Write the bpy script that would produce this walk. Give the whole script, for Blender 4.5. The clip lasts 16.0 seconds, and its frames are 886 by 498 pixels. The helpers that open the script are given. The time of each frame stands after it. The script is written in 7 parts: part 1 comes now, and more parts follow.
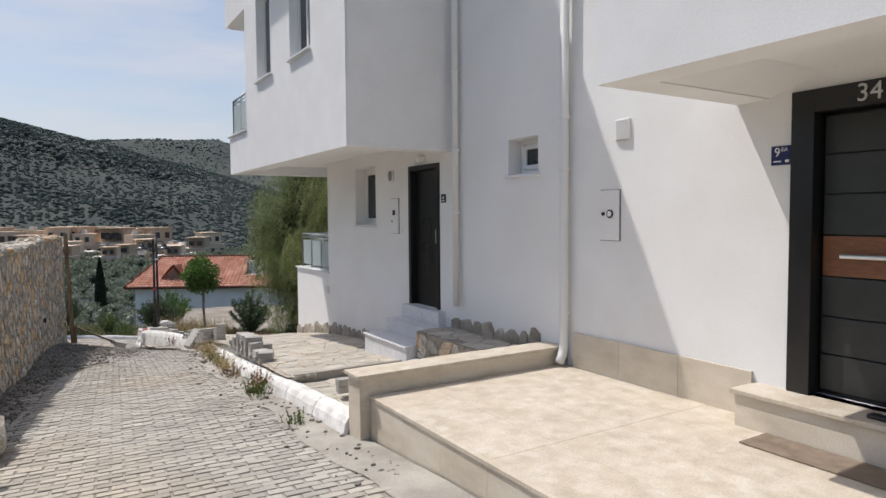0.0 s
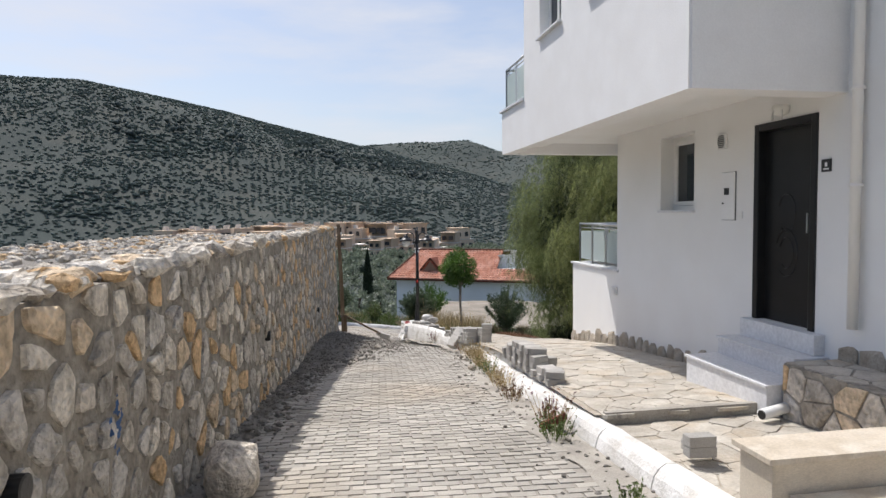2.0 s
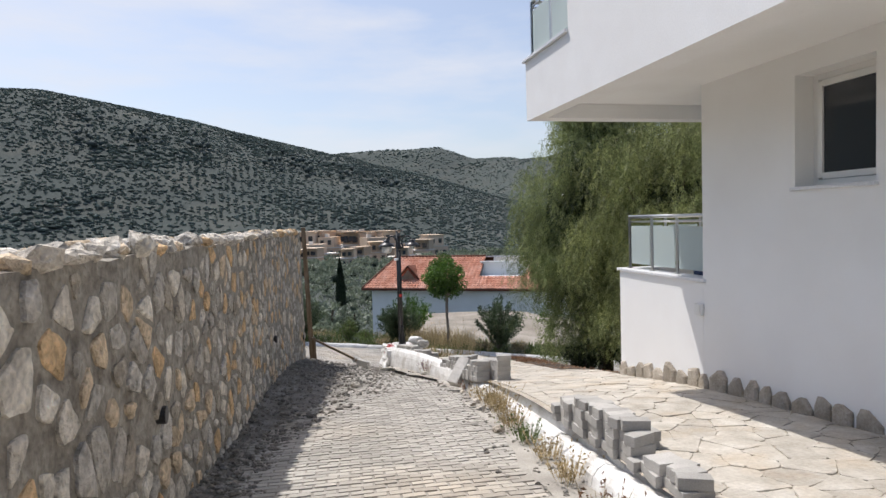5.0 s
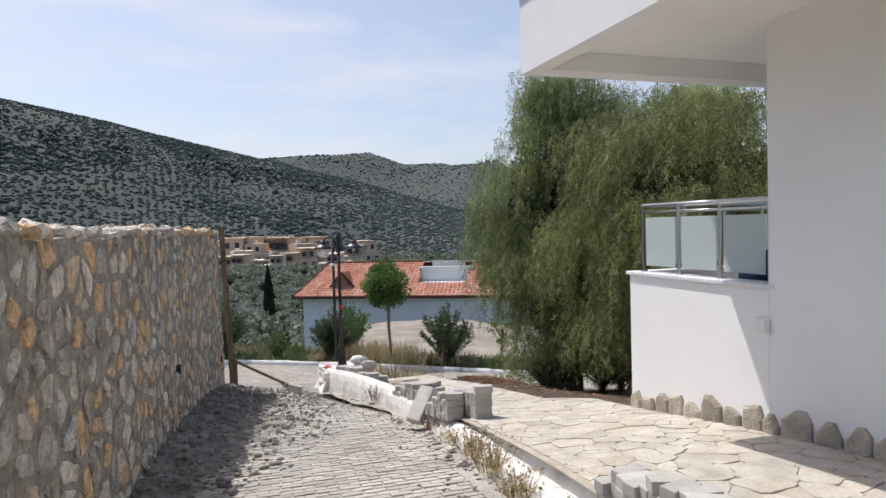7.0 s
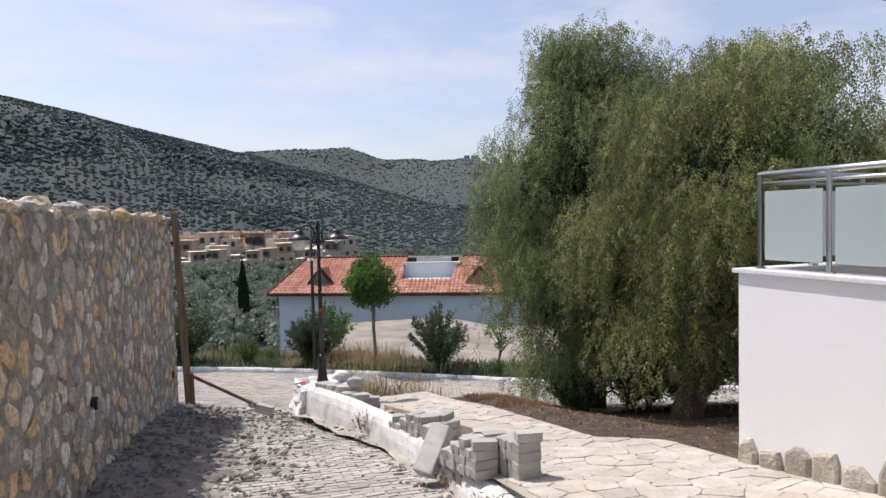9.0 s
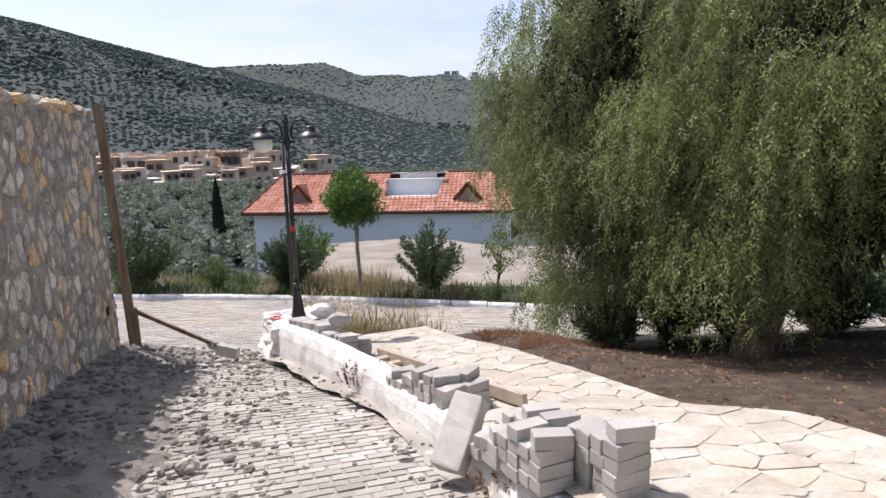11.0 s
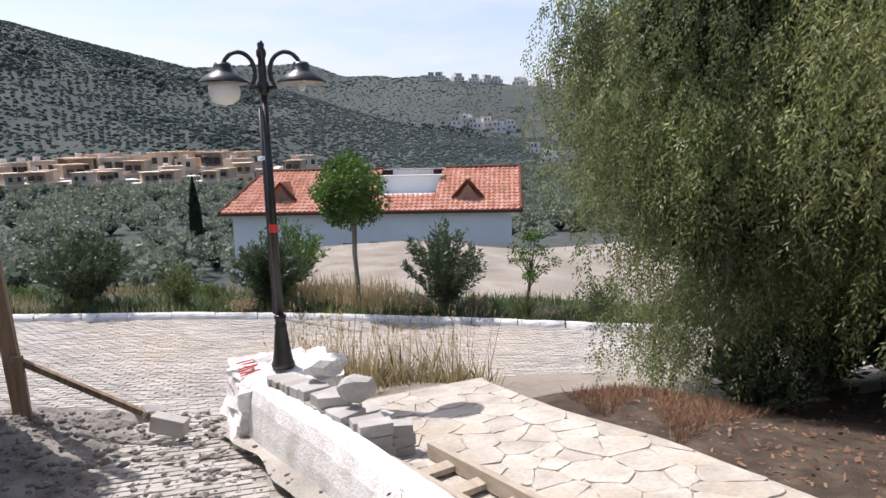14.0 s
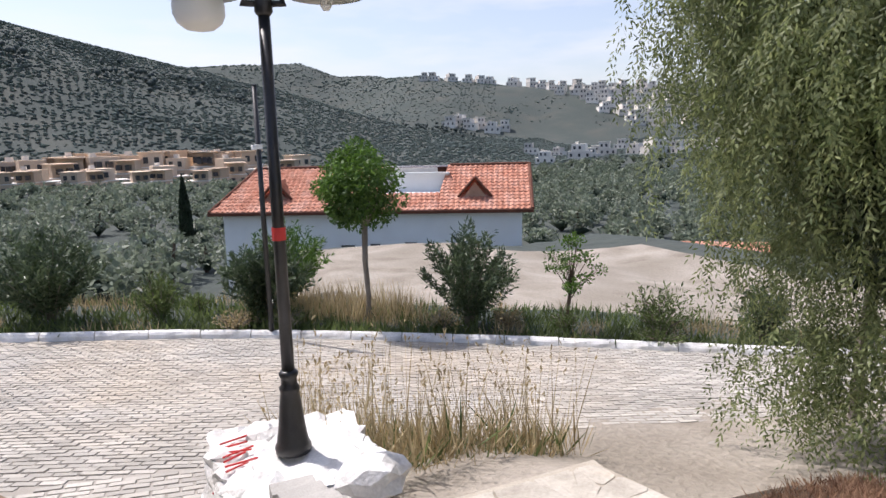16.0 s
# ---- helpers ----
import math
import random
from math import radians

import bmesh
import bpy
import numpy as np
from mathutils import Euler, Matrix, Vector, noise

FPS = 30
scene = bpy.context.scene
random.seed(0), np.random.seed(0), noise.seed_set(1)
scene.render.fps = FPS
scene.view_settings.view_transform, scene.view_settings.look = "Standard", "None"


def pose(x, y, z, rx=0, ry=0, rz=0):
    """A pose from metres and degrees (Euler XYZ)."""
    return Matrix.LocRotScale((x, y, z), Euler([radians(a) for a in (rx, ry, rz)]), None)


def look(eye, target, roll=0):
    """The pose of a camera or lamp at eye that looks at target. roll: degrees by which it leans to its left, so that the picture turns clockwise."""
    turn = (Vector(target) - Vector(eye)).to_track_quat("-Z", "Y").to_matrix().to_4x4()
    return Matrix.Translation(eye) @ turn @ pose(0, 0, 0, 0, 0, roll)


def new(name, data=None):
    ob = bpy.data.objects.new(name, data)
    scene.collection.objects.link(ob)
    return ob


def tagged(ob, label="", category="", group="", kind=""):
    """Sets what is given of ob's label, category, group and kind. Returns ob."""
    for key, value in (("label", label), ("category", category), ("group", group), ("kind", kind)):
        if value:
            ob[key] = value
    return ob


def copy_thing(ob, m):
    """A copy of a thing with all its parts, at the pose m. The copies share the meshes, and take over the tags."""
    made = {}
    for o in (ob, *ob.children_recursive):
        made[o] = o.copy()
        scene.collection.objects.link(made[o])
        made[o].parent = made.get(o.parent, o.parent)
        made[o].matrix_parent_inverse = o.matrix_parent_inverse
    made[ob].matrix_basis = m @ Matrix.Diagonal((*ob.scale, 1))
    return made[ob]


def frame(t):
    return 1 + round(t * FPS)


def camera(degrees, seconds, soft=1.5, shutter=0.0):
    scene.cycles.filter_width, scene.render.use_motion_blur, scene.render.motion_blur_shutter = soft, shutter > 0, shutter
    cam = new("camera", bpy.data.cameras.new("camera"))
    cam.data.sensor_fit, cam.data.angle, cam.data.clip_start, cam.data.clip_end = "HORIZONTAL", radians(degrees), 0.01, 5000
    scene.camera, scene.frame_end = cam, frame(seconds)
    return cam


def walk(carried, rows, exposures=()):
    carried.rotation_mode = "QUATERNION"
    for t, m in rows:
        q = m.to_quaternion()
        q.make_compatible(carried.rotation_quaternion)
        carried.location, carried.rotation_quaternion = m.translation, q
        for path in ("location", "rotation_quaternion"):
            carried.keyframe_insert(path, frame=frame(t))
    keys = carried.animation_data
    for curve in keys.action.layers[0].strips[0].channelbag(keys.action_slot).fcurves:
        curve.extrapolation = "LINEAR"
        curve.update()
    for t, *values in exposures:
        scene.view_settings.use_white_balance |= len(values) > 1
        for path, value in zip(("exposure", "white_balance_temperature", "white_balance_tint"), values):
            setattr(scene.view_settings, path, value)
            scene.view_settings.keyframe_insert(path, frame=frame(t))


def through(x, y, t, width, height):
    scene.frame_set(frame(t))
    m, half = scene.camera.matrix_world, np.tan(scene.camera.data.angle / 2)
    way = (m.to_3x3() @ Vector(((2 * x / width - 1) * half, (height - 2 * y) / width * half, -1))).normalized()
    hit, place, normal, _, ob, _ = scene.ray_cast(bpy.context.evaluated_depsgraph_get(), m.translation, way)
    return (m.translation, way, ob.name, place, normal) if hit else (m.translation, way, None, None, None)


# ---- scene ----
cam = camera(70.0, 16.0)
PATH = [
    (0, (0.349, 0.818, 1.819), (1.394, 2.52, 1.715), -0.4),
    (0.5, (0.424, 1.41, 1.748), (1.276, 3.217, 1.64), -0.3),
    (1, (0.462, 2.045, 1.708), (1.116, 3.932, 1.606), -0.4),
    (1.5, (0.444, 2.618, 1.657), (0.931, 4.555, 1.557), -0.5),
    (2, (0.465, 3.192, 1.643), (0.806, 5.16, 1.534), -0.6),
    (2.5, (0.475, 3.765, 1.594), (0.783, 5.739, 1.492), -0.6),
    (3, (0.537, 4.355, 1.547), (0.853, 6.327, 1.448), -1.0),
    (3.5, (0.553, 4.908, 1.515), (0.882, 6.879, 1.43), -1.0),
    (4, (0.547, 5.492, 1.468), (0.9, 7.458, 1.378), -0.9),
    (4.5, (0.605, 6.019, 1.496), (0.963, 7.985, 1.405), -1.2),
    (5, (0.647, 6.578, 1.445), (1.073, 8.53, 1.357), -1.6),
    (5.2, (0.642, 6.787, 1.429), (1.109, 8.73, 1.343), -1.5),
    (7.5, (0.863, 9.416, 1.234), (1.509, 11.307, 1.156), -1.8),
    (8, (0.922, 9.983, 1.189), (1.58, 11.87, 1.104), -1.8),
    (10.3, (1.438, 12.461, 0.923), (2.196, 14.308, 0.805), -1.4),
    (10.5, (1.476, 12.674, 0.863), (2.229, 14.514, 0.651), -1.4),
    (11, (1.583, 13.216, 0.807), (2.322, 15.042, 0.464), -1.5),
    (11.5, (1.678, 13.775, 0.757), (2.421, 15.6, 0.414), -1.3),
    (12, (1.746, 14.311, 0.683), (2.499, 16.132, 0.339), -1.2),
    (12.5, (1.841, 14.879, 0.611), (2.6, 16.696, 0.261), -1.2),
    (13, (1.878, 15.379, 0.514), (2.649, 17.192, 0.169), -1.0),
    (13.5, (2.005, 15.965, 0.444), (2.779, 17.775, 0.094), -1.5),
    (14, (2.092, 16.464, 0.355), (2.878, 18.271, 0.015), -1.5),
    (14.5, (2.226, 17.025, 0.292), (3.02, 18.828, -0.051), -1.5),
    (15, (2.277, 17.546, 0.216), (3.078, 19.348, -0.119), -1.4),
    (15.5, (2.303, 18.067, 0.135), (3.106, 19.868, -0.202), -1.4),
    (16, (2.343, 18.58, 0.116), (3.149, 20.379, -0.223), -1.4),
]
EXPO = [(0, -0.17, 6440, 12), (1.5, -0.02, 6430, 12), (3.5, 0.08, 6400, 12), (8, 0.08, 6350, 15), (10.3, 0.30, 6400, 18), (11, 0.38, 6400, 18), (16, 0.36, 6400, 17)]
walk(cam, [(t, look(eye, target, roll)) for t, eye, target, roll in PATH], EXPO)

# ---- light: high sun from ahead-left, thin haze ----
SUN_FROM = Vector((-0.32, 0.46, 1.0)).normalized()
world = bpy.data.worlds.new("sky")
scene.world = world
world.use_nodes = True
_wn = world.node_tree.nodes
_sky = _wn.new("ShaderNodeTexSky")
_sky.sky_type = "NISHITA"
_sky.sun_disc = False
_sky.sun_elevation = math.asin(SUN_FROM.z)
_sky.sun_rotation = math.atan2(SUN_FROM.x, SUN_FROM.y)
_sky.altitude = 100
_sky.dust_density = 2.2
_sky.air_density = 1.0
_wn["Background"].inputs[1].default_value = 0.14
world.node_tree.links.new(_sky.outputs[0], _wn["Background"].inputs[0])
sun = new("sun", bpy.data.lights.new("sun", "SUN"))
sun.data.energy = 4.0
sun.data.angle = radians(0.55)
sun.data.color = (1.0, 0.965, 0.915)
sun.matrix_world = look(SUN_FROM * 60, (0, 0, 0))


# ---- materials ----
def mat(name, stops, scale=6.0, rough=0.8, bump=0.3, fine=60.0, metal=0.0, spread=0.0, stretch=(1, 1, 1), island=0.0, stain=None, stain_scale=0.6, height=0.01, grain=0.11):
    """Noise between colour stops at one scale, finer grain on top, relief, and a shift of brightness from object to object."""
    m = bpy.data.materials.new(name)
    m.use_nodes = True
    t = m.node_tree
    n, k = t.nodes, t.links
    b = n["Principled BSDF"]
    tc = n.new("ShaderNodeNewGeometry")
    mp = n.new("ShaderNodeMapping")
    mp.inputs["Scale"].default_value = stretch
    k.new(tc.outputs["Position"], mp.inputs["Vector"])
    big = n.new("ShaderNodeTexNoise")
    big.inputs["Scale"].default_value = scale
    big.inputs["Detail"].default_value = 6
    k.new(mp.outputs[0], big.inputs["Vector"])
    ramp = n.new("ShaderNodeValToRGB")
    el = ramp.color_ramp.elements
    while len(el) < len(stops):
        el.new(0.5)
    for i, c in enumerate(stops):
        el[i].position = 0.28 + 0.44 * i / max(1, len(stops) - 1)
        el[i].color = (*c, 1)
    k.new(big.outputs[0], ramp.inputs[0])
    small = n.new("ShaderNodeTexNoise")
    small.inputs["Scale"].default_value = fine
    small.inputs["Detail"].default_value = 4
    k.new(mp.outputs[0], small.inputs["Vector"])
    hsv = n.new("ShaderNodeHueSaturation")
    val = n.new("ShaderNodeMapRange")
    val.inputs["From Min"].default_value, val.inputs["From Max"].default_value = 0.3, 0.7
    val.inputs["To Min"].default_value, val.inputs["To Max"].default_value = 1 - grain, 1 + grain * 0.9
    k.new(small.outputs[0], val.inputs[0])
    last = val.outputs[0]
    if spread or island:
        src = n.new("ShaderNodeObjectInfo").outputs["Random"] if spread else tc.outputs["Random Per Island"]
        r = n.new("ShaderNodeMapRange")
        w = spread or island
        r.inputs["To Min"].default_value, r.inputs["To Max"].default_value = 1 - w, 1 + w
        k.new(src, r.inputs[0])
        mul = n.new("ShaderNodeMath")
        mul.operation = "MULTIPLY"
        k.new(last, mul.inputs[0])
        k.new(r.outputs[0], mul.inputs[1])
        last = mul.outputs[0]
    k.new(last, hsv.inputs["Value"])
    col = ramp.outputs[0]
    if stain:
        st = n.new("ShaderNodeTexNoise")
        st.inputs["Scale"].default_value = stain_scale
        st.inputs["Detail"].default_value = 5
        k.new(tc.outputs["Position"], st.inputs["Vector"])
        sr = n.new("ShaderNodeMapRange")
        sr.inputs["From Min"].default_value, sr.inputs["From Max"].default_value = 0.5, 0.7
        sr.inputs["To Max"].default_value = 0.75
        k.new(st.outputs[0], sr.inputs[0])
        mx = n.new("ShaderNodeMix")
        mx.data_type = "RGBA"
        k.new(sr.outputs[0], mx.inputs["Factor"])
        k.new(col, mx.inputs["A"])
        mx.inputs["B"].default_value = (*stain, 1)
        col = mx.outputs["Result"]
    k.new(col, hsv.inputs["Color"])
    k.new(hsv.outputs[0], b.inputs["Base Color"])
    b.inputs["Roughness"].default_value = rough
    b.inputs["Metallic"].default_value = metal
    if rough > 0.6:
        b.inputs["Specular IOR Level"].default_value = 0.25
    if bump:
        bp = n.new("ShaderNodeBump")
        bp.inputs["Strength"].default_value = bump
        bp.inputs["Distance"].default_value = height
        add = n.new("ShaderNodeMath")
        add.operation = "ADD"
        k.new(big.outputs[0], add.inputs[0])
        k.new(small.outputs[0], add.inputs[1])
        k.new(add.outputs[0], bp.inputs["Height"])
        k.new(bp.outputs[0], b.inputs["Normal"])
    return m


def leafy(name, a, b_, through=0.35, spread=0.35, rough=0.55):
    """Leaves: colour differs from leaf to leaf, light comes through a little."""
    m = bpy.data.materials.new(name)
    m.use_nodes = True
    n, k = m.node_tree.nodes, m.node_tree.links
    b = n["Principled BSDF"]
    g = n.new("ShaderNodeNewGeometry")
    ramp = n.new("ShaderNodeValToRGB")
    ramp.color_ramp.elements[0].color, ramp.color_ramp.elements[1].color = (*a, 1), (*b_, 1)
    k.new(g.outputs["Random Per Island"], ramp.inputs[0])
    no = n.new("ShaderNodeTexNoise")
    no.inputs["Scale"].default_value = 0.9
    k.new(g.outputs["Position"], no.inputs["Vector"])
    mr = n.new("ShaderNodeMapRange")
    mr.inputs["From Min"].default_value, mr.inputs["From Max"].default_value = 0.3, 0.7
    mr.inputs["To Min"].default_value, mr.inputs["To Max"].default_value = 1 - spread, 1 + spread
    k.new(no.outputs[0], mr.inputs[0])
    hs = n.new("ShaderNodeHueSaturation")
    k.new(ramp.outputs[0], hs.inputs["Color"])
    k.new(mr.outputs[0], hs.inputs["Value"])
    k.new(hs.outputs[0], b.inputs["Base Color"])
    b.inputs["Roughness"].default_value = rough
    tr = n.new("ShaderNodeBsdfTranslucent")
    k.new(hs.outputs[0], tr.inputs[0])
    mix = n.new("ShaderNodeMixShader")
    mix.inputs[0].default_value = through
    k.new(b.outputs[0], mix.inputs[1])
    k.new(tr.outputs[0], mix.inputs[2])
    k.new(mix.outputs[0], n["Material Output"].inputs[0])
    return m


def plain(name, c, rough=0.5, metal=0.0, trans=0.0, ior=1.5):
    m = bpy.data.materials.new(name)
    m.use_nodes = True
    b = m.node_tree.nodes["Principled BSDF"]
    b.inputs["Base Color"].default_value = (*c, 1)
    b.inputs["Roughness"].default_value = rough
    b.inputs["Metallic"].default_value = metal
    b.inputs["Transmission Weight"].default_value = trans
    b.inputs["IOR"].default_value = ior
    return m


M = dict(
    stucco=mat("white_stucco", [(0.80, 0.79, 0.77), (0.83, 0.825, 0.805), (0.85, 0.845, 0.83)], 1.3, 0.85, 0.12, 150, height=0.002, grain=0.025, stain=(0.79, 0.775, 0.745), stain_scale=0.5),
    stucco_b=mat("rough_stucco", [(0.80, 0.79, 0.77), (0.85, 0.845, 0.83)], 2.5, 0.85, 0.22, 70, height=0.004, grain=0.03, stain=(0.79, 0.775, 0.75), stain_scale=0.7),
    paver=mat("grey_concrete_paver", [(0.325, 0.305, 0.265), (0.405, 0.38, 0.335), (0.465, 0.44, 0.39)], 1.1, 0.9, 0.45, 90, island=0.16, stain=(0.47, 0.395, 0.30), stain_scale=0.24, height=0.006),
    paver_o=mat("grey_concrete_paver_single", [(0.325, 0.305, 0.265), (0.405, 0.38, 0.335), (0.465, 0.44, 0.39)], 1.1, 0.9, 0.45, 90, spread=0.16, stain=(0.47, 0.395, 0.30), stain_scale=0.24, height=0.006),
    sand=mat("joint_sand", [(0.27, 0.25, 0.215), (0.37, 0.34, 0.295)], 1.2, 0.95, 0.5, 120),
    block=mat("stacked_grey_block", [(0.37, 0.355, 0.325), (0.48, 0.46, 0.425)], 6, 0.9, 0.5, 110, spread=0.14, height=0.006),
    mortar=mat("grey_mortar", [(0.20, 0.175, 0.145), (0.31, 0.28, 0.235), (0.41, 0.375, 0.32)], 7, 0.95, 1.0, 22, height=0.03, grain=0.24),
    stone=None, stone_i=None,
    flag=mat("pale_flagstone", [(0.37, 0.335, 0.28), (0.47, 0.43, 0.365), (0.56, 0.525, 0.46)], 4.5, 0.8, 0.9, 34, spread=0.10, stain=(0.46, 0.385, 0.29), stain_scale=2.6, height=0.012),
    skirt=mat("tan_upright_stone", [(0.30, 0.26, 0.20), (0.42, 0.37, 0.30), (0.52, 0.47, 0.40)], 5, 0.85, 0.9, 40, spread=0.2, height=0.015),
    flag_joint=mat("flag_joint", [(0.35, 0.305, 0.24), (0.47, 0.425, 0.355)], 5, 0.95, 0.6, 60),
    travertine=mat("cream_travertine", [(0.47, 0.40, 0.305), (0.57, 0.495, 0.39), (0.64, 0.57, 0.47)], 5.0, 0.55, 0.2, 60, spread=0.03, stain=(0.67, 0.62, 0.53), stain_scale=7.0, height=0.004),
    travertine_v=mat("cream_travertine_riser", [(0.52, 0.45, 0.35), (0.62, 0.55, 0.44), (0.68, 0.62, 0.52)], 2.4, 0.5, 0.15, 70, spread=0.07, stretch=(1, 1, 2.5), height=0.004),
    kerbpaint=mat("worn_white_kerb_paint", [(0.60, 0.58, 0.54), (0.76, 0.75, 0.72), (0.80, 0.79, 0.77)], 5, 0.8, 0.6, 50, stain=(0.52, 0.49, 0.44), stain_scale=3.5, spread=0.05, height=0.012),
    concrete=mat("dusty_concrete", [(0.27, 0.25, 0.22), (0.37, 0.345, 0.30), (0.46, 0.43, 0.38)], 2.5, 0.95, 0.6, 60, height=0.012),
    soil=mat("grey_soil_debris", [(0.17, 0.155, 0.135), (0.26, 0.24, 0.21), (0.34, 0.315, 0.28)], 4, 0.95, 0.9, 50, height=0.03),
    # littered soil with the trees' shade mixed into its stops
    shaded_soil=mat("litter_soil_tree_shade", [(0.045, 0.035, 0.027), (0.08, 0.06, 0.044), (0.13, 0.10, 0.072)], 6, 0.95, 0.8, 60, height=0.02),
    earth=mat("pale_dry_earth", [(0.22, 0.19, 0.15), (0.31, 0.275, 0.225), (0.39, 0.35, 0.295)], 0.9, 0.95, 0.7, 14, height=0.06, stain=(0.19, 0.165, 0.125), stain_scale=0.45),
    wood=mat("weathered_timber", [(0.15, 0.10, 0.06), (0.24, 0.17, 0.11), (0.31, 0.24, 0.17)], 3, 0.8, 0.5, 30, stretch=(6, 6, 0.7)),
    wood_pale=mat("dusty_formwork_timber", [(0.36, 0.30, 0.23), (0.48, 0.42, 0.33)], 5, 0.85, 0.4, 50, stretch=(5, 1, 5)),
    doorblack=mat("black_door_lacquer", [(0.010, 0.010, 0.010), (0.016, 0.015, 0.015)], 4, 0.32, 0.03, 60),
    doorgrey=mat("charcoal_door_panel", [(0.026, 0.028, 0.026), (0.040, 0.042, 0.039)], 5, 0.4, 0.08, 80, spread=0.1),
    doorwood=mat("reddish_door_wood", [(0.17, 0.065, 0.03), (0.26, 0.11, 0.05)], 5, 0.4, 0.1, 40, stretch=(1, 2, 14)),
    pvc=plain("white_pvc", (0.78, 0.77, 0.74), 0.35),
    marble=mat("white_marble", [(0.66, 0.66, 0.67), (0.76, 0.76, 0.76)], 2.5, 0.4, 0.04, 30),
    steel=plain("brushed_steel", (0.62, 0.62, 0.60), 0.3, 1.0),
    black=mat("black_enamel", [(0.012, 0.012, 0.013), (0.03, 0.028, 0.026)], 8, 0.38, 0.15, 60),
    glass=plain("dark_glass", (0.02, 0.025, 0.03), 0.04, ior=1.6),
    clear=plain("clear_glass", (0.9, 0.95, 0.93), 0.02, 0.0, 1.0),
    opal=plain("opal_plastic", (0.80, 0.79, 0.74), 0.35),
    navy=plain("navy_plate", (0.012, 0.016, 0.09), 0.35),
    white=plain("white_paint", (0.8, 0.8, 0.78), 0.5),
    red=plain("red_spray_paint", (0.62, 0.05, 0.04), 0.7),
    blue=plain("blue_spray_paint", (0.025, 0.085, 0.22), 0.7),
    rust=mat("rusty_iron", [(0.10, 0.035, 0.02), (0.20, 0.08, 0.045)], 14, 0.85, 0.5, 80),
    manhole=mat("grey_iron_cover", [(0.13, 0.13, 0.13), (0.19, 0.19, 0.185)], 7, 0.7, 0.4, 60),
    tile=mat("orange_roof_tile", [(0.40, 0.16, 0.10), (0.50, 0.235, 0.155), (0.58, 0.33, 0.25)], 1.5, 0.85, 0.3, 12, island=0.12),
    # tile colour darkened as painted fascia shade; ridges and underlay share it
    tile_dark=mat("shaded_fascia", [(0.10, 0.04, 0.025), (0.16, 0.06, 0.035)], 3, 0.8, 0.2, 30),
    farwall=mat("distant_ochre_render", [(0.58, 0.43, 0.30), (0.70, 0.55, 0.41)], 0.06, 0.9, 0, 4, spread=0.22),
    farwall_w=mat("distant_white_render", [(0.66, 0.60, 0.53), (0.76, 0.72, 0.66)], 0.05, 0.9, 0, 4, spread=0.2),
    # near black for windows, and for the darkness of rooms behind openings
    fardark=plain("dark_opening", (0.05, 0.05, 0.055), 0.2),
    bark=mat("grey_brown_bark", [(0.07, 0.05, 0.035), (0.14, 0.11, 0.085)], 9, 0.95, 0.9, 40, stretch=(1, 1, 0.25), height=0.03),
    bark_pale=mat("pale_grey_bark", [(0.18, 0.15, 0.12), (0.29, 0.26, 0.22)], 12, 0.9, 0.6, 50, stretch=(1, 1, 0.3)),
    pepper=leafy("pepper_tree_leaf", (0.095, 0.13, 0.045), (0.30, 0.335, 0.145), 0.5, 0.4),
    # yellower pepper leaf, brightened so sunlight on the second tree is in its colour
    pepper_sun=leafy("sunlit_yellow_pepper_leaf", (0.12, 0.15, 0.05), (0.36, 0.385, 0.16), 0.52, 0.4),
    # pepper leaf darkened to stand for shade in and under the crown
    pepper_shade=leafy("pepper_tree_shade_leaf", (0.02, 0.034, 0.012), (0.055, 0.075, 0.028), 0.2, 0.3),
    oleander=leafy("oleander_leaf", (0.040, 0.068, 0.030), (0.115, 0.155, 0.075), 0.25, 0.3, 0.45),
    roundleaf=leafy("bright_green_leaf", (0.045, 0.10, 0.014), (0.11, 0.20, 0.03), 0.4, 0.25),
    olive=leafy("olive_leaf", (0.11, 0.14, 0.09), (0.25, 0.285, 0.205), 0.4, 0.3),
    # far trees: base colours lifted towards blue-grey in place of distance haze
    scrub=leafy("hazed_hill_scrub", (0.18, 0.225, 0.208), (0.25, 0.30, 0.275), 0.68, 0.2, 0.9),
    scrub_dark=leafy("hazed_hill_pine", (0.085, 0.11, 0.105), (0.14, 0.165, 0.155), 0.5, 0.2, 0.9),
    # cypress green, also the painted shade inside the olive crowns
    cypress=leafy("cypress_leaf_olive_shade", (0.014, 0.028, 0.014), (0.035, 0.055, 0.026), 0.15, 0.3),
    straw=leafy("dry_straw_grass", (0.30, 0.22, 0.10), (0.52, 0.43, 0.26), 0.35, 0.25, 0.8),
    weed=leafy("green_weed", (0.065, 0.10, 0.028), (0.155, 0.195, 0.065), 0.4, 0.35, 0.7),
    brush=leafy("red_brown_dead_brush", (0.17, 0.085, 0.05), (0.32, 0.20, 0.12), 0.3, 0.3, 0.85),
    purple=leafy("purple_flower", (0.09, 0.02, 0.045), (0.16, 0.05, 0.08), 0.3, 0.3, 0.8),
)


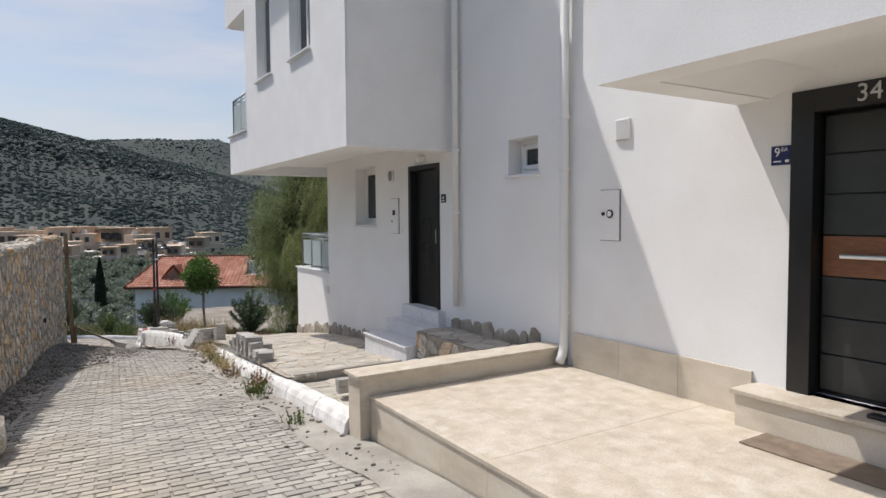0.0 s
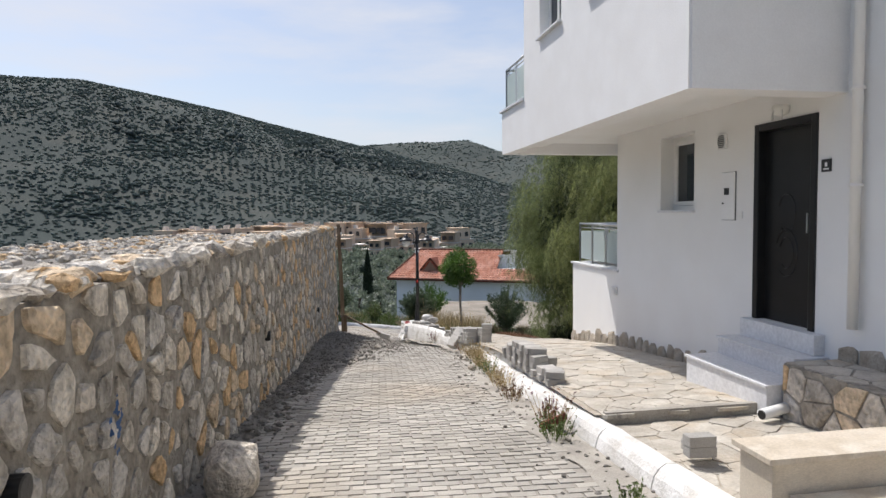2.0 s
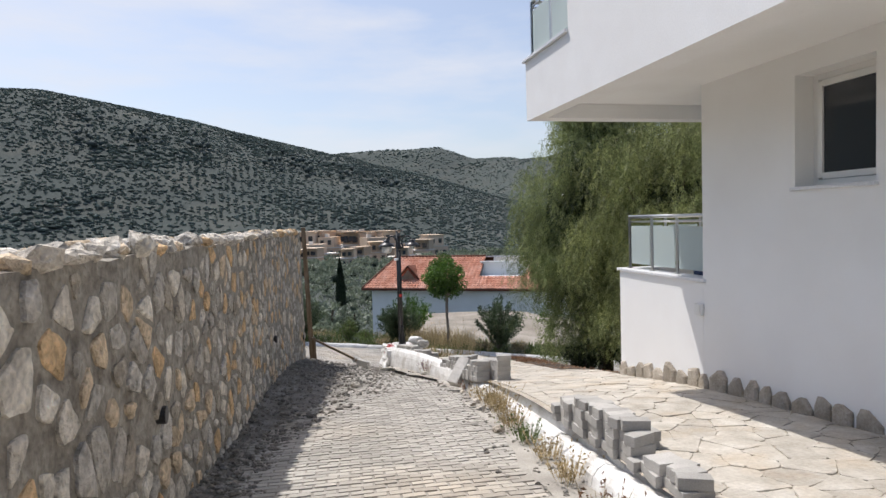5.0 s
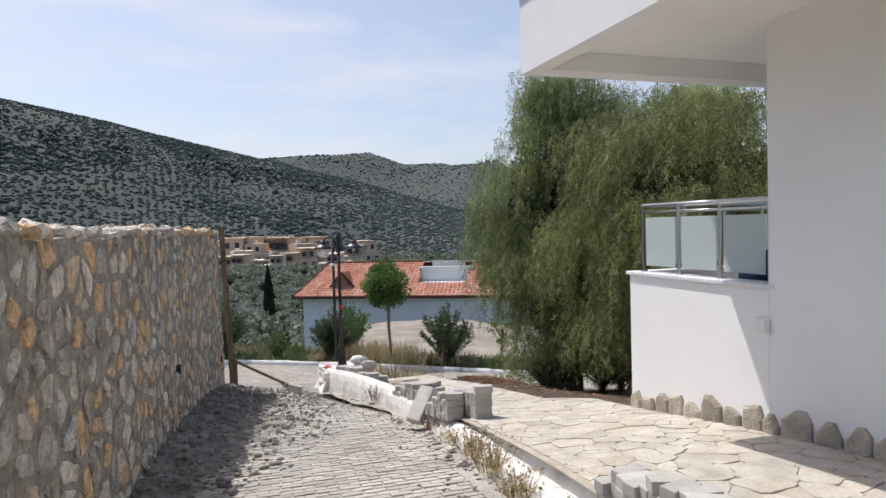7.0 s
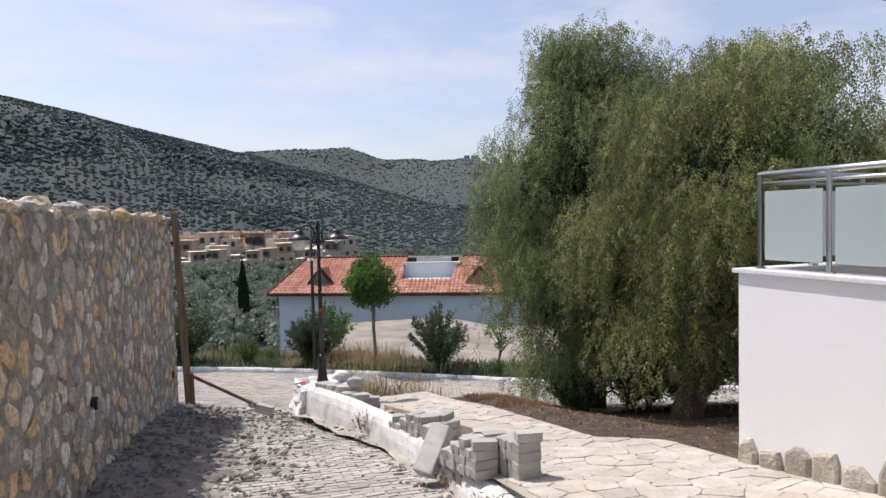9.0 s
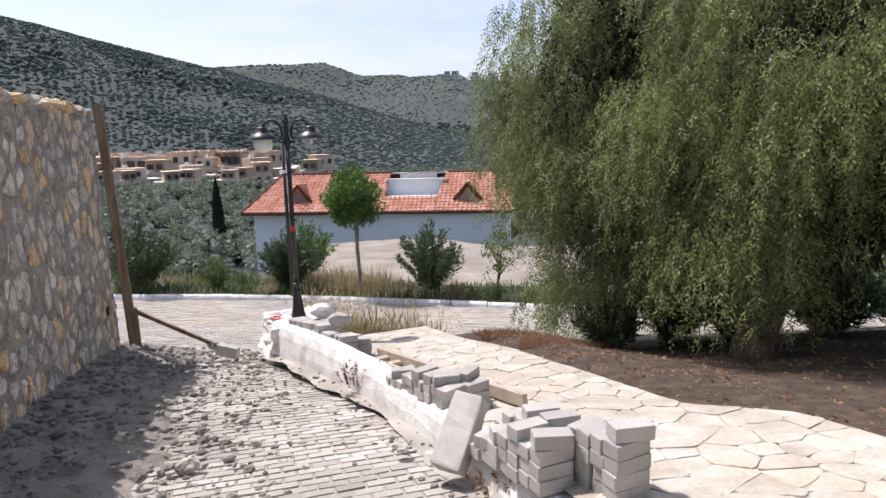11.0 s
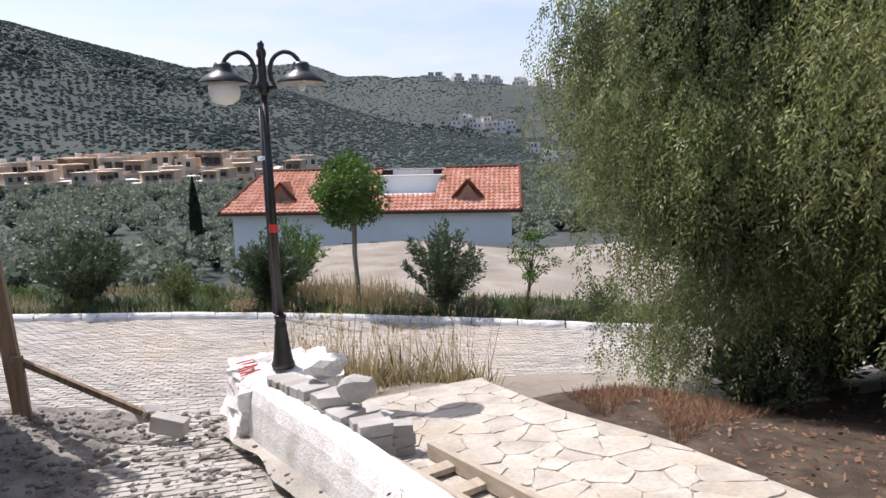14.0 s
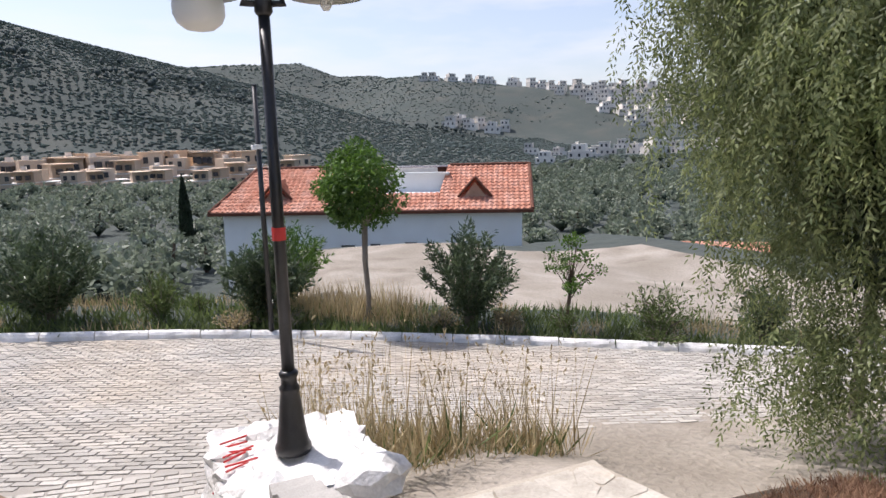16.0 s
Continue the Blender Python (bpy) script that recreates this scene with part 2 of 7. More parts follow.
def stonemat(name, by_island):
    """Quarried rubble: grey, cream and ochre stones, each with its own tone and veins."""
    m = mat(name, [(0.36, 0.33, 0.285), (0.60, 0.555, 0.49), (0.74, 0.695, 0.63)], 7, 0.9, 1.0, 24, height=0.05, grain=0.26)
    t = m.node_tree
    n, k = t.nodes, t.links
    src = n.new("ShaderNodeNewGeometry").outputs["Random Per Island"] if by_island else n.new("ShaderNodeObjectInfo").outputs["Random"]
    rp = n.new("ShaderNodeValToRGB")
    rp.color_ramp.interpolation = "CONSTANT"
    e = rp.color_ramp.elements
    tones = [(0, (0.80, 0.79, 0.77)), (0.24, (1.08, 1.05, 1.0)), (0.42, (1.1, 0.94, 0.74)), (0.56, (0.95, 0.95, 0.95)), (0.70, (1.15, 0.86, 0.55)), (0.82, (1.25, 1.23, 1.18)), (0.93, (0.72, 0.68, 0.62))]
    while len(e) < len(tones):
        e.new(0.5)
    for i, (p, c) in enumerate(tones):
        e[i].position, e[i].color = p, (*c, 1)
    k.new(src, rp.inputs[0])
    mx = n.new("ShaderNodeMix")
    mx.data_type, mx.blend_type = "RGBA", "MULTIPLY"
    mx.inputs["Factor"].default_value = 1
    hsv = next(x for x in n if x.bl_idname == "ShaderNodeHueSaturation")
    k.new(hsv.outputs[0], mx.inputs["A"])
    k.new(rp.outputs[0], mx.inputs["B"])
    k.new(mx.outputs["Result"], n["Principled BSDF"].inputs["Base Color"])
    return m


M["stone"], M["stone_i"] = stonemat("rubble_stone", False), stonemat("rubble_stone_far", True)


def frosted():
    m = bpy.data.materials.new("frosted_glass")
    m.use_nodes = True
    n, k = m.node_tree.nodes, m.node_tree.links
    b = n["Principled BSDF"]
    b.inputs["Base Color"].default_value = (0.62, 0.68, 0.66, 1)
    b.inputs["Roughness"].default_value = 0.35
    t = n.new("ShaderNodeBsdfTranslucent")
    t.inputs[0].default_value = (0.75, 0.82, 0.80, 1)
    x = n.new("ShaderNodeMixShader")
    x.inputs[0].default_value = 0.45
    k.new(b.outputs[0], x.inputs[1])
    k.new(t.outputs[0], x.inputs[2])
    k.new(x.outputs[0], n["Material Output"].inputs[0])
    return m


M["frost"] = frosted()


# ---- building helpers ----
def mesh(name, verts, faces, material, parent=None, label="", smooth=False):
    me = bpy.data.meshes.new(name)
    me.from_pydata([tuple(v) for v in verts], [], [tuple(f) for f in faces])
    me.materials.append(material)
    if smooth:
        me.polygons.foreach_set("use_smooth", [True] * len(me.polygons))
    me.update()
    ob = new(name, me)
    ob.parent = parent
    if label:
        tagged(ob, label)
    return ob


def part(name, bm, material, parent=None, label="", smooth=False):
    """Link a bmesh as one mesh object under a thing or under a part."""
    me = bpy.data.meshes.new(name)
    bmesh.ops.recalc_face_normals(bm, faces=bm.faces)
    bm.to_mesh(me)
    bm.free()
    me.materials.append(material)
    if smooth:
        me.polygons.foreach_set("use_smooth", [True] * len(me.polygons))
    ob = new(name, me)
    ob.parent = parent
    if label:
        tagged(ob, label)
    return ob


def empty(name, at, label, category, group="", kind=""):
    ob = new(name)
    ob.location = at
    ob.empty_display_size = 0.1
    bpy.context.view_layer.update()
    return tagged(ob, label, category, group, kind)


def under(ob, parent):
    """Parent ob without moving it."""
    ob.parent = parent
    ob.matrix_parent_inverse = (Matrix.Translation(parent.location) if parent.parent is None else Matrix.Translation((0, 0, 0))).inverted() if parent.type == "EMPTY" else Matrix()
    return ob


def box(bm, x0, x1, y0, y1, z0, z1, bevel=0.0):
    vs = [bm.verts.new((x, y, z)) for z in (z0, z1) for y in (y0, y1) for x in (x0, x1)]
    fs = [bm.faces.new([vs[i] for i in q]) for q in ((0, 2, 3, 1), (4, 5, 7, 6), (0, 1, 5, 4), (2, 6, 7, 3), (0, 4, 6, 2), (1, 3, 7, 5))]
    if bevel:
        es = {e for f in fs for e in f.edges}
        bmesh.ops.bevel(bm, geom=list(es), offset=bevel, segments=2, affect="EDGES", profile=0.6)
    return bm


def boxed(name, dims, material, parent=None, label="", bevel=0.0):
    ob = part(name, box(bmesh.new(), *dims, bevel), material, None, label)
    return under(ob, parent) if parent else ob


def tube(bm, pts, radii, sides=8):
    """A round bar along points, with a radius at each."""
    rings = []
    for i, p in enumerate(pts):
        p = Vector(p)
        d = (Vector(pts[min(i + 1, len(pts) - 1)]) - Vector(pts[max(i - 1, 0)])).normalized()
        a = d.orthogonal().normalized() if i == 0 else (a - d * a.dot(d)).normalized()
        b = d.cross(a)
        rings.append([bm.verts.new(p + (a * math.cos(2 * math.pi * k / sides) + b * math.sin(2 * math.pi * k / sides)) * radii[i]) for k in range(sides)])
    for r0, r1 in zip(rings, rings[1:]):
        for k in range(sides):
            bm.faces.new((r0[k], r0[(k + 1) % sides], r1[(k + 1) % sides], r1[k]))
    bm.faces.new(rings[0][::-1])
    bm.faces.new(rings[-1])
    return bm


def lathe(bm, at, profile, sides=20):
    """A turned body round a vertical axis: (radius, height) rows."""
    rings = [[bm.verts.new((at[0] + r * math.cos(2 * math.pi * k / sides), at[1] + r * math.sin(2 * math.pi * k / sides), at[2] + z)) for k in range(sides)] for r, z in profile]
    for r0, r1 in zip(rings, rings[1:]):
        for k in range(sides):
            bm.faces.new((r0[k], r0[(k + 1) % sides], r1[(k + 1) % sides], r1[k]))
    bm.faces.new(rings[0][::-1])
    bm.faces.new(rings[-1])
    return bm


def rock(bm, at, size, rnd, squash=0.75, detail=1, turn=None):
    """A broken stone: a faceted ball pushed in and out."""
    r = bmesh.ops.create_icosphere(bm, subdivisions=detail, radius=1)
    off = Vector((rnd.uniform(0, 90), rnd.uniform(0, 90), rnd.uniform(0, 90)))
    rot = Euler((rnd.uniform(0, 6), rnd.uniform(0, 6), rnd.uniform(0, 6))).to_matrix()
    ax = (size * rnd.uniform(0.8, 1.25), size * rnd.uniform(0.65, 1.0), size * squash * rnd.uniform(0.8, 1.1))
    for v in r["verts"]:
        d = 1 + 0.45 * noise.noise(v.co * 1.3 + off) + 0.15 * noise.noise(v.co * 4 + off)
        c = rot @ (v.co * d)
        v.co = Vector(at) + Vector((c.x * ax[0], c.y * ax[1], c.z * ax[2]))
    return bm


def quads(name, centres, along, across, material, parent=None, label="", fold=0.0):
    """Many small leaves in one mesh: each a pointed four-corner leaf, given by its middle, half length and half width."""
    c, a, b = (np.asarray(v, dtype=float) for v in (centres, along, across))
    n = len(c)
    v = np.empty((n, 4, 3))
    v[:, 0], v[:, 1], v[:, 2], v[:, 3] = c - a, c + b - 0.15 * a, c + a, c - b - 0.15 * a
    if fold:
        v[:, 2, 2] -= fold * np.linalg.norm(a, axis=1)
    me = bpy.data.meshes.new(name)
    me.vertices.add(4 * n)
    me.vertices.foreach_set("co", v.reshape(-1))
    me.loops.add(4 * n)
    me.loops.foreach_set("vertex_index", np.arange(4 * n, dtype=np.int32))
    me.polygons.add(n)
    me.polygons.foreach_set("loop_start", np.arange(0, 4 * n, 4, dtype=np.int32))
    me.update(calc_edges=True)
    me.materials.append(material)
    ob = new(name, me)
    ob.parent = parent
    if label:
        tagged(ob, label)
    return ob


def unit(n, rng):
    v = rng.normal(size=(n, 3))
    return v / np.linalg.norm(v, axis=1)[:, None]


def ease(a, b, v):
    u = np.clip((np.asarray(v, dtype=float) - a) / (b - a), 0, 1)
    return u * u * (3 - 2 * u)


# ---- levels of the ground ----
def z_road(y):
    ys = (-8, 0, 8.5, 11, 15, 18.5, 20.5, 23, 25, 27, 30, 60)
    zs = (0.7, 0.18, -0.39, -0.65, -1.12, -1.54, -1.83, -2.22, -2.55, -2.82, -3.08, -4.5)
    return sum(np.interp(np.asarray(y, dtype=float) + d, ys, zs) for d in (-1.0, -0.5, 0, 0.5, 1.0)) / 5


def z_ground(x, y):
    return z_road(y) - 0.09 * (np.asarray(x, dtype=float) - 1) * ease(13, 23, y)


def z_flag(y):
    return sum(np.interp(np.asarray(y, dtype=float) + d, (5, 8.5, 13, 15.5, 18, 21, 24), (-0.03, -0.18, -0.55, -0.95, -1.38, -1.79, -2.2)) for d in (-0.6, 0, 0.6)) / 3


def x_wall(y):
    return -1.13 + 0.0695 * np.asarray(y, dtype=float) + 0.13 * ease(20.8, 22.8, y)


def x_kerb(y):
    return np.interp(y, (5, 6.2, 9, 11.5, 13.5, 15, 17, 18, 19, 20, 21, 22, 23), (2.62, 2.62, 2.66, 2.80, 2.98, 3.11, 3.20, 3.17, 3.06, 2.88, 2.66, 2.50, 2.50))


def y_far(x):
    return np.interp(x, (-30, -12, -6, 0, 3, 5, 7.7, 9.2, 12, 18, 40), (33.5, 32.2, 31.6, 30.75, 30.2, 29.5, 28.2, 27.3, 25.2, 21, 5))


def x_flag_end(y):
    return np.interp(y, (12, 15, 16.0, 16.6, 17.9, 19.4, 20.3, 21.5, 22.2), (5.1, 5.12, 5.2, 4.80, 4.88, 4.86, 4.68, 4.62, 5.0))


AZ1 = (-180, -60, -40, -25, -20, -13.5, -9, -4, 2, 4.5, 6.3, 11, 16, 22, 28, 40, 60, 120, 180)
EL1 = (3, 7, 9.8, 10.75, 10.95, 9.9, 9.15, 7.9, 6.4, 5.95, 5.35, 4.2, 2.6, 0.8, -0.4, -0.9, -0.9, 1, 3)
AZ2 = (-180, -20, 0, 4.8, 8, 12.2, 15.5, 17.4, 22.3, 26.8, 30.2, 37.5, 44.3, 60, 90, 180)
EL2 = (2, 3, 5.8, 6.25, 6.46, 6.48, 5.6, 5.52, 5.45, 4.95, 4.6, 4.25, 3.8, 3.5, 3, 2)
CX, CY = 2.0, 15.0


def terrain(x, y):
    """Height of the land: the lane's ground near by, a bank and a valley beyond the far kerb, then two ranges of hills."""
    x, y = np.asarray(x, dtype=float), np.asarray(y, dtype=float)
    r = np.hypot(x - CX, y - CY)
    az = np.degrees(np.arctan2(x - CX, y - CY))
    yk = y_far(x)
    over = np.maximum(0, y - yk)
    shelf = ease(3, 7, x) * (1 - ease(20, 30, x))
    near = z_ground(np.clip(x, -9, 16), np.minimum(np.maximum(y, -8), yk)) - 0.06
    near = near + 0.08 * ease(0, 0.4, over)
    near = near - (1 - shelf) * 0.24 * np.maximum(0, over - 2.6) - shelf * (0.02 * over + 0.45 * np.maximum(0, y - 42))
    near = near - 0.12 * np.maximum(0, x - 11)
    near = np.maximum(near, -10.5)
    h1 = 700 * np.tan(np.radians(np.interp(az, AZ1, EL1)))
    r2 = 1700 - 550 * ease(14, 26, az)
    h2 = r2 * np.tan(np.radians(np.interp(az, AZ2, EL2)))
    valley = np.interp(r, (0, 60, 100, 250, 330), (-10, -10.5, -11.5, -14.5, -14.5))
    s = np.clip((r - 330) / 370, 0, 1)
    hill1 = valley + (h1 - valley) * (0.45 * s + 0.55 * s * s * (3 - 2 * s))
    u = np.clip((r - 700) / (r2 - 700), 0, 1)
    dip = np.minimum(h1, h2) * 0.55
    hill2 = h1 + (dip - h1) * ease(0, 0.35, u) + (h2 - dip) * ease(0.3, 1, u)
    right = h1 + (h2 - h1) * (0.35 * u + 0.65 * u * u * (3 - 2 * u))
    hill2 = hill2 + (right - hill2) * ease(12, 24, az)
    far = np.where(r < 700, hill1, hill2)
    far = np.where(r > r2, h2 * (1 - ease(0, 1500, r - r2)), far)
    wob = 4.0 * (np.sin(x * 0.013 + 1.7 * np.sin(y * 0.009)) * np.sin(y * 0.011 + 1.3 * np.sin(x * 0.008)) + 0.4 * np.sin(x * 0.037 + 2 * np.sin(y * 0.021)))
    far = far + wob * ease(60, 400, r) * (1 - 0.75 * ease(600, 660, r) * (1 - ease(740, 820, r)))
    return near + (far - near) * ease(30, 62, r)


# ---- the land, out to the horizon ----
def build_ground():
    rr = np.concatenate([np.arange(0.6, 40, 0.8), np.arange(40, 120, 4), np.arange(120, 330, 12), np.arange(330, 1780, 17), (1850, 2000, 2300, 2800, 3500, 4600)])
    aa = np.radians(np.concatenate([np.arange(-180, -48, 4), np.arange(-48, 76, 0.5), np.arange(76, 180, 4)]))
    R, A = np.meshgrid(rr, aa, indexing="ij")
    X, Y = CX + R * np.sin(A), CY + R * np.cos(A)
    Z = terrain(X, Y)
    n = len(aa)
    verts = [(CX, CY, float(terrain(CX, CY)))] + list(zip(X.ravel(), Y.ravel(), Z.ravel()))
    faces = [(0, 1 + j, 1 + (j + 1) % n) for j in range(n)]
    for i in range(len(rr) - 1):
        o = 1 + i * n
        faces += [(o + j, o + n + j, o + n + (j + 1) % n, o + (j + 1) % n) for j in range(n)]
    m = mat("dry_scrub_land", [(0.053, 0.067, 0.06), (0.064, 0.076, 0.068), (0.088, 0.092, 0.077)], 0.03, 0.95, 0.4, 1.2, height=0.4, stain=(0.055, 0.068, 0.06), stain_scale=0.012)
    g = mesh("ground", verts, faces, m, smooth=True)
    return tagged(g, "dry scrubby valley floor rising to wooded hills", "ground", kind="structure")


build_ground()


# ---- lane and cross road: bedding under the paving blocks ----
def strip(name, left, right, level, ys, material, nx=6, drop=0.0):
    """A sheet between two lines that run along y."""
    verts, faces = [], []
    for y in ys:
        a, b = float(left(y)), float(right(y))
        for i in range(nx + 1):
            x = a + (b - a) * i / nx
            verts.append((x, float(y), float(level(x, y)) - drop))
    w = nx + 1
    for j in range(len(ys) - 1):
        faces += [(j * w + i, j * w + i + 1, (j + 1) * w + i + 1, (j + 1) * w + i) for i in range(nx)]
    return mesh(name, verts, faces, material, smooth=True)


def lane_right(y):
    return x_kerb(y) + 0.05 if y < 22.6 else 2.9


lane = tagged(strip("road", lambda y: x_wall(y) - 0.1 if y < 22.6 else -14, lane_right, lambda x, y: z_ground(x, y), np.arange(-7, 23.6, 0.3), M["sand"], 10, 0.001), "lane bed of dusty sand between grey paving blocks", "road", kind="structure")


def cross_near(x):
    """Where the cross road begins, as one comes down the lane."""
    return np.interp(x, (-14, 0.4, 2.8, 3.2, 5.6, 9, 16), (23.2, 23.2, 23.2, 24.4, 22.6, 21.6, 17.5))


def build_cross():
    xs = np.arange(-14, 16.1, 0.5)
    verts, faces = [], []
    for x in xs:
        a, b = float(cross_near(x)), float(y_far(x)) + 0.1
        for i in range(9):
            y = a + (b - a) * i / 8
            verts.append((float(x), y, float(z_ground(x, y)) - 0.002))
    for j in range(len(xs) - 1):
        faces += [(j * 9 + i, (j + 1) * 9 + i, (j + 1) * 9 + i + 1, j * 9 + i + 1) for i in range(8)]
    return tagged(mesh("road", verts, faces, M["sand"], smooth=True), "cross road bed of pale dusty sand between paving blocks", "road", kind="structure")


cross_road = build_cross()

# gutter of rough concrete between the paving blocks and the kerb
def gutter_bank(x, y):
    """Washed-down grit that banks up against the kerb near its lower end."""
    up = np.interp(y, (17.3, 18.5, 19.5, 20.3, 21.2, 21.9, 22.6), (0, 0.05, 0.08, 0.12, 0.13, 0.09, 0))
    return float(up * ease(-0.42, 0.0, x - x_kerb(y)))


def gutter_width(y):
    return float(np.interp(y, (12, 16.5), (0.36, 0.17)))


gutter = tagged(strip("gutter", lambda y: x_kerb(y) - gutter_width(y) - 0.04 * math.sin(y * 2.3) - 0.02 * math.sin(y * 7.1), lambda y: x_kerb(y) + 0.12, lambda x, y: z_ground(x, y) + gutter_bank(x, y) + 0.012 + 0.014 * noise.noise(Vector((x * 6, y * 3, 0))), np.arange(-6, 22.2, 0.12), M["concrete"], 8), "dusty concrete gutter strip along the white kerb", "gutter", kind="structure")

# bed under the crazy paving
flag_bed = tagged(strip("pavement", lambda y: x_kerb(y) + 0.12, lambda y: x_flag_end(y) + 0.02, lambda x, y: z_flag(y), np.concatenate([np.arange(8.53, 21.5, 0.15), [21.55]]), M["flag_joint"], 6, 0.003), "crazy paving of pale irregular flagstones beside the house", "pavement", kind="structure")
flag_low = tagged(strip("pavement", lambda y: x_kerb(y) + 0.12, lambda y: 5.1, lambda x, y: z_flag(y) - 0.09, np.arange(6.2, 8.62, 0.1), M["flag_joint"], 6, 0.003), "lower strip of crazy paving between step and low wall", "pavement", kind="structure")
tagged(strip("gravel", lambda y: 4.7 + 0.25 * (y - 21), lambda y: 15.0, lambda x, y: z_ground(x, y) + 0.004 + 0.012 * noise.noise(Vector((x * 3, y * 3, 5))), np.arange(20.5, 23.9, 0.2), M["earth"], 30), "pale dusty gravel at the road edge", "gravel", kind="structure")
flank = strip("pavement_flank", lambda y: x_kerb(y) + 0.13, lambda y: x_kerb(y) + 0.2, lambda x, y: z_flag(y) - 0.002 - (0.36 if x < x_kerb(y) + 0.135 else 0), np.concatenate([np.arange(8.5, 21.9, 0.15), [21.95]]), M["kerbpaint"], 1)
flank.parent = flag_bed
tagged(flank, "whitewashed edge of the paving")
boxed("pavement_edge", (2.86, 4.42, 8.49, 8.55, -0.45, -0.165), M["concrete"], flag_bed, "rough concrete edge of the raised paving")

# soil under the pepper trees, its colour darkened for their shade
def z_soil(x, y):
    f = float(ease(4.9, 7.5, x))
    return (float(z_flag(y)) - 0.05) * (1 - f) + float(z_ground(x, y)) * f + 0.05 * noise.noise(Vector((x * 1.7, y * 1.7, 3)))


soil = tagged(strip("soil_bed", lambda y: x_flag_end(y) - 0.05, lambda y: 15.5, z_soil, np.arange(15.0, 21.0, 0.2), M["shaded_soil"], 26), "leaf-littered soil, coloured dark for shade under the pepper trees", "soil", kind="structure")


# ---- rubble retaining wall along the lane ----
WALL_END = 22.82


def wall_top(y):
    return 1.36 - 0.0045 * y + 0.05 * noise.noise(Vector((y * 1.3, 0, 0))) + 0.03 * noise.noise(Vector((y * 5.0, 4, 0)))


def build_wall():
    ys = np.arange(-5, WALL_END + 0.01, 0.25)
    verts, faces = [], []
    for y in ys:
        x, zt = float(x_wall(y)), wall_top(y) - 0.03
        zb = float(z_road(y)) - 0.5
        for k in range(9):
            f = k / 8
            verts.append((x - 0.05 * f + 0.02 * noise.noise(Vector((y * 2, f * 7, 1))), float(y), zb + (zt - zb) * f))
        verts.append((x - 0.30, float(y), zt + 0.02))
        verts.append((x - 0.58, float(y), zt))
        verts.append((x - 0.60, float(y), zb))
    w = 12
    for j in range(len(ys) - 1):
        faces += [(j * w + i, (j + 1) * w + i, (j + 1) * w + (i + 1) % w, j * w + (i + 1) % w) for i in range(w)]
    faces += [tuple(range(w))[::-1], tuple((len(ys) - 1) * w + i for i in range(w))]
    o = mesh("wall_stone", verts, faces, M["mortar"], smooth=False)
    return tagged(o, "long rubble stone retaining wall set in grey mortar", "stone wall", kind="structure")


stone_wall = build_wall()


def build_fill():
    verts, faces = [], []
    xs, ys = np.linspace(0, 1, 15), np.arange(-5, 22.5, 0.35)
    for y in ys:
        x0 = float(x_wall(y)) - 0.45
        for f in xs:
            x = x0 - 5.2 * f
            z = 1.21 - 0.005 * y + 0.10 * noise.noise(Vector((x * 1.4, y * 1.4, 9))) + 0.04 * noise.noise(Vector((x * 5, y * 5, 2))) - 0.25 * max(0, f - 0.8) * 5
            verts.append((x, float(y), z))
        verts.append((x0 - 5.4, float(y), -3.5))
    w = len(xs) + 1
    for j in range(len(ys) - 1):
        faces += [(j * w + i, (j + 1) * w + i, (j + 1) * w + i + 1, j * w + i + 1) for i in range(w - 1)]
    faces.append(tuple((len(ys) - 1) * w + i for i in range(w)))
    return tagged(mesh("rubble_fill", verts, faces, M["soil"]), "rubble-strewn earth fill level with the wall top", "earth", kind="structure")


build_fill()


# ---- the white house with the black door ----
def wall_panels(bm, x0, x1, y0, y1, z0, z1, holes):
    """A wall slab that lies along y, with real openings (y0, y1, z0, z1) through it."""
    yb = sorted({y0, y1, *[v for h in holes for v in h[:2]]})
    zb = sorted({z0, z1, *[v for h in holes for v in h[2:]]})
    for ya, yc in zip(yb, yb[1:]):
        for za, zc in zip(zb, zb[1:]):
            if not any(h[0] <= (ya + yc) / 2 <= h[1] and h[2] <= (za + zc) / 2 <= h[3] for h in holes):
                box(bm, x0, x1, ya, yc, za, zc)
    bmesh.ops.remove_doubles(bm, verts=bm.verts, dist=0.0005)
    inner = {}
    for f in bm.faces:
        inner.setdefault(tuple(sorted(v.index for v in f.verts)), []).append(f)
    bm.verts.index_update()
    inner = {}
    for f in bm.faces:
        inner.setdefault(tuple(sorted(v.index for v in f.verts)), []).append(f)
    bmesh.ops.delete(bm, geom=[f for fs in inner.values() if len(fs) > 1 for f in fs], context="FACES_ONLY")
    return bm


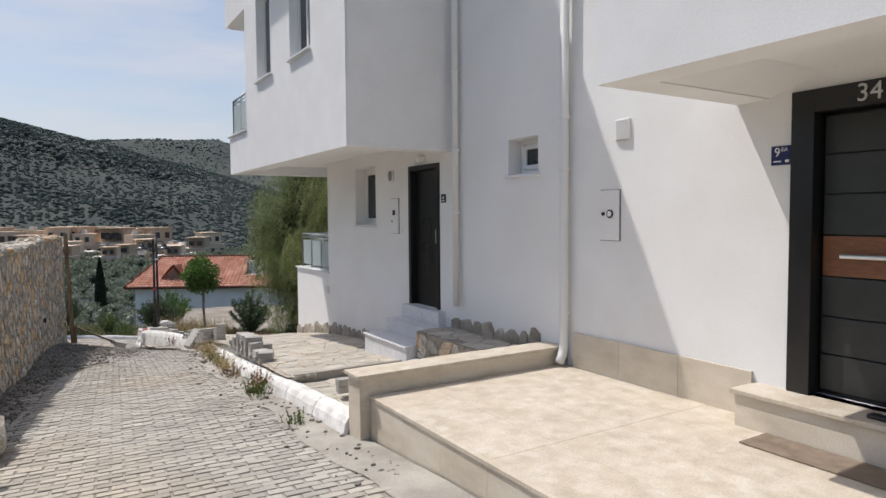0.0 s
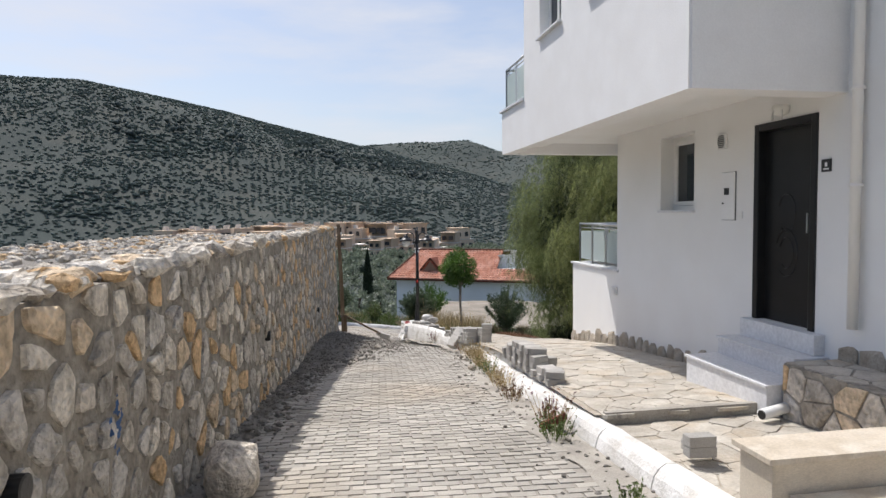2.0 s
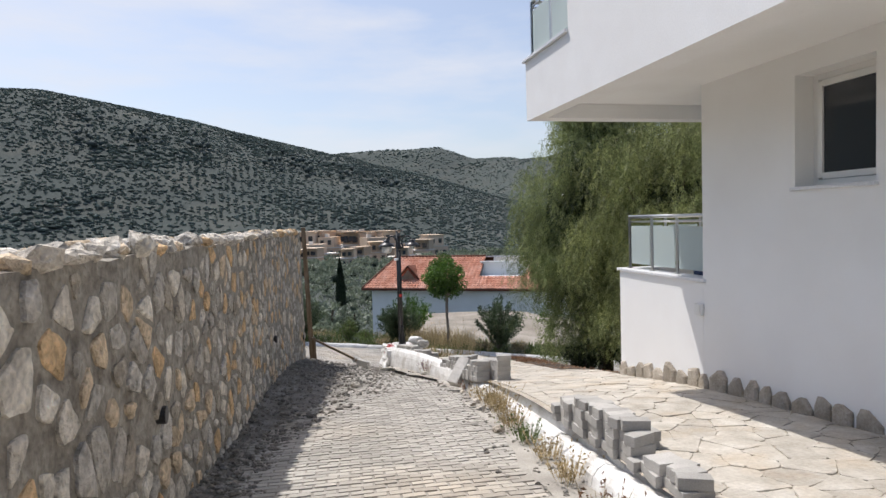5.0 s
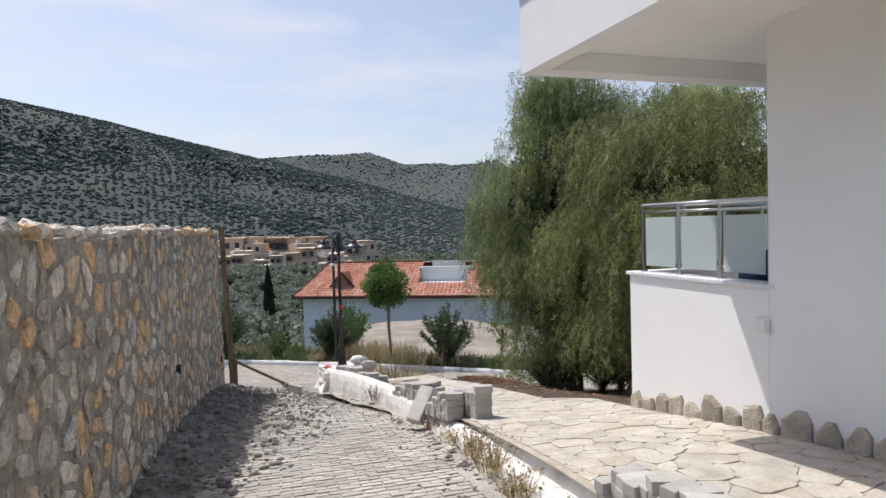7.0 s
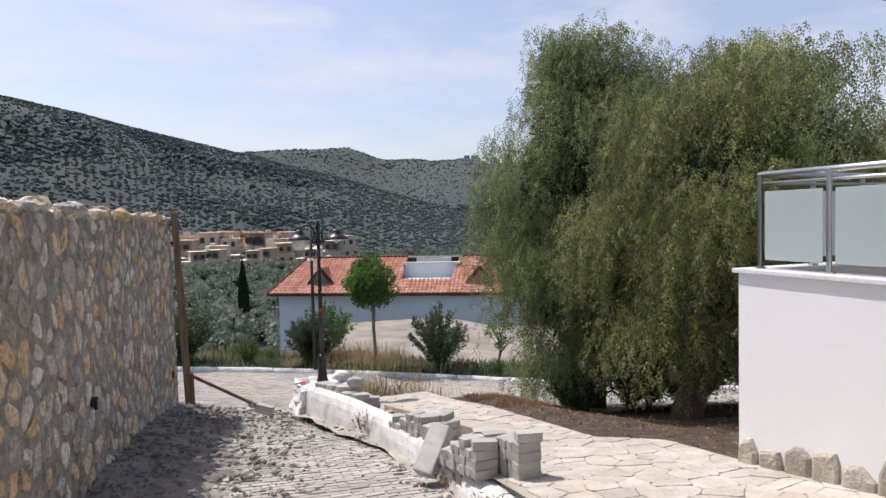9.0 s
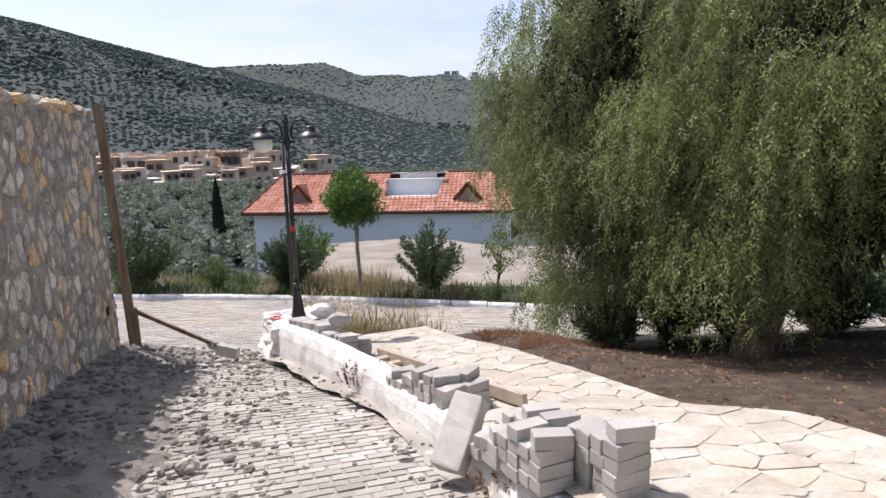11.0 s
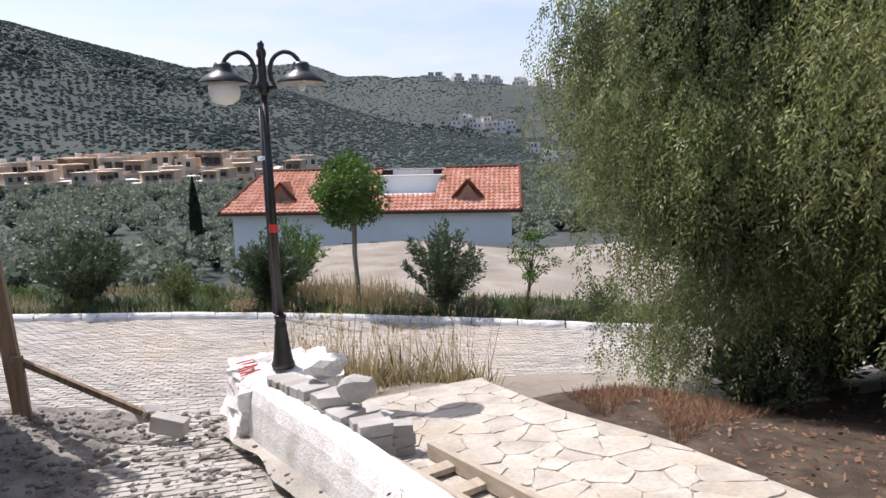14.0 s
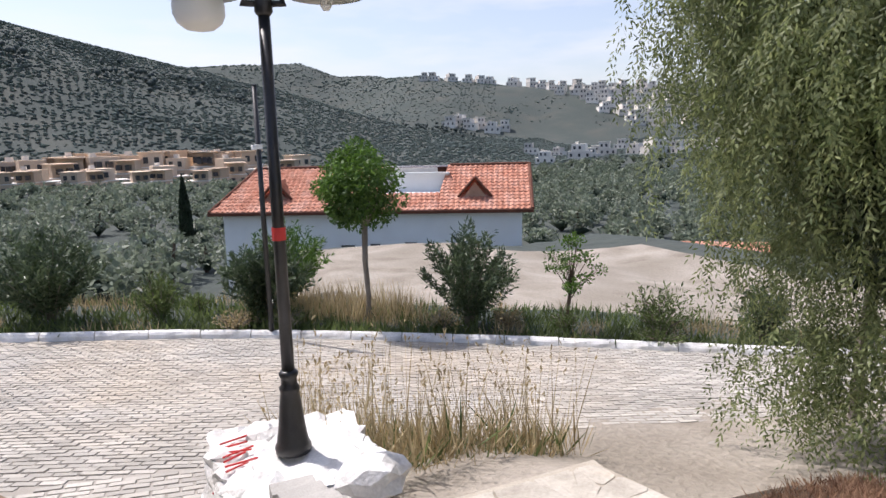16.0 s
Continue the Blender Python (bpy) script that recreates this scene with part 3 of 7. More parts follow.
def casement(parent, x, y0, y1, z0, z1, depth, sill=True, mullion=False, sill_out=0.04):
    """A white plastic window set back in its opening, with a glass pane and a sill."""
    xb = x + depth
    # dark sheet behind the pane in place of an unlit room
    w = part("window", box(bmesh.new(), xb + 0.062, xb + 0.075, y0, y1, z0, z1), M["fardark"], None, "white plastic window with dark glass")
    under(w, parent)
    bm = bmesh.new()
    for d in ((y0, y0 + 0.06, z0, z1), (y1 - 0.06, y1, z0, z1), (y0 + 0.06, y1 - 0.06, z0, z0 + 0.06), (y0 + 0.06, y1 - 0.06, z1 - 0.06, z1)):
        box(bm, xb, xb + 0.06, *d, 0.006)
    fr = part("window_frame", bm, M["pvc"], w)
    bm = bmesh.new()
    ya, yb, za, zb = y0 + 0.075, y1 - 0.075, z0 + 0.075, z1 - 0.075
    for d in ((ya - 0.012, ya + 0.045, za, zb), (yb - 0.045, yb + 0.012, za, zb), (ya + 0.045, yb - 0.045, za - 0.012, za + 0.045), (ya + 0.045, yb - 0.045, zb - 0.045, zb + 0.012)):
        box(bm, xb - 0.018, xb + 0.02, *d, 0.006)
    if mullion:
        box(bm, xb - 0.018, xb + 0.02, (ya + yb) / 2 - 0.03, (ya + yb) / 2 + 0.03, za + 0.045, zb - 0.045, 0.006)
    part("sash", bm, M["pvc"], w)
    part("pane", box(bmesh.new(), xb + 0.004, xb + 0.012, ya + 0.03, yb - 0.03, za + 0.03, zb - 0.03), M["glass"], w)
    if sill:
        part("window_sill", box(bmesh.new(), x - sill_out, xb + 0.05, y0 - 0.03, y1 + 0.03, z0 - 0.035, z0 - 0.002, 0.008), M["marble"], w)
    return w


XW, XO = 5.1, 3.53
TOP = 8.55
house_a = empty("house", (8, 10, 0), "white rendered two-storey house with jutting upper floor", "house")
bm = wall_panels(bmesh.new(), XW, XW + 0.32, 5.98, 13.02, -1.6, 2.93, [(8.635, 9.56, 0.45, 2.59), (10.77, 11.62, 1.67, 2.69), (6.46, 7.02, 2.31, 2.74)])
wall_a = under(part("wall", bm, M["stucco"], None, "smooth white rendered ground-floor wall"), house_a)
under(part("side_wall", box(box(bmesh.new(), XW + 0.32, 12, 12.7, 13.018, -1.6, 2.93), 11.7, 12, 5.98, 12.7, -1.6, TOP), M["stucco"]), house_a)
under(part("wall", box(bmesh.new(), XW + 0.004, XW + 0.32, 5.98, 8.3, 2.93, TOP), M["stucco"]), house_a)

# upper floor, jutting over the paving
bm = wall_panels(bmesh.new(), XO, XO + 0.3, 8.29, 13.1, 2.715, TOP, [(11.42, 12.32, 4.23, 5.75), (9.56, 10.47, 4.23, 5.75)])
box(bm, XO + 0.3, XW + 0.3, 8.29, 8.59, 2.715, TOP)
box(bm, XO + 0.3, 9, 12.8, 13.1, 2.96, TOP)
bmesh.ops.bevel(bm, geom=[e for e in bm.edges if abs(e.verts[0].co.x - XO) < 1e-3 and abs(e.verts[1].co.x - XO) < 1e-3 and all(abs(v.co.y - 8.29) < 1e-3 for v in e.verts)], offset=0.02, segments=2, affect="EDGES")
upper_a = under(part("upper_wall", bm, M["stucco_b"], None, "white rendered upper-floor wall with trowel marks"), house_a)
bm = bmesh.new()
box(bm, XO + 0.18, XW - 0.002, 8.595, 14.195, 2.90, 2.95)
box(bm, XW - 0.002, 9, 13.025, 14.195, 2.90, 2.95)
ys = (8.59, 14.18)
for (xa, ya), (xb, yb) in (((XO + 0.3, 8.59), (XO + 0.3, 14.18)),):
    v = [bm.verts.new(p) for p in ((xa - 0.18, ya, 2.716), (xb - 0.18, yb, 2.716), (xb + 0.28, yb, 2.902), (xa + 0.28, ya, 2.902))]
    bm.faces.new(v)
soffit_a = under(part("soffit", bm, M["stucco"], None, "plastered underside of the jutting floor"), house_a)
# balcony at the far end of the upper floor
bm = bmesh.new()
box(bm, XO, XO + 0.18, 13.1, 14.45, 2.715, 3.46)
box(bm, XO + 0.18, 9, 14.2, 14.45, 2.715, 3.46)
box(bm, XO + 0.18, 9, 13.1, 14.2, 2.96, 3.06)
under(part("balcony", bm, M["stucco_b"], None, "white rendered upper balcony parapet"), house_a)
bm = bmesh.new()
box(bm, XO - 0.04, XO + 0.2, 13.1, 14.49, 3.462, 3.5, 0.008)
box(bm, XO + 0.2, 9, 14.18, 14.49, 3.462, 3.5, 0.008)
under(part("balcony_cap", bm, M["marble"]), house_a)
under(part("balcony_roof", box(box(bmesh.new(), XO, 9, 13.102, 14.6, 5.75, 6.2), XO, XO + 0.15, 13.102, 14.6, 6.2, 7.0), M["stucco"]), house_a)
under(part("roof", box(bmesh.new(), XO - 1.15, 12.2, 8.25, 13.2, TOP + 0.002, TOP + 0.16), M["stucco"], None, "flat roof slab with deep eaves"), house_a)


def glass_rail(parent, corners, z0, z1, posts, frosted_pane=True):
    """Steel posts, a double hand rail and frosted panes along a line of corners."""
    railing = part("railing", tube(bmesh.new(), [(*c, z1) for c in corners], [0.024] * len(corners), 10), M["steel"], None, "steel hand rail with frosted glass panes", True)
    under(railing, parent)
    part("lower_rail", tube(bmesh.new(), [(*c, z1 - 0.07) for c in corners], [0.012] * len(corners), 8), M["steel"], railing, "", True)
    for (xa, ya), (xb, yb) in zip(corners, corners[1:]):
        n = max(1, round(math.hypot(xb - xa, yb - ya) / posts))
        for i in range(n + 1):
            x, y = xa + (xb - xa) * i / n, ya + (yb - ya) * i / n
            part("post", lathe(bmesh.new(), (x, y, z0), [(0.04, 0), (0.04, 0.012), (0.019, 0.016), (0.019, z1 - z0)], 10), M["steel"], railing)
            if i < n:
                dx, dy = (xb - xa) / n, (yb - ya) / n
                L = math.hypot(dx, dy)
                ux, uy = dx / L, dy / L
                p, q = (x + ux * 0.05, y + uy * 0.05), (x + dx - ux * 0.05, y + dy - uy * 0.05)
                nx, ny = -uy * 0.004, ux * 0.004
                bm = bmesh.new()
                vs = [bm.verts.new((a + s * nx, b + s * ny, z)) for z in (z0 + 0.07, z1 - 0.13) for s in (-1, 1) for a, b in (p, q)]
                for f in ((0, 1, 5, 4), (2, 3, 7, 6), (0, 2, 6, 4), (1, 3, 7, 5), (0, 1, 3, 2), (4, 5, 7, 6)):
                    bm.faces.new([vs[k] for k in f])
                part("pane", bm, M["frost"], railing)
    return railing


glass_rail(house_a, [(XO + 0.07, 13.12), (XO + 0.07, 14.38), (6.5, 14.38)], 3.5, 4.22, 0.62)
# ground-floor terrace box with its own rail
under(part("terrace_wall", box(bmesh.new(), XW, XW + 0.2, 13.022, 14.98, -1.6, 0.66), M["stucco"], None, "white rendered terrace parapet"), house_a)
under(part("terrace_end_wall", box(bmesh.new(), XW + 0.2, 9.5, 14.78, 14.98, -2.4, 0.66), M["stucco"], None, "white rendered terrace parapet"), house_a)
under(part("terrace_floor", box(bmesh.new(), XW + 0.2, 9.5, 13.022, 14.78, 0.2, 0.36), M["concrete"]), house_a)
bm = bmesh.new()
box(bm, XW - 0.035, XW + 0.24, 12.96, 15.015, 0.662, 0.70, 0.008)
box(bm, XW + 0.24, 9.5, 14.74, 15.015, 0.662, 0.70, 0.008)
under(part("terrace_cap", bm, M["marble"], None, "pale marble coping"), house_a)
glass_rail(house_a, [(XW + 0.1, 13.1), (XW + 0.1, 14.86), (8.6, 14.86)], 0.70, 1.43, 0.6)
tarp = boxed("tarpaulin", (XW + 0.35, XW + 1.1, 13.1, 13.75, 0.362, 0.95), plain("navy_cloth", (0.012, 0.03, 0.09), 0.8), None, "folded navy blue cover on the terrace floor", 0.05)
tagged(tarp, "", "cover")

for ya, yb in ((9.56, 10.47), (11.42, 12.32)):
    casement(house_a, XO, ya, yb, 4.23, 5.75, 0.14, True, True, 0.06)
casement(house_a, XW, 10.77, 11.62, 1.67, 2.69, 0.2, True)
casement(house_a, XW, 6.46, 7.02, 2.31, 2.74, 0.2, True)


def black_door():
    """A lacquered steel door with a raised surround and a pressed swirl."""
    y0, y1, z0, z1 = 8.635, 9.56, 0.45, 2.59
    d = under(part("door", box(bmesh.new(), XW + 0.08, XW + 0.13, y0 + 0.07, y1 - 0.07, z0, z1 - 0.07, 0.006), M["doorblack"], None, "black lacquered entrance door with pressed swirl"), house_a)
    bm = bmesh.new()
    for q in ((y0, y0 + 0.08, z0, z1), (y1 - 0.08, y1, z0, z1), (y0 + 0.08, y1 - 0.08, z1 - 0.08, z1)):
        box(bm, XW - 0.02, XW + 0.1, *q, 0.01)
    part("door_frame", bm, M["doorblack"], d)
    for cz, r in ((1.2, 0.2), (1.2, 0.13), (1.62, 0.16)):
        pts = [(XW + 0.078, (y0 + y1) / 2 + 0.05 + r * 0.8 * math.cos(a), cz + r * 1.25 * math.sin(a)) for a in np.linspace(0.4, 5.4, 26)]
        part("swirl", tube(bmesh.new(), pts, [0.008] * 26, 6), M["doorblack"], d)
    part("door_handle", tube(bmesh.new(), [(XW + 0.03, y0 + 0.16, 1.42), (XW + 0.03, y0 + 0.16, 1.62)], [0.012, 0.012], 8), M["steel"], d, "steel pull handle")
    part("keyhole_plate", box(bmesh.new(), XW + 0.07, XW + 0.08, y0 + 0.13, y0 + 0.18, 1.68, 1.78), M["steel"], d)


black_door()
# unseen dark sheet added behind the openings in place of unlit rooms
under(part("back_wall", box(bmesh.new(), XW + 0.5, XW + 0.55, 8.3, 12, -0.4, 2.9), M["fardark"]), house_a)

# ---- the neighbouring house with the door number 34 ----
house_b = empty("house", (8, 2, 0), "white rendered house with covered charcoal front door", "house")
bm = wall_panels(bmesh.new(), XW, XW + 0.32, -8, 5.96, -0.4, 2.93, [(2.32, 3.52, 0.47, 2.72)])
under(part("wall", bm, M["stucco_b"], None, "bright white rendered wall with rough trowel marks"), house_b)
under(part("upper_wall", box(bmesh.new(), XW + 0.003, XW + 0.32, 4.0, 5.96, 2.93, 7.6), M["stucco_b"]), house_b)
bm = bmesh.new()
box(bm, XO, XO + 0.28, -8, 3.985, 2.70, 7.6)
box(bm, XO + 0.28, XW + 0.3, 3.70, 3.985, 2.70, 7.6)
under(part("canopy_wall", bm, M["stucco_b"], None, "jutting white rendered upper floor over the door"), house_b)
bm = box(bmesh.new(), XO + 0.28, XW + 0.32, -8, 3.70, 2.84, 3.0)
v = [bm.verts.new(p) for p in ((XO + 0.26, -8, 2.702), (XO + 0.26, 3.72, 2.702), (XO + 0.62, 3.3, 2.838), (XO + 0.62, -8, 2.838))]
bm.faces.new(v)
v = [bm.verts.new(p) for p in ((XO + 0.26, 3.72, 2.702), (XW, 3.72, 2.702), (XW, 3.3, 2.838), (XO + 0.62, 3.3, 2.838))]
bm.faces.new(v)
under(part("soffit", bm, M["stucco"], None, "plastered underside over the front door"), house_b)
under(part("roof", box(bmesh.new(), XO - 0.2, 12, -8, 5.9, 7.602, 7.75), M["stucco"]), house_b)
# unseen dark sheet added behind the door in place of a room
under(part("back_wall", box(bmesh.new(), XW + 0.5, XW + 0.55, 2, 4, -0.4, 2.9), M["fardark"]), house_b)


def words(text, size, m, material, parent, label="", depth=0.004):
    cu = bpy.data.curves.new("lettering", "FONT")
    cu.body, cu.size, cu.extrude, cu.align_x, cu.align_y = text, size, depth, "CENTER", "CENTER"
    cu.materials.append(material)
    tmp = new("lettering_curve", cu)
    bpy.context.view_layer.update()
    me = bpy.data.meshes.new_from_object(tmp.evaluated_get(bpy.context.evaluated_depsgraph_get()))
    bpy.data.objects.remove(tmp)
    ob = new("lettering", me)
    ob.parent = parent
    ob.matrix_local = m
    if label:
        tagged(ob, label)
    return ob


FACING = pose(0, 0, 0, 90, 0, -90)


def number_door():
    y0, y1, z0, z1 = 2.32, 3.52, 0.47, 2.72
    d = under(part("door", box(bmesh.new(), XW + 0.13, XW + 0.15, y0 + 0.1, y1 - 0.1, z0, z1 - 0.1), M["doorblack"], None, "charcoal panelled front door with a red-brown wood band"), house_b)
    bm = bmesh.new()
    for q in ((y0, y0 + 0.15, z0, z1), (y1 - 0.17, y1, z0, z1), (y0 + 0.15, y1 - 0.17, z1 - 0.17, z1)):
        box(bm, XW - 0.03, XW + 0.13, *q, 0.008)
    part("door_frame", bm, M["doorblack"], d, "broad black door frame")
    zs = [0.50, 0.78, 1.06, 1.355, 1.66, 1.96, 2.25, 2.54]
    for i, (a, b) in enumerate(zip(zs, zs[1:])):
        wood = i == 3
        part("panel", box(bmesh.new(), XW + 0.098, XW + 0.13, y0 + 0.155, y1 - 0.185, a + 0.006, b - 0.006, 0.006), M["doorwood" if wood else "doorgrey"], d, "red-brown wood band" if wood else "")
    h = part("door_handle", tube(bmesh.new(), [(XW + 0.055, y1 - 0.33, 1.51), (XW + 0.055, y0 + 0.45, 1.51)], [0.017, 0.017], 10), M["steel"], d, "long bar handle of brushed steel")
    for yy in (y1 - 0.40, y0 + 0.52):
        part("handle_post", tube(bmesh.new(), [(XW + 0.055, yy, 1.51), (XW + 0.1, yy, 1.51)], [0.01, 0.01], 8), M["steel"], h)
    words("34", 0.17, Matrix.Translation((XW - 0.034, 2.985, 2.635)) @ FACING, M["steel"], d, "silver house number 34")


number_door()


# ---- fixtures on the two house fronts ----
def downpipe(parent, y, z0, z1, clips, shoe=True, r=0.05):
    x = XW - 0.075
    pts, rad = [(x, y, z1), (x, y, z0 + 0.3)], [r, r]
    if shoe:
        pts += [(x, y, z0 + 0.14), (x - 0.03, y, z0 + 0.05), (x - 0.09, y - 0.03, z0)]
        rad += [r, r, r]
    p = under(part("downpipe", tube(bmesh.new(), pts, rad, 12), M["pvc"], None, "white plastic rainwater pipe", True), parent)
    for z in clips:
        part("pipe_clip", lathe(bmesh.new(), (x, y, z), [(r + 0.012, 0), (r + 0.014, 0.012), (r + 0.012, 0.03)], 12), M["pvc"], p)
        part("clip_arm", box(bmesh.new(), x + r, XW, y - 0.012, y + 0.012, z + 0.004, z + 0.026), M["pvc"], p)
    return p


downpipe(house_a, 5.94, 0.24, 8.5, (0.75, 2.3, 2.85, 4.6), True, 0.048)
downpipe(house_a, 8.10, 0.28, 8.5, (1.85, 2.7, 3.75, 5.4), False, 0.045)


def meter_box(y0, y1, z0, z1, knob, label):
    b = tagged(part("meter_box", box(bmesh.new(), XW - 0.012, XW + 0.01, y0, y1, z0, z1, 0.002), M["manhole"]), label, "meter box")
    part("lid", box(bmesh.new(), XW - 0.022, XW - 0.012, y0 + 0.005, y1 - 0.005, z0 + 0.005, z1 - 0.005, 0.004), M["stucco_b"], b)
    for kind, y, z, r in knob:
        bm = bmesh.new()
        if kind == "disc":
            tube(bm, [(XW - 0.022, y, z), (XW - 0.032, y, z)], [r, r], 16)
        else:
            box(bm, XW - 0.032, XW - 0.022, y - r, y + r, z - r, z + r)
        part("lock", bm, M["black"], b)
    return b


meter_box(5.21, 5.47, 1.56, 2.07, [("disc", 5.33, 1.83, 0.042), ("disc", 5.42, 1.83, 0.02)], "flush white meter box with round black lock")
part("lock_face", tube(bmesh.new(), [(XW - 0.032, 5.33, 1.83), (XW - 0.035, 5.33, 1.83)], [0.028, 0.028], 14), M["pvc"], bpy.data.objects["meter_box"])
meter_box(9.89, 10.15, 1.54, 2.11, [("square", 10.04, 1.88, 0.04), ("disc", 10.11, 1.74, 0.012)], "flush white meter box with square black window")


def vent(y0, y1, z0, z1, slats, label, round_=False):
    v = tagged(part("wall_vent", box(bmesh.new(), XW - 0.03, XW, y0, y1, z0, z1, 0.012), M["pvc"]), label, "wall vent")
    for i in range(slats):
        z = z0 + (z1 - z0) * (i + 1) / (slats + 1)
        w = (y1 - y0) * 0.38
        if round_:
            w = math.sqrt(max(1e-4, 1 - ((i + 1) / (slats + 1) * 2 - 1) ** 2)) * (y1 - y0) * 0.36
        ym = (y0 + y1) / 2
        part("slat", box(bmesh.new(), XW - 0.038, XW - 0.026, ym - w, ym + w, z - 0.005, z + 0.005), M["black" if round_ else "pvc"], v)


vent(5.09, 5.27, 2.54, 2.75, 9, "square white plastic louvre vent on the wall")
vent(10.06, 10.24, 2.39, 2.57, 7, "round-grilled white plastic vent beside the window", True)
lampw = tagged(part("wall_lamp", lathe(bmesh.new(), (XW - 0.07, 9.08, 2.62), [(0.02, 0), (0.07, 0.02), (0.085, 0.07), (0.085, 0.1), (0.06, 0.115)], 18), M["opal"], None, "", True), "oval bulkhead lamp with metal cage over the black door", "wall lamp")
for a in (0.5, 1.57, 2.64):
    part("cage_bar", tube(bmesh.new(), [(XW - 0.07 - 0.09 * math.sin(b) * math.sin(a), 9.08 + 0.09 * math.cos(a) * math.sin(b), 2.735 - 0.12 * (1 - math.cos(b))) for b in np.linspace(0.3, 1.9, 8)], [0.005] * 8, 6), M["steel"], lampw)
plate = tagged(part("number_plate", box(bmesh.new(), XW - 0.012, XW - 0.002, 8.46, 8.58, 2.01, 2.13, 0.002), M["black"]), "small black number plate beside the door", "number plate")
part("mark", box(bmesh.new(), XW - 0.014, XW - 0.012, 8.505, 8.535, 2.06, 2.10), M["white"], plate)
part("mark", box(bmesh.new(), XW - 0.014, XW - 0.012, 8.485, 8.555, 2.03, 2.045), M["white"], plate)
navy = tagged(part("number_plate", box(bmesh.new(), XW - 0.012, XW - 0.002, 3.525, 3.68, 2.19, 2.335, 0.002), M["navy"]), "navy enamel plate with white number beside the door", "number plate")
words("9", 0.095, Matrix.Translation((XW - 0.013, 3.632, 2.285)) @ FACING, M["white"], navy, "", 0.001)
words("EA", 0.045, Matrix.Translation((XW - 0.013, 3.575, 2.305)) @ FACING, M["white"], navy, "", 0.001)
part("mark", box(bmesh.new(), XW - 0.014, XW - 0.012, 3.60, 3.66, 2.212, 2.222), M["white"], navy)
part("mark", box(bmesh.new(), XW - 0.014, XW - 0.012, 3.54, 3.57, 2.208, 2.228), M["white"], navy)
tagged(part("wall_socket", box(bmesh.new(), XW - 0.012, XW, 9.76, 9.84, 1.56, 1.64, 0.003), M["pvc"]), "small white switch plate beside the door", "switch")
sk = tagged(part("wall_socket", box(bmesh.new(), XW - 0.05, XW, 13.0, 13.13, 0.27, 0.41, 0.02), M["pvc"]), "weathered outdoor socket on the terrace wall", "socket")
part("cover", box(bmesh.new(), XW - 0.058, XW - 0.05, 13.015, 13.115, 0.3, 0.4, 0.004), M["pvc"], sk)

# ---- travertine terrace of the second house ----
XT, ZT = 2.76, 0.185
terrace = tagged(part("terrace", box(bmesh.new(), XT + 0.03, XW, -8, 6.02, -0.9, ZT - 0.03), M["concrete"]), "raised terrace clad in cream travertine slabs", "terrace", kind="structure")
low = tagged(part("low_wall", box(bmesh.new(), 2.68, XW - 0.002, 6.035, 6.285, -0.7, 0.35), M["travertine_v"]), "low cream travertine parapet closing the terrace", "low wall", kind="structure")
part("coping", box(bmesh.new(), 2.62, XW - 0.002, 6.0, 6.32, 0.352, 0.385, 0.005), M["travertine"], low, "smooth travertine coping")
part("end_slab", box(bmesh.new(), 2.655, 2.678, 6.03, 6.29, -0.5, 0.35, 0.003), M["travertine_v"], low)

bstep = tagged(part("door_step", box(bmesh.new(), 4.80, XW - 0.03, 2.0, 3.76, ZT, 0.435, 0.004), M["travertine_v"]), "single travertine step before the charcoal door", "step")
part("tread", box(bmesh.new(), 4.77, XW + 0.1, 1.98, 3.79, 0.437, 0.47, 0.005), M["travertine"], bstep, "travertine tread with overhanging edge")
mm = bmesh.new()
box(mm, 4.46, 4.79, 2.55, 3.5, ZT + 0.004, ZT + 0.014, 0.003)
tagged(part("doormat", mm, mat("brown_doormat", [(0.20, 0.15, 0.11), (0.30, 0.24, 0.18)], 9, 0.95, 0.6, 160)), "flat dusty brown doormat on the terrace", "doormat")
shoe = bmesh.new()
box(shoe, 4.86, 4.95, 2.62, 2.86, 0.472, 0.50, 0.012)
box(shoe, 4.865, 4.945, 2.62, 2.74, 0.50, 0.545, 0.018)
tagged(part("shoe", shoe, M["black"]), "black slip-on shoe lying on the step", "shoe")

# ---- marble steps up to the black door ----
def stair(x0, y0, y1, z0, z1):
    s = tagged(part("door_step", box(bmesh.new(), x0, XW - 0.003, y0, y1, z0, z1 - 0.03), M["marble"]), "pale grey marble step up to the black door", "step", "steps to the black door")
    part("tread", box(bmesh.new(), x0 - 0.025, XW - 0.003, y0 - 0.015, y1 + 0.015, z1 - 0.028, z1, 0.005), M["marble"], s)


stair(4.38, 8.36, 9.70, -0.4, 0.04)
stair(4.74, 8.45, 9.66, 0.042, 0.245)
tagged(part("threshold", box(bmesh.new(), 4.98, XW + 0.1, 8.5, 9.62, 0.247, 0.448, 0.006), M["marble"]), "white marble threshold under the black door", "step", "steps to the black door")

planter = tagged(part("planter", box(bmesh.new(), 4.53, XW - 0.003, 6.29, 8.33, -0.6, 0.245), M["mortar"]), "low raised bed faced and topped with crazy stone", "raised bed")
pst = tagged(part("drain_pipe", tube(bmesh.new(), [(4.2, 8.18, -0.17), (4.56, 8.28, -0.15)], [0.05, 0.05], 14), M["pvc"], None, "", True), "short open grey drain pipe stub", "pipe")
# black disc on the closed end paints the dark hollow of the pipe
part("bore", tube(bmesh.new(), [(4.199, 8.1797, -0.17), (4.196, 8.179, -0.17)], [0.042, 0.042], 12), M["black"], pst)


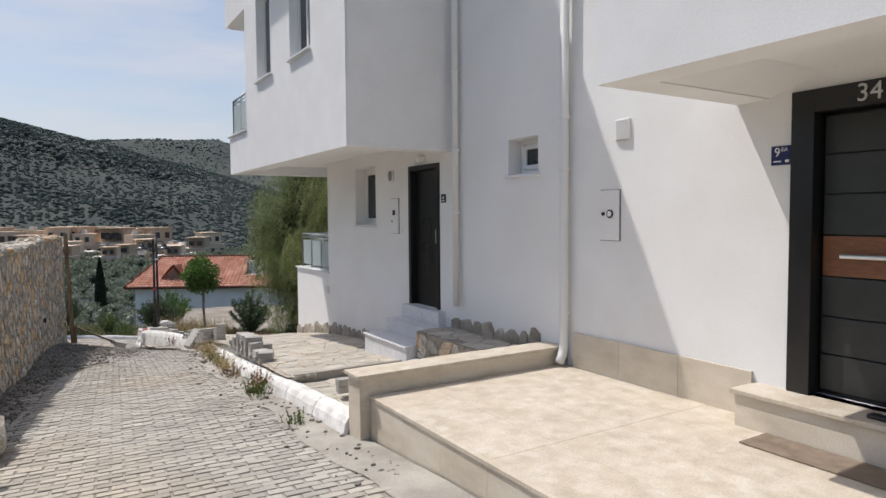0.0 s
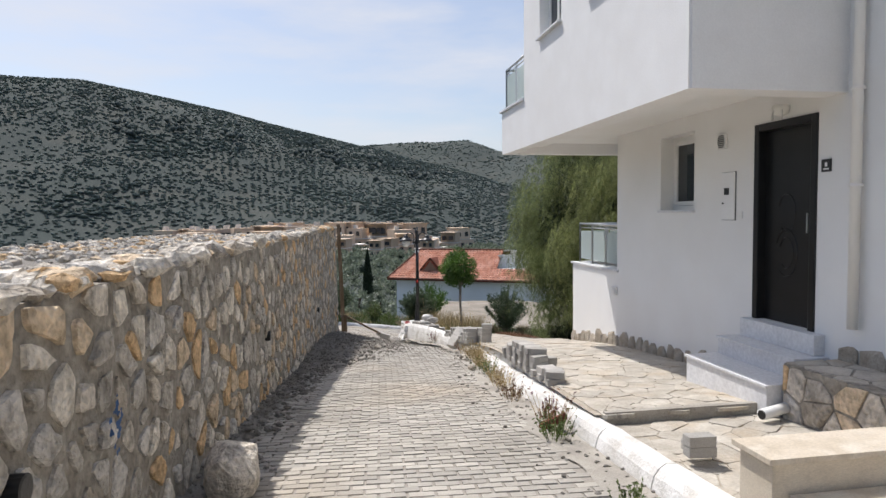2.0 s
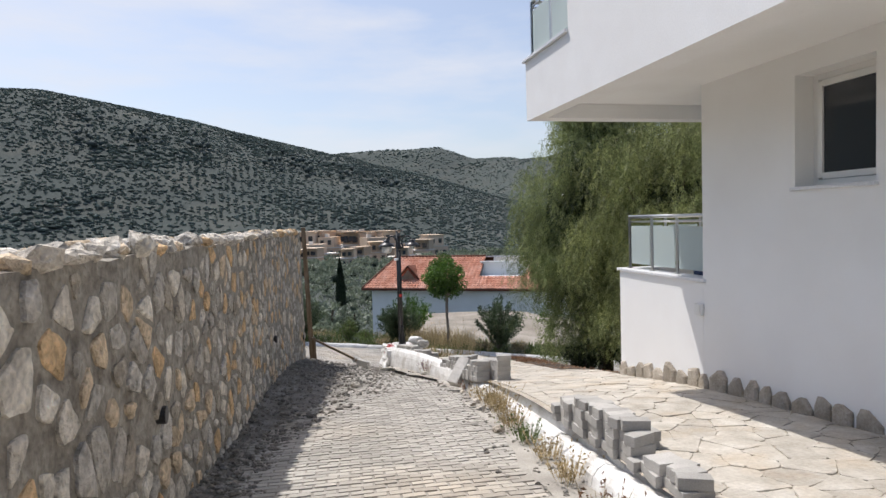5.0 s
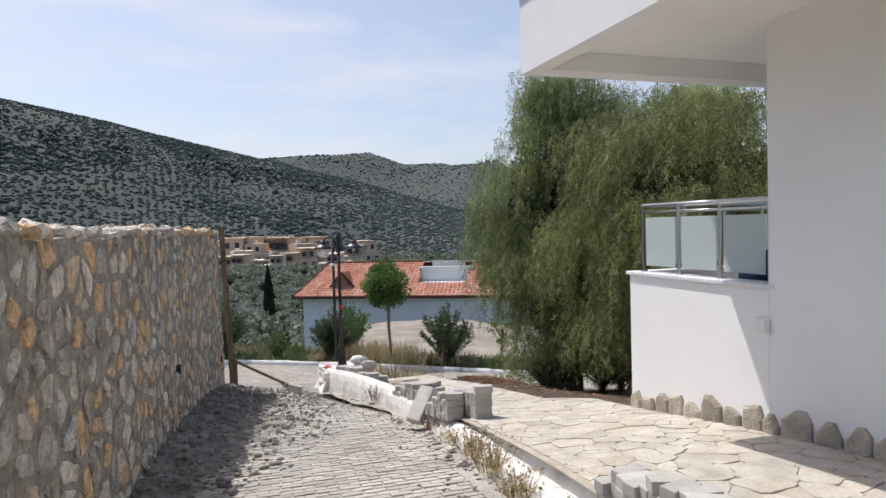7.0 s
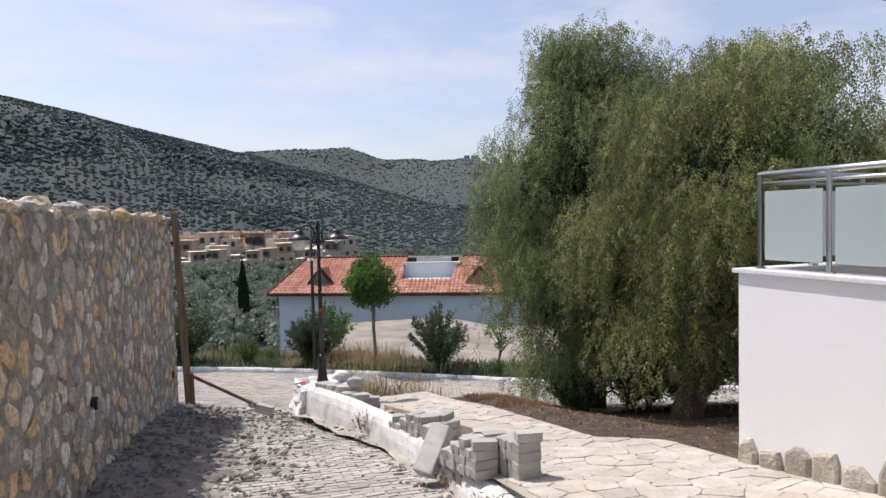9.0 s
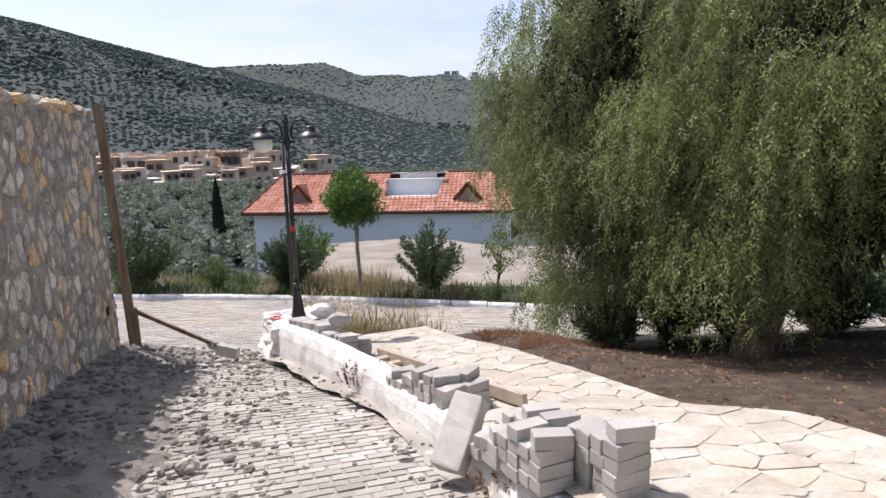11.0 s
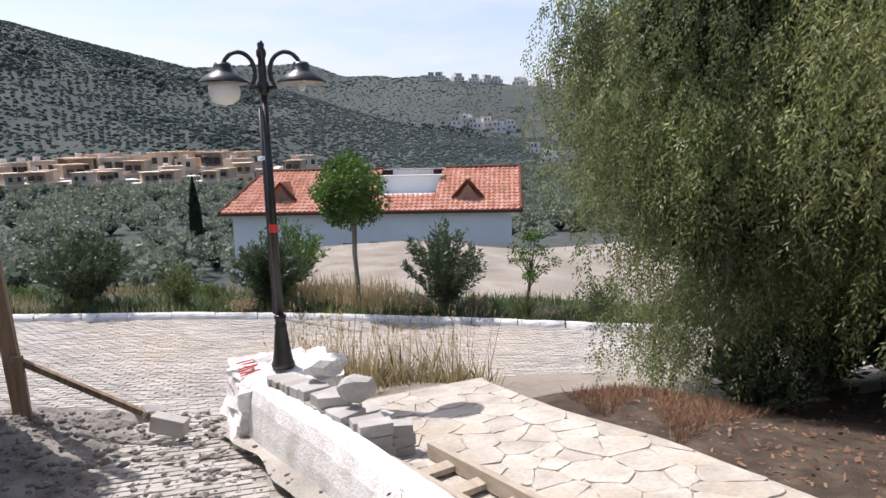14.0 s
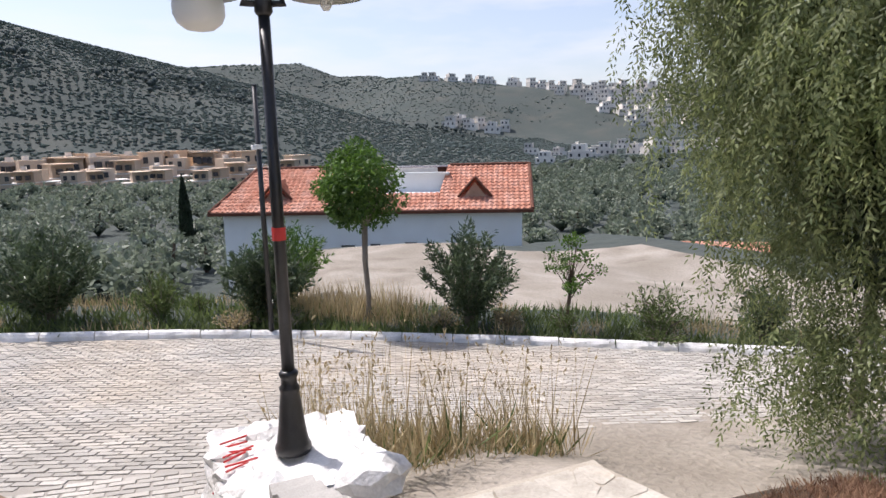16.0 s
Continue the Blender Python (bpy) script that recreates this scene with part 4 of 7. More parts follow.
# ---- street lamp on its whitewashed block ----
LX, LY, LZ = 2.92, 22.03, -1.615


def street_lamp():
    top = 1.20
    lamp = empty("street_lamp", (LX, LY, LZ), "black cast street lamp with two curved arms, one globe missing", "street lamp")
    H = top - LZ
    prof = [(0.10, 0), (0.105, 0.03), (0.09, 0.06), (0.075, 0.16), (0.06, 0.30), (0.052, 0.36), (0.056, 0.37), (0.056, 0.385), (0.045, 0.40), (0.045, 0.44), (0.054, 0.455), (0.054, 0.47), (0.04, 0.485)]
    part("base", lathe(bmesh.new(), (0, 0, 0), prof, 18), M["black"], lamp, "fluted cast base", True)
    part("pole", tube(bmesh.new(), [(0, 0, 0.48), (0, 0, H - 0.42)], [0.036, 0.03], 14), M["black"], lamp, "", True)
    part("finial", lathe(bmesh.new(), (0, 0, H - 0.44), [(0.03, 0), (0.046, 0.02), (0.046, 0.1), (0.034, 0.12), (0.03, 0.3), (0.04, 0.32), (0.04, 0.36), (0.026, 0.38), (0.03, 0.41), (0.012, 0.44)], 14), M["black"], lamp, "", True)
    for s in (-1, 1):
        pts = [(0, 0, H - 0.38)]
        for a in np.linspace(-0.9, 2.75, 13):
            pts.append((s * (0.19 - 0.13 * math.cos(a)), 0, H - 0.25 + 0.16 * math.sin(a)))
        part("arm", tube(bmesh.new(), pts, [0.018] * len(pts), 8), M["black"], lamp, "", True)
        cx, cz = s * 0.315, H - 0.26
        shade = part("shade", lathe(bmesh.new(), (cx, 0, cz), [(0.20, -0.075), (0.205, -0.08), (0.205, -0.07), (0.13, -0.01), (0.085, 0.015), (0.075, 0.06), (0.06, 0.085), (0.02, 0.09)], 22), M["black"], lamp, "wide black metal shade", True)
        part("rim", lathe(bmesh.new(), (cx, 0, cz), [(0.19, -0.084), (0.19, -0.079)], 22), M["steel"], shade)
        if s < 0:
            part("globe", lathe(bmesh.new(), (cx, 0, cz), [(0.02, -0.255), (0.07, -0.245), (0.108, -0.215), (0.126, -0.175), (0.127, -0.13), (0.115, -0.086)], 22), M["opal"], shade, "opal plastic globe", True)
        else:
            part("bulb", lathe(bmesh.new(), (cx, 0, cz), [(0.015, -0.15), (0.03, -0.13), (0.03, -0.1), (0.018, -0.085)], 12), M["opal"], shade)
    part("junction_box", box(bmesh.new(), -0.05, -0.025, -0.075, -0.03, 0.02, 0.06), M["black"], lamp)
    tape = part("tape", lathe(bmesh.new(), (0, 0, 1.22), [(0.0375, 0), (0.0375, 0.07)], 14), M["red"], lamp, "faded red tape")
    lamp.rotation_euler = (0, 0, radians(-15))
    return lamp


street_lamp()


def bare_pole():
    x, y = 4.0, 29.95
    z0 = float(terrain(x, y))
    p = empty("pole", (x, y, z0), "plain black steel pole with a small camera on it", "pole")
    H = 1.1 - z0
    part("shaft", tube(bmesh.new(), [(0, 0, -0.2), (0, 0, H)], [0.05, 0.042], 12), M["black"], p, "", True)
    part("cap", lathe(bmesh.new(), (0, 0, H), [(0.046, 0), (0.046, 0.02), (0.01, 0.03)], 12), M["black"], p)
    c = part("bracket", box(bmesh.new(), -0.06, 0.06, -0.06, 0.06, H - 1.06, H - 0.98, 0.006), M["pvc"], p, "pale clamp")
    part("camera_body", box(bmesh.new(), -0.12, -0.05, -0.16, 0.02, H - 1.07, H - 0.99, 0.01), M["white"], c)


bare_pole()


def corner_block():
    """Rough lump of whitewashed concrete at the end of the kerb."""
    bm = bmesh.new()
    r = bmesh.ops.create_cube(bm, size=1)
    bmesh.ops.subdivide_edges(bm, edges=bm.edges, cuts=13, use_grid_fill=True)
    for v in bm.verts:
        c = v.co * 2
        flat = Vector((c.x, c.y, 0))
        m_ = max(abs(c.x), abs(c.y))
        if flat.length > 0:
            k = 0.3 * m_ / flat.length + 0.7
            c.x, c.y = c.x * k, c.y * k
        c.x, c.y = c.x * (1.06 - 0.06 * c.z), c.y * (1.06 - 0.06 * c.z)
        n = noise.noise(c * 1.6) * 0.16 + noise.noise(c * 3.6) * 0.16 + noise.noise(c * 9) * 0.05
        v.co = Vector((2.93 + c.x * 0.45 * (1 + n), 22.05 + c.y * 0.47 * (1 + n), -1.95 + c.z * 0.335 + 0.04 * noise.noise(c * 2.2)))
        if v.co.z > -1.68:
            v.co.z = min(v.co.z, -1.63 + 0.05 * noise.noise(c * 3) + 0.03 * noise.noise(c * 8))
    b = tagged(part("lamp_plinth", bm, M["kerbpaint"]), "rough whitewashed concrete block under the street lamp", "concrete block")
    rnd = random.Random(4)
    for k in range(11):
        a = 0.57 * k + rnd.uniform(-0.2, 0.2)
        part("stone", rock(bmesh.new(), (2.93 + 0.37 * math.cos(a), 22.05 + 0.38 * math.sin(a), -1.64 + rnd.uniform(-0.05, 0.0)), rnd.uniform(0.09, 0.16), rnd, 0.6, 2), M["kerbpaint"], b, "broken whitewashed stone")
    y = 22.33
    for i in range(7):
        h = 0.05 + 0.05 * rnd.random()
        bm = bmesh.new()
        tube(bm, [(2.495, y, -1.69), (2.465 + 0.01 * rnd.random(), y - 0.05 + 0.1 * rnd.random(), -1.70 - h)], [0.006, 0.006], 5)
        part("red_mark", bm, M["red"], b, "stroke of red spray paint")
        y -= 0.055
    for i in range(7):
        yy = 22.28 - 0.058 * i
        bm = bmesh.new()
        tube(bm, [(2.54, yy, -1.606), (2.66 + 0.06 * rnd.random(), yy + rnd.uniform(-0.07, 0.07), -1.604)], [0.006, 0.006], 5)
        part("red_mark", bm, M["red"], b, "stroke of red spray paint")
    return b


corner_block()

# ---- timber at the end of the stone wall ----
post = tagged(part("timber_post", tube(bmesh.new(), [(0.74, 22.95, -2.35), (0.62, 22.80, 1.38)], [0.085, 0.075], 4), M["wood"]), "weathered brown plank post standing against the wall end", "timber post")
brace = tagged(part("timber_brace", tube(bmesh.new(), [(0.72, 22.84, -1.42), (1.86, 22.15, -1.95)], [0.035, 0.035], 4), M["wood"]), "thin timber propped from the post to the ground", "timber brace")
stake = tagged(part("timber_stake", tube(bmesh.new(), [(0.80, 22.75, -2.3), (0.79, 22.76, -1.40)], [0.05, 0.05], 4), M["wood"]), "short stake nailed to the plank post", "timber stake")
bm = bmesh.new()
box(bm, -0.15, 0.15, -0.06, 0.06, -0.075, 0.075, 0.012)
bmesh.ops.transform(bm, matrix=pose(1.94, 22.1, float(z_road(22.1)) + 0.085, 0, 12, -28), verts=bm.verts)
tagged(part("concrete_chunk", bm, M["block"]), "broken concrete block weighing down the timber brace", "concrete block")
bm = bmesh.new()
box(bm, -0.11, 0.11, -0.05, 0.05, -0.06, 0.06, 0.012)
bmesh.ops.transform(bm, matrix=pose(1.80, 22.28, float(z_road(22.2)) + 0.16, 30, 20, 40), verts=bm.verts)
tagged(part("concrete_chunk", bm, M["block"]), "grey block propped against the foot of the brace", "concrete block")


# ---- loose blocks, slab and timber along the kerb ----
def block_bm(l=0.2, w=0.1, h=0.08):
    return box(bmesh.new(), -l / 2, l / 2, -w / 2, w / 2, 0, h, 0.006)


BLOCK = None


def stack(name_label, y0, x0, cols, rnd, turn=0.0, group=""):
    """A stack of paving blocks beside the kerb: cols give (along, aside, how many high)."""
    global BLOCK
    z0 = max(float(z_flag(y0)), -9)
    e = empty("block_stack", (x0, y0, z0), name_label, "block stack", "stacks of paving blocks")
    e.rotation_euler = (0, 0, radians(turn))
    if BLOCK is None:
        me = bpy.data.meshes.new("paving_block")
        b = block_bm(0.21, 0.105, 0.078)
        b.to_mesh(me)
        b.free()
        me.materials.append(M["block"])
        BLOCK = me
    for along, aside, high in cols:
        base = float(z_flag(y0 + along)) - z0 - 0.01
        for k in range(high):
            o = new("paving_block", BLOCK)
            o.parent = e
            loose = k == high - 1
            o.location = (aside + rnd.uniform(-0.012, 0.012), along + rnd.uniform(-0.008, 0.008), base + 0.0795 * k)
            o.rotation_euler = (rnd.uniform(-0.02, 0.02) * (k > 0), rnd.uniform(-0.02, 0.02) * (k > 0), rnd.gauss(0, 0.05 + 0.16 * loose))
    return e


rnd = random.Random(11)
# small stack by the low wall
stack("few grey paving blocks laid by the low wall", 7.35, 3.08, [(0, 0, 2), (0.12, 0.06, 1)], rnd)
cols = []
for i in range(22):
    h = (2, 2, 2, 2, 2, 1, 1, 3, 4, 4, 4, 4, 4, 4, 4, 4, 4, 3, 3, 3, 3, 2)[i]
    cols.append((0.107 * i, 0.02 * (i % 3), h))
    if 9 < i < 19 and i % 3:
        cols.append((0.107 * i, 0.235, h - rnd.choice((1, 2, 3))))
stack("long stepped stack of grey paving blocks behind the kerb", 9.98, 2.93, cols, rnd, -2.5)
cols = []
for i in range(11):
    h = (5, 4, 4, 4, 3, 4, 3, 4, 3, 3, 2)[i]
    cols.append((0.108 * i, 0.12, h))
    if i > 2:
        cols.append((0.108 * i, -0.11, max(1, h - rnd.choice((0, 1, 1)))))
stack("high stack of grey paving blocks at the kerb", 15.55, 3.36, cols, rnd, 3)
cols = []
for i in range(10):
    cols += [(0.11 * i, 0, (3, 4, 4, 3, 4, 3, 3, 2, 3, 2)[i]), (0.11 * i, 0.215, (3, 4, 3, 3, 3, 2, 2, 1, 1, 1)[i])]
stack("tumbled stack of grey paving blocks by the kerb", 17.45, 3.34, cols, rnd, 6)
cols = []
for i in range(15):
    cols += [(0.108 * i, -0.02 * i * 0.9, (4, 4, 3, 4, 4, 5, 5, 4, 5, 5, 5, 5, 5, 5, 4)[i])]
    if i % 2:
        cols += [(0.108 * i, 0.21 - 0.02 * i * 0.9, 3)]
stack("stack of grey paving blocks along the whitewashed kerb end", 20.0, 3.14, cols, rnd, 4)

slab = bmesh.new()
box(slab, -0.11, 0.11, -0.25, 0.25, -0.075, 0.075, 0.02)
bmesh.ops.subdivide_edges(slab, edges=[e for e in slab.edges if e.calc_length() > 0.3], cuts=5)
for v in slab.verts:
    v.co += Vector((noise.noise(v.co * 9), noise.noise(v.co * 9 + Vector((5, 0, 0))), noise.noise(v.co * 9 + Vector((0, 7, 0))))) * 0.016
su = Vector((0.40, 0.30, 0.52)).normalized()
sw = Vector((-0.60, 0.80, 0)).normalized()
sn = su.cross(sw) * -1
sw = sn.cross(su) * -1
bmesh.ops.transform(slab, matrix=Matrix.Translation((3.10, 16.74, float(z_road(16.74)) + 0.26)) @ Matrix((sw, su, sn)).transposed().to_4x4(), verts=slab.verts)
tagged(part("kerb_slab", slab, M["block"]), "loose grey kerb stone leaning on the kerb", "kerb stone")

# wooden formwork ladder lying on the paving
form = empty("formwork_ladder", (3.5, 18.9, float(z_flag(18.9))), "open frame of dusty formwork planks lying on the paving", "timber frame")


def plank(name, a, b, w, h):
    A, B = Vector(a), Vector(b)
    d = B - A
    bm = box(bmesh.new(), -w / 2, w / 2, 0, d.length, 0, h, 0.004)
    m_ = Matrix.Translation(A - form.location) @ Vector((0, 1, 0)).rotation_difference(d.normalized()).to_matrix().to_4x4()
    bmesh.ops.transform(bm, matrix=m_, verts=bm.verts)
    part(name, bm, M["wood_pale"], form)


def on(x, y, up=0.0):
    return (x, y, float(z_flag(y)) + up)


plank("long_plank", on(3.40, 18.66, 0.02), on(3.17, 19.95, 0.01), 0.05, 0.10)
plank("long_plank", on(3.84, 17.2, 0.02), on(3.49, 19.95, 0.01), 0.05, 0.10)
for yy in (18.72, 18.98, 19.3, 19.62):
    plank("cross_plank", on(3.40 - 0.178 * (yy - 18.66), yy, 0.03), on(3.64 - 0.13 * (yy - 18.72), yy + 0.05, 0.03), 0.09, 0.035)

# ---- rocks and rubble ----
rr = random.Random(5)


def big_rock(x, y, z, s, label, squash=0.8, m="stone", d=2):
    return tagged(part("rock", rock(bmesh.new(), (x, y, z), s, rr, squash, d), M[m]), label, "rock", "loose rocks")


big_rock(-0.26, 7.75, float(z_road(7.75)) + 0.17, 0.27, "angular pale boulder lying at the wall foot", 0.85)
big_rock(3.15, 20.42, float(z_flag(20.42)) + 0.43, 0.13, "rounded grey rock on the block stack", 0.8, "block")
big_rock(3.08, 21.0, float(z_flag(21.0)) + 0.49, 0.15, "broken white rock on the block stack", 0.8, "kerbpaint")
big_rock(1.43, 17.7, float(z_road(17.7)) + 0.05, 0.07, "small brown stone on the lane")
big_rock(2.30, 19.3, float(z_road(19.3)) + 0.03, 0.06, "small grey stone on the lane")
big_rock(0.95, 18.6, float(z_road(18.6)) + 0.06, 0.09, "small stone in the debris by the wall")
for i in range(9):
    y = rr.uniform(12.5, 19)
    big_rock(float(x_kerb(y)) - rr.uniform(0.12, 0.35), y, float(z_road(y)) + 0.035, rr.uniform(0.03, 0.075), "loose broken stone in the gutter", 0.6)


def debris():
    """Crumbled stone and earth along the foot of the wall, thicker towards its end."""
    ys = np.arange(6, 23.3, 0.12)
    verts, faces = [], []
    for y in ys:
        w = 0.35 + 1.25 * float(ease(13, 18, y)) + 0.12 * noise.noise(Vector((y, 0, 3)))
        x0 = float(x_wall(y)) - 0.02
        for i in range(15):
            f = i / 14
            x = x0 + w * f
            h = (0.10 + 0.16 * float(ease(13, 18, y))) * (1 - f) ** 1.4 + 0.05 * noise.noise(Vector((x * 4, y * 4, 7))) + 0.025 * noise.noise(Vector((x * 13, y * 13, 7))) - 0.03 * f - 0.02
            verts.append((x, float(y), float(z_ground(x, y)) + h))
    for j in range(len(ys) - 1):
        faces += [(j * 15 + i, j * 15 + i + 1, (j + 1) * 15 + i + 1, (j + 1) * 15 + i) for i in range(14)]
    heap = tagged(mesh("earth_heap", verts, faces, M["soil"]), "grey earth and crumbled mortar heaped along the wall foot", "earth heap", kind="structure")
    bm_v, bm_f = [], []
    q = random.Random(8)
    base = bmesh.new()
    bmesh.ops.create_icosphere(base, subdivisions=1, radius=1)
    bv = [v.co.copy() for v in base.verts]
    bf = [[v.index for v in f.verts] for f in base.faces]
    base.free()

    def pebble(x, y, z, s):
        o = len(bm_v)
        off = Vector((q.uniform(0, 99), q.uniform(0, 99), 0))
        rot = Euler((q.uniform(0, 6), q.uniform(0, 6), q.uniform(0, 6))).to_matrix()
        a, b, c = s * q.uniform(0.8, 1.4), s * q.uniform(0.6, 1), s * q.uniform(0.45, 0.8)
        for v in bv:
            k = rot @ (v * (1 + 0.4 * noise.noise(v * 1.4 + off)))
            bm_v.append((x + k.x * a, y + k.y * b, z + k.z * c))
        bm_f.extend([[i + o for i in f] for f in bf])
    for i in range(3400):
        y = 6 + 17 * q.random() ** 0.55
        w = 0.45 + 1.45 * float(ease(13, 18, y))
        f = q.random() ** 1.5
        x = float(x_wall(y)) + w * f * 1.15
        pebble(x, y, float(z_ground(x, y)) + (0.10 + 0.14 * float(ease(13, 18, y))) * max(0, 1 - f) ** 1.4, q.choice((0.006, 0.009, 0.013, 0.018, 0.026, 0.038)) * q.uniform(0.7, 1.3))
    for i in range(420):
        y = q.uniform(5, 22)
        x = float(x_kerb(y)) - abs(q.gauss(0, 0.3))
        pebble(x, y, float(z_ground(x, y)) + gutter_bank(x, y) + 0.015, q.uniform(0.008, 0.026))
    tagged(mesh("rubble", bm_v, bm_f, M["soil"]), "scattered stone chips over the debris and gutter", "rubble", kind="stuff")
    bm_v.clear()
    bm_f.clear()
    for i in range(2300):
        y = q.uniform(2, 22.6)
        f = q.random() ** 1.3
        x = float(x_wall(y)) - 0.04 - 4.8 * f
        z = (wall_top(y) if f < 0.1 else 1.23 - 0.005 * y) + 0.01
        pebble(x, y, z, (0.085 if f < 0.11 else 0.06) * q.uniform(0.45, 1.5))
    tagged(mesh("rubble", bm_v, bm_f, M["stone_i"]), "pale broken stones heaped on the wall top", "rubble", kind="stuff")


debris()
board = tagged(part("timber_board", box(bmesh.new(), -3.2, -1.9, 7.6, 7.72, 1.26, 1.31, 0.004), M["wood_pale"]), "pale plank lying on the rubble fill", "plank")
bm = tube(bmesh.new(), [(2.44, 9.0, float(z_road(9.0)) + 0.01), (2.56, 8.72, float(z_road(8.8)) + 0.18)], [0.055, 0.035], 5)
tagged(part("iron_stake", bm, M["rust"]), "bent rusty iron bracket leaning by the kerb", "iron bracket")
# drain holes and a spray mark on the stone wall
for y, z in ((5.77, 0.62), (11.19, 0.17), (17.64, -0.48), (22.2, -1.27)):
    x = float(x_wall(y))
    # closed stub; its black colour stands in for the dark hole
    h = tagged(part("weep_pipe", lathe(bmesh.new(), (0, 0, 0), [(0.062, 0), (0.062, 0.075), (0.05, 0.078)], 14), M["black"]), "closed stub coloured black for the dark drain hole in the stone wall", "drain pipe", "drain pipes of the wall")
    h.matrix_world = Matrix.Translation((x - 0.045, y, z)) @ pose(0, 0, 0, 0, 90, 0)


# ---- red-roofed house below the cross road ----
def red_house():
    o, d, n = Vector((4.6, 52.4, 0)), Vector((0.87, -0.493, 0)), Vector((0.493, 0.87, 0))
    L, W, ze, zr = 16.2, 3.5, -3.3, -1.28
    h = empty("house", (11.5, 49, -8), "white house with orange tiled roof and small dormers", "house")

    def P(s, w, z):
        return o + d * s + n * w + Vector((0, 0, z))

    def prism(name, s0, s1, w0, w1, z0, z1, m, parent=None, label=""):
        bm = bmesh.new()
        vs = [bm.verts.new(P(s, w, z)) for z in (z0, z1) for w in (w0, w1) for s in (s0, s1)]
        for q in ((0, 2, 3, 1), (4, 5, 7, 6), (0, 1, 5, 4), (2, 6, 7, 3), (0, 4, 6, 2), (1, 3, 7, 5)):
            bm.faces.new([vs[i] for i in q])
        ob = part(name, bm, M[m], None, label)
        return under(ob, h) if parent is None else under2(ob, parent)

    def under2(ob, p):
        ob.parent = p
        return ob
    wall = prism("wall", 0.5, 8.9, 0.55, 9, -11, ze - 0.05, "stucco", None, "white rendered wall")
    wall2 = prism("wall", 8.9, 15.7, 0.35, 9, -11, ze - 0.05, "stucco", None, "white rendered wall of the right wing")
    for s, w0, za, zb, sw in ((6.6, 0.55, -5.5, -4.95, 0.7), (8.1, 0.55, -5.35, -4.9, 0.5), (9.9, 0.35, -5.2, -4.8, 0.6), (14.2, 0.35, -5.7, -5.2, 0.9)):
        f = prism("window", s, s + sw, w0 - 0.03, w0 + 0.02, za, zb, "fardark", None, "small dark window")
        prism("window_frame", s - 0.05, s + sw + 0.05, w0 - 0.045, w0 - 0.031, zb - 0.06, zb + 0.04, "pvc", f)
        prism("window_sill", s - 0.08, s + sw + 0.08, w0 - 0.1, w0 + 0.0, za - 0.06, za - 0.005, "pvc", f)
    prism("door", 4.9, 5.5, 0.5, 0.56, -7.2, -5.3, "manhole", None, "narrow grey door")
    rows, cw = 14, 0.27
    verts, faces = [], []

    def tiles(s_lo, s_hi, f_lo, f_hi, side=1):
        """Rows of roof tiles, each row lapping over the one below."""
        k0, k1 = round(f_lo * rows), round(f_hi * rows)
        for k in range(k0, k1):
            fa, fb = k / rows, (k + 1) / rows
            sa0, sb0 = s_lo(fa), s_lo(fb)
            nn = int((s_hi - min(sa0, sb0)) / cw)
            for i in range(nn + 1):
                a, b = s_hi - (i + 1) * cw, s_hi - i * cw
                if b <= max(sa0, sb0) - 0.05:
                    continue
                a = max(a, sa0)
                base = len(verts)
                for f, lift in ((fa, 0.085), (fb + 0.02, 0.03)):
                    wv = W * f if side > 0 else 2 * W - W * f
                    z = ze + (zr - ze) * f + lift
                    for s, up in ((a, 0.0), ((a + b) / 2, 0.06), (b, 0.0)):
                        verts.append(P(s, wv, z + up))
                verts.append(P(a, (W * fa if side > 0 else 2 * W - W * fa), ze + (zr - ze) * fa))
                verts.append(P(b, (W * fa if side > 0 else 2 * W - W * fa), ze + (zr - ze) * fa))
                faces.extend([(base, base + 1, base + 4, base + 3), (base + 1, base + 2, base + 5, base + 4), (base + 6, base + 7, base + 2, base + 1, base)])
    tiles(lambda f: 1.35 * f, 8.4, 0, 1)
    tiles(lambda f: 8.4, 11.6, 0, 0.36)
    tiles(lambda f: 11.6 + 0.45 * max(0, f - 0.36), 16.2, 0, 1)
    # underlay below the tiles, in the fascia's shade-dark colour
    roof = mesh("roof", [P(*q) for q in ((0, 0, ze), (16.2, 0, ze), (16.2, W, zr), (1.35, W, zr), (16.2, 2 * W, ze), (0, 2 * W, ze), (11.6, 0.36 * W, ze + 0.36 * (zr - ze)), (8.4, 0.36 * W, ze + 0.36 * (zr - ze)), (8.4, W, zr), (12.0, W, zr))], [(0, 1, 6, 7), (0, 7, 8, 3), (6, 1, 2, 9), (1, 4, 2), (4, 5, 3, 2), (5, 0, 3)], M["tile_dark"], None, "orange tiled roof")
    under(roof, h)
    tagged(mesh("tile", verts, faces, M["tile"], roof), "rows of weathered orange roof tiles", kind="stuff")
    for q in (((0, 0, ze), (1.35, W, zr)), ((1.35, W, zr), (8.4, W, zr)), ((12, W, zr), (16.2, W, zr)), ((16.2, 0, ze), (16.2, W, zr))):
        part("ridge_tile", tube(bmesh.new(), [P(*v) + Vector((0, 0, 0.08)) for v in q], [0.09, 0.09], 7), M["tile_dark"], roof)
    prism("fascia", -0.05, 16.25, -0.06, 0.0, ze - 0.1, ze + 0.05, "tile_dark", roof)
    rec = prism("roof_terrace", 8.4, 11.7, 0.37 * W, 1.6 * W, ze + 0.1, ze + 0.36 * (zr - ze) + 0.05, "stucco", None, "white recessed roof terrace")
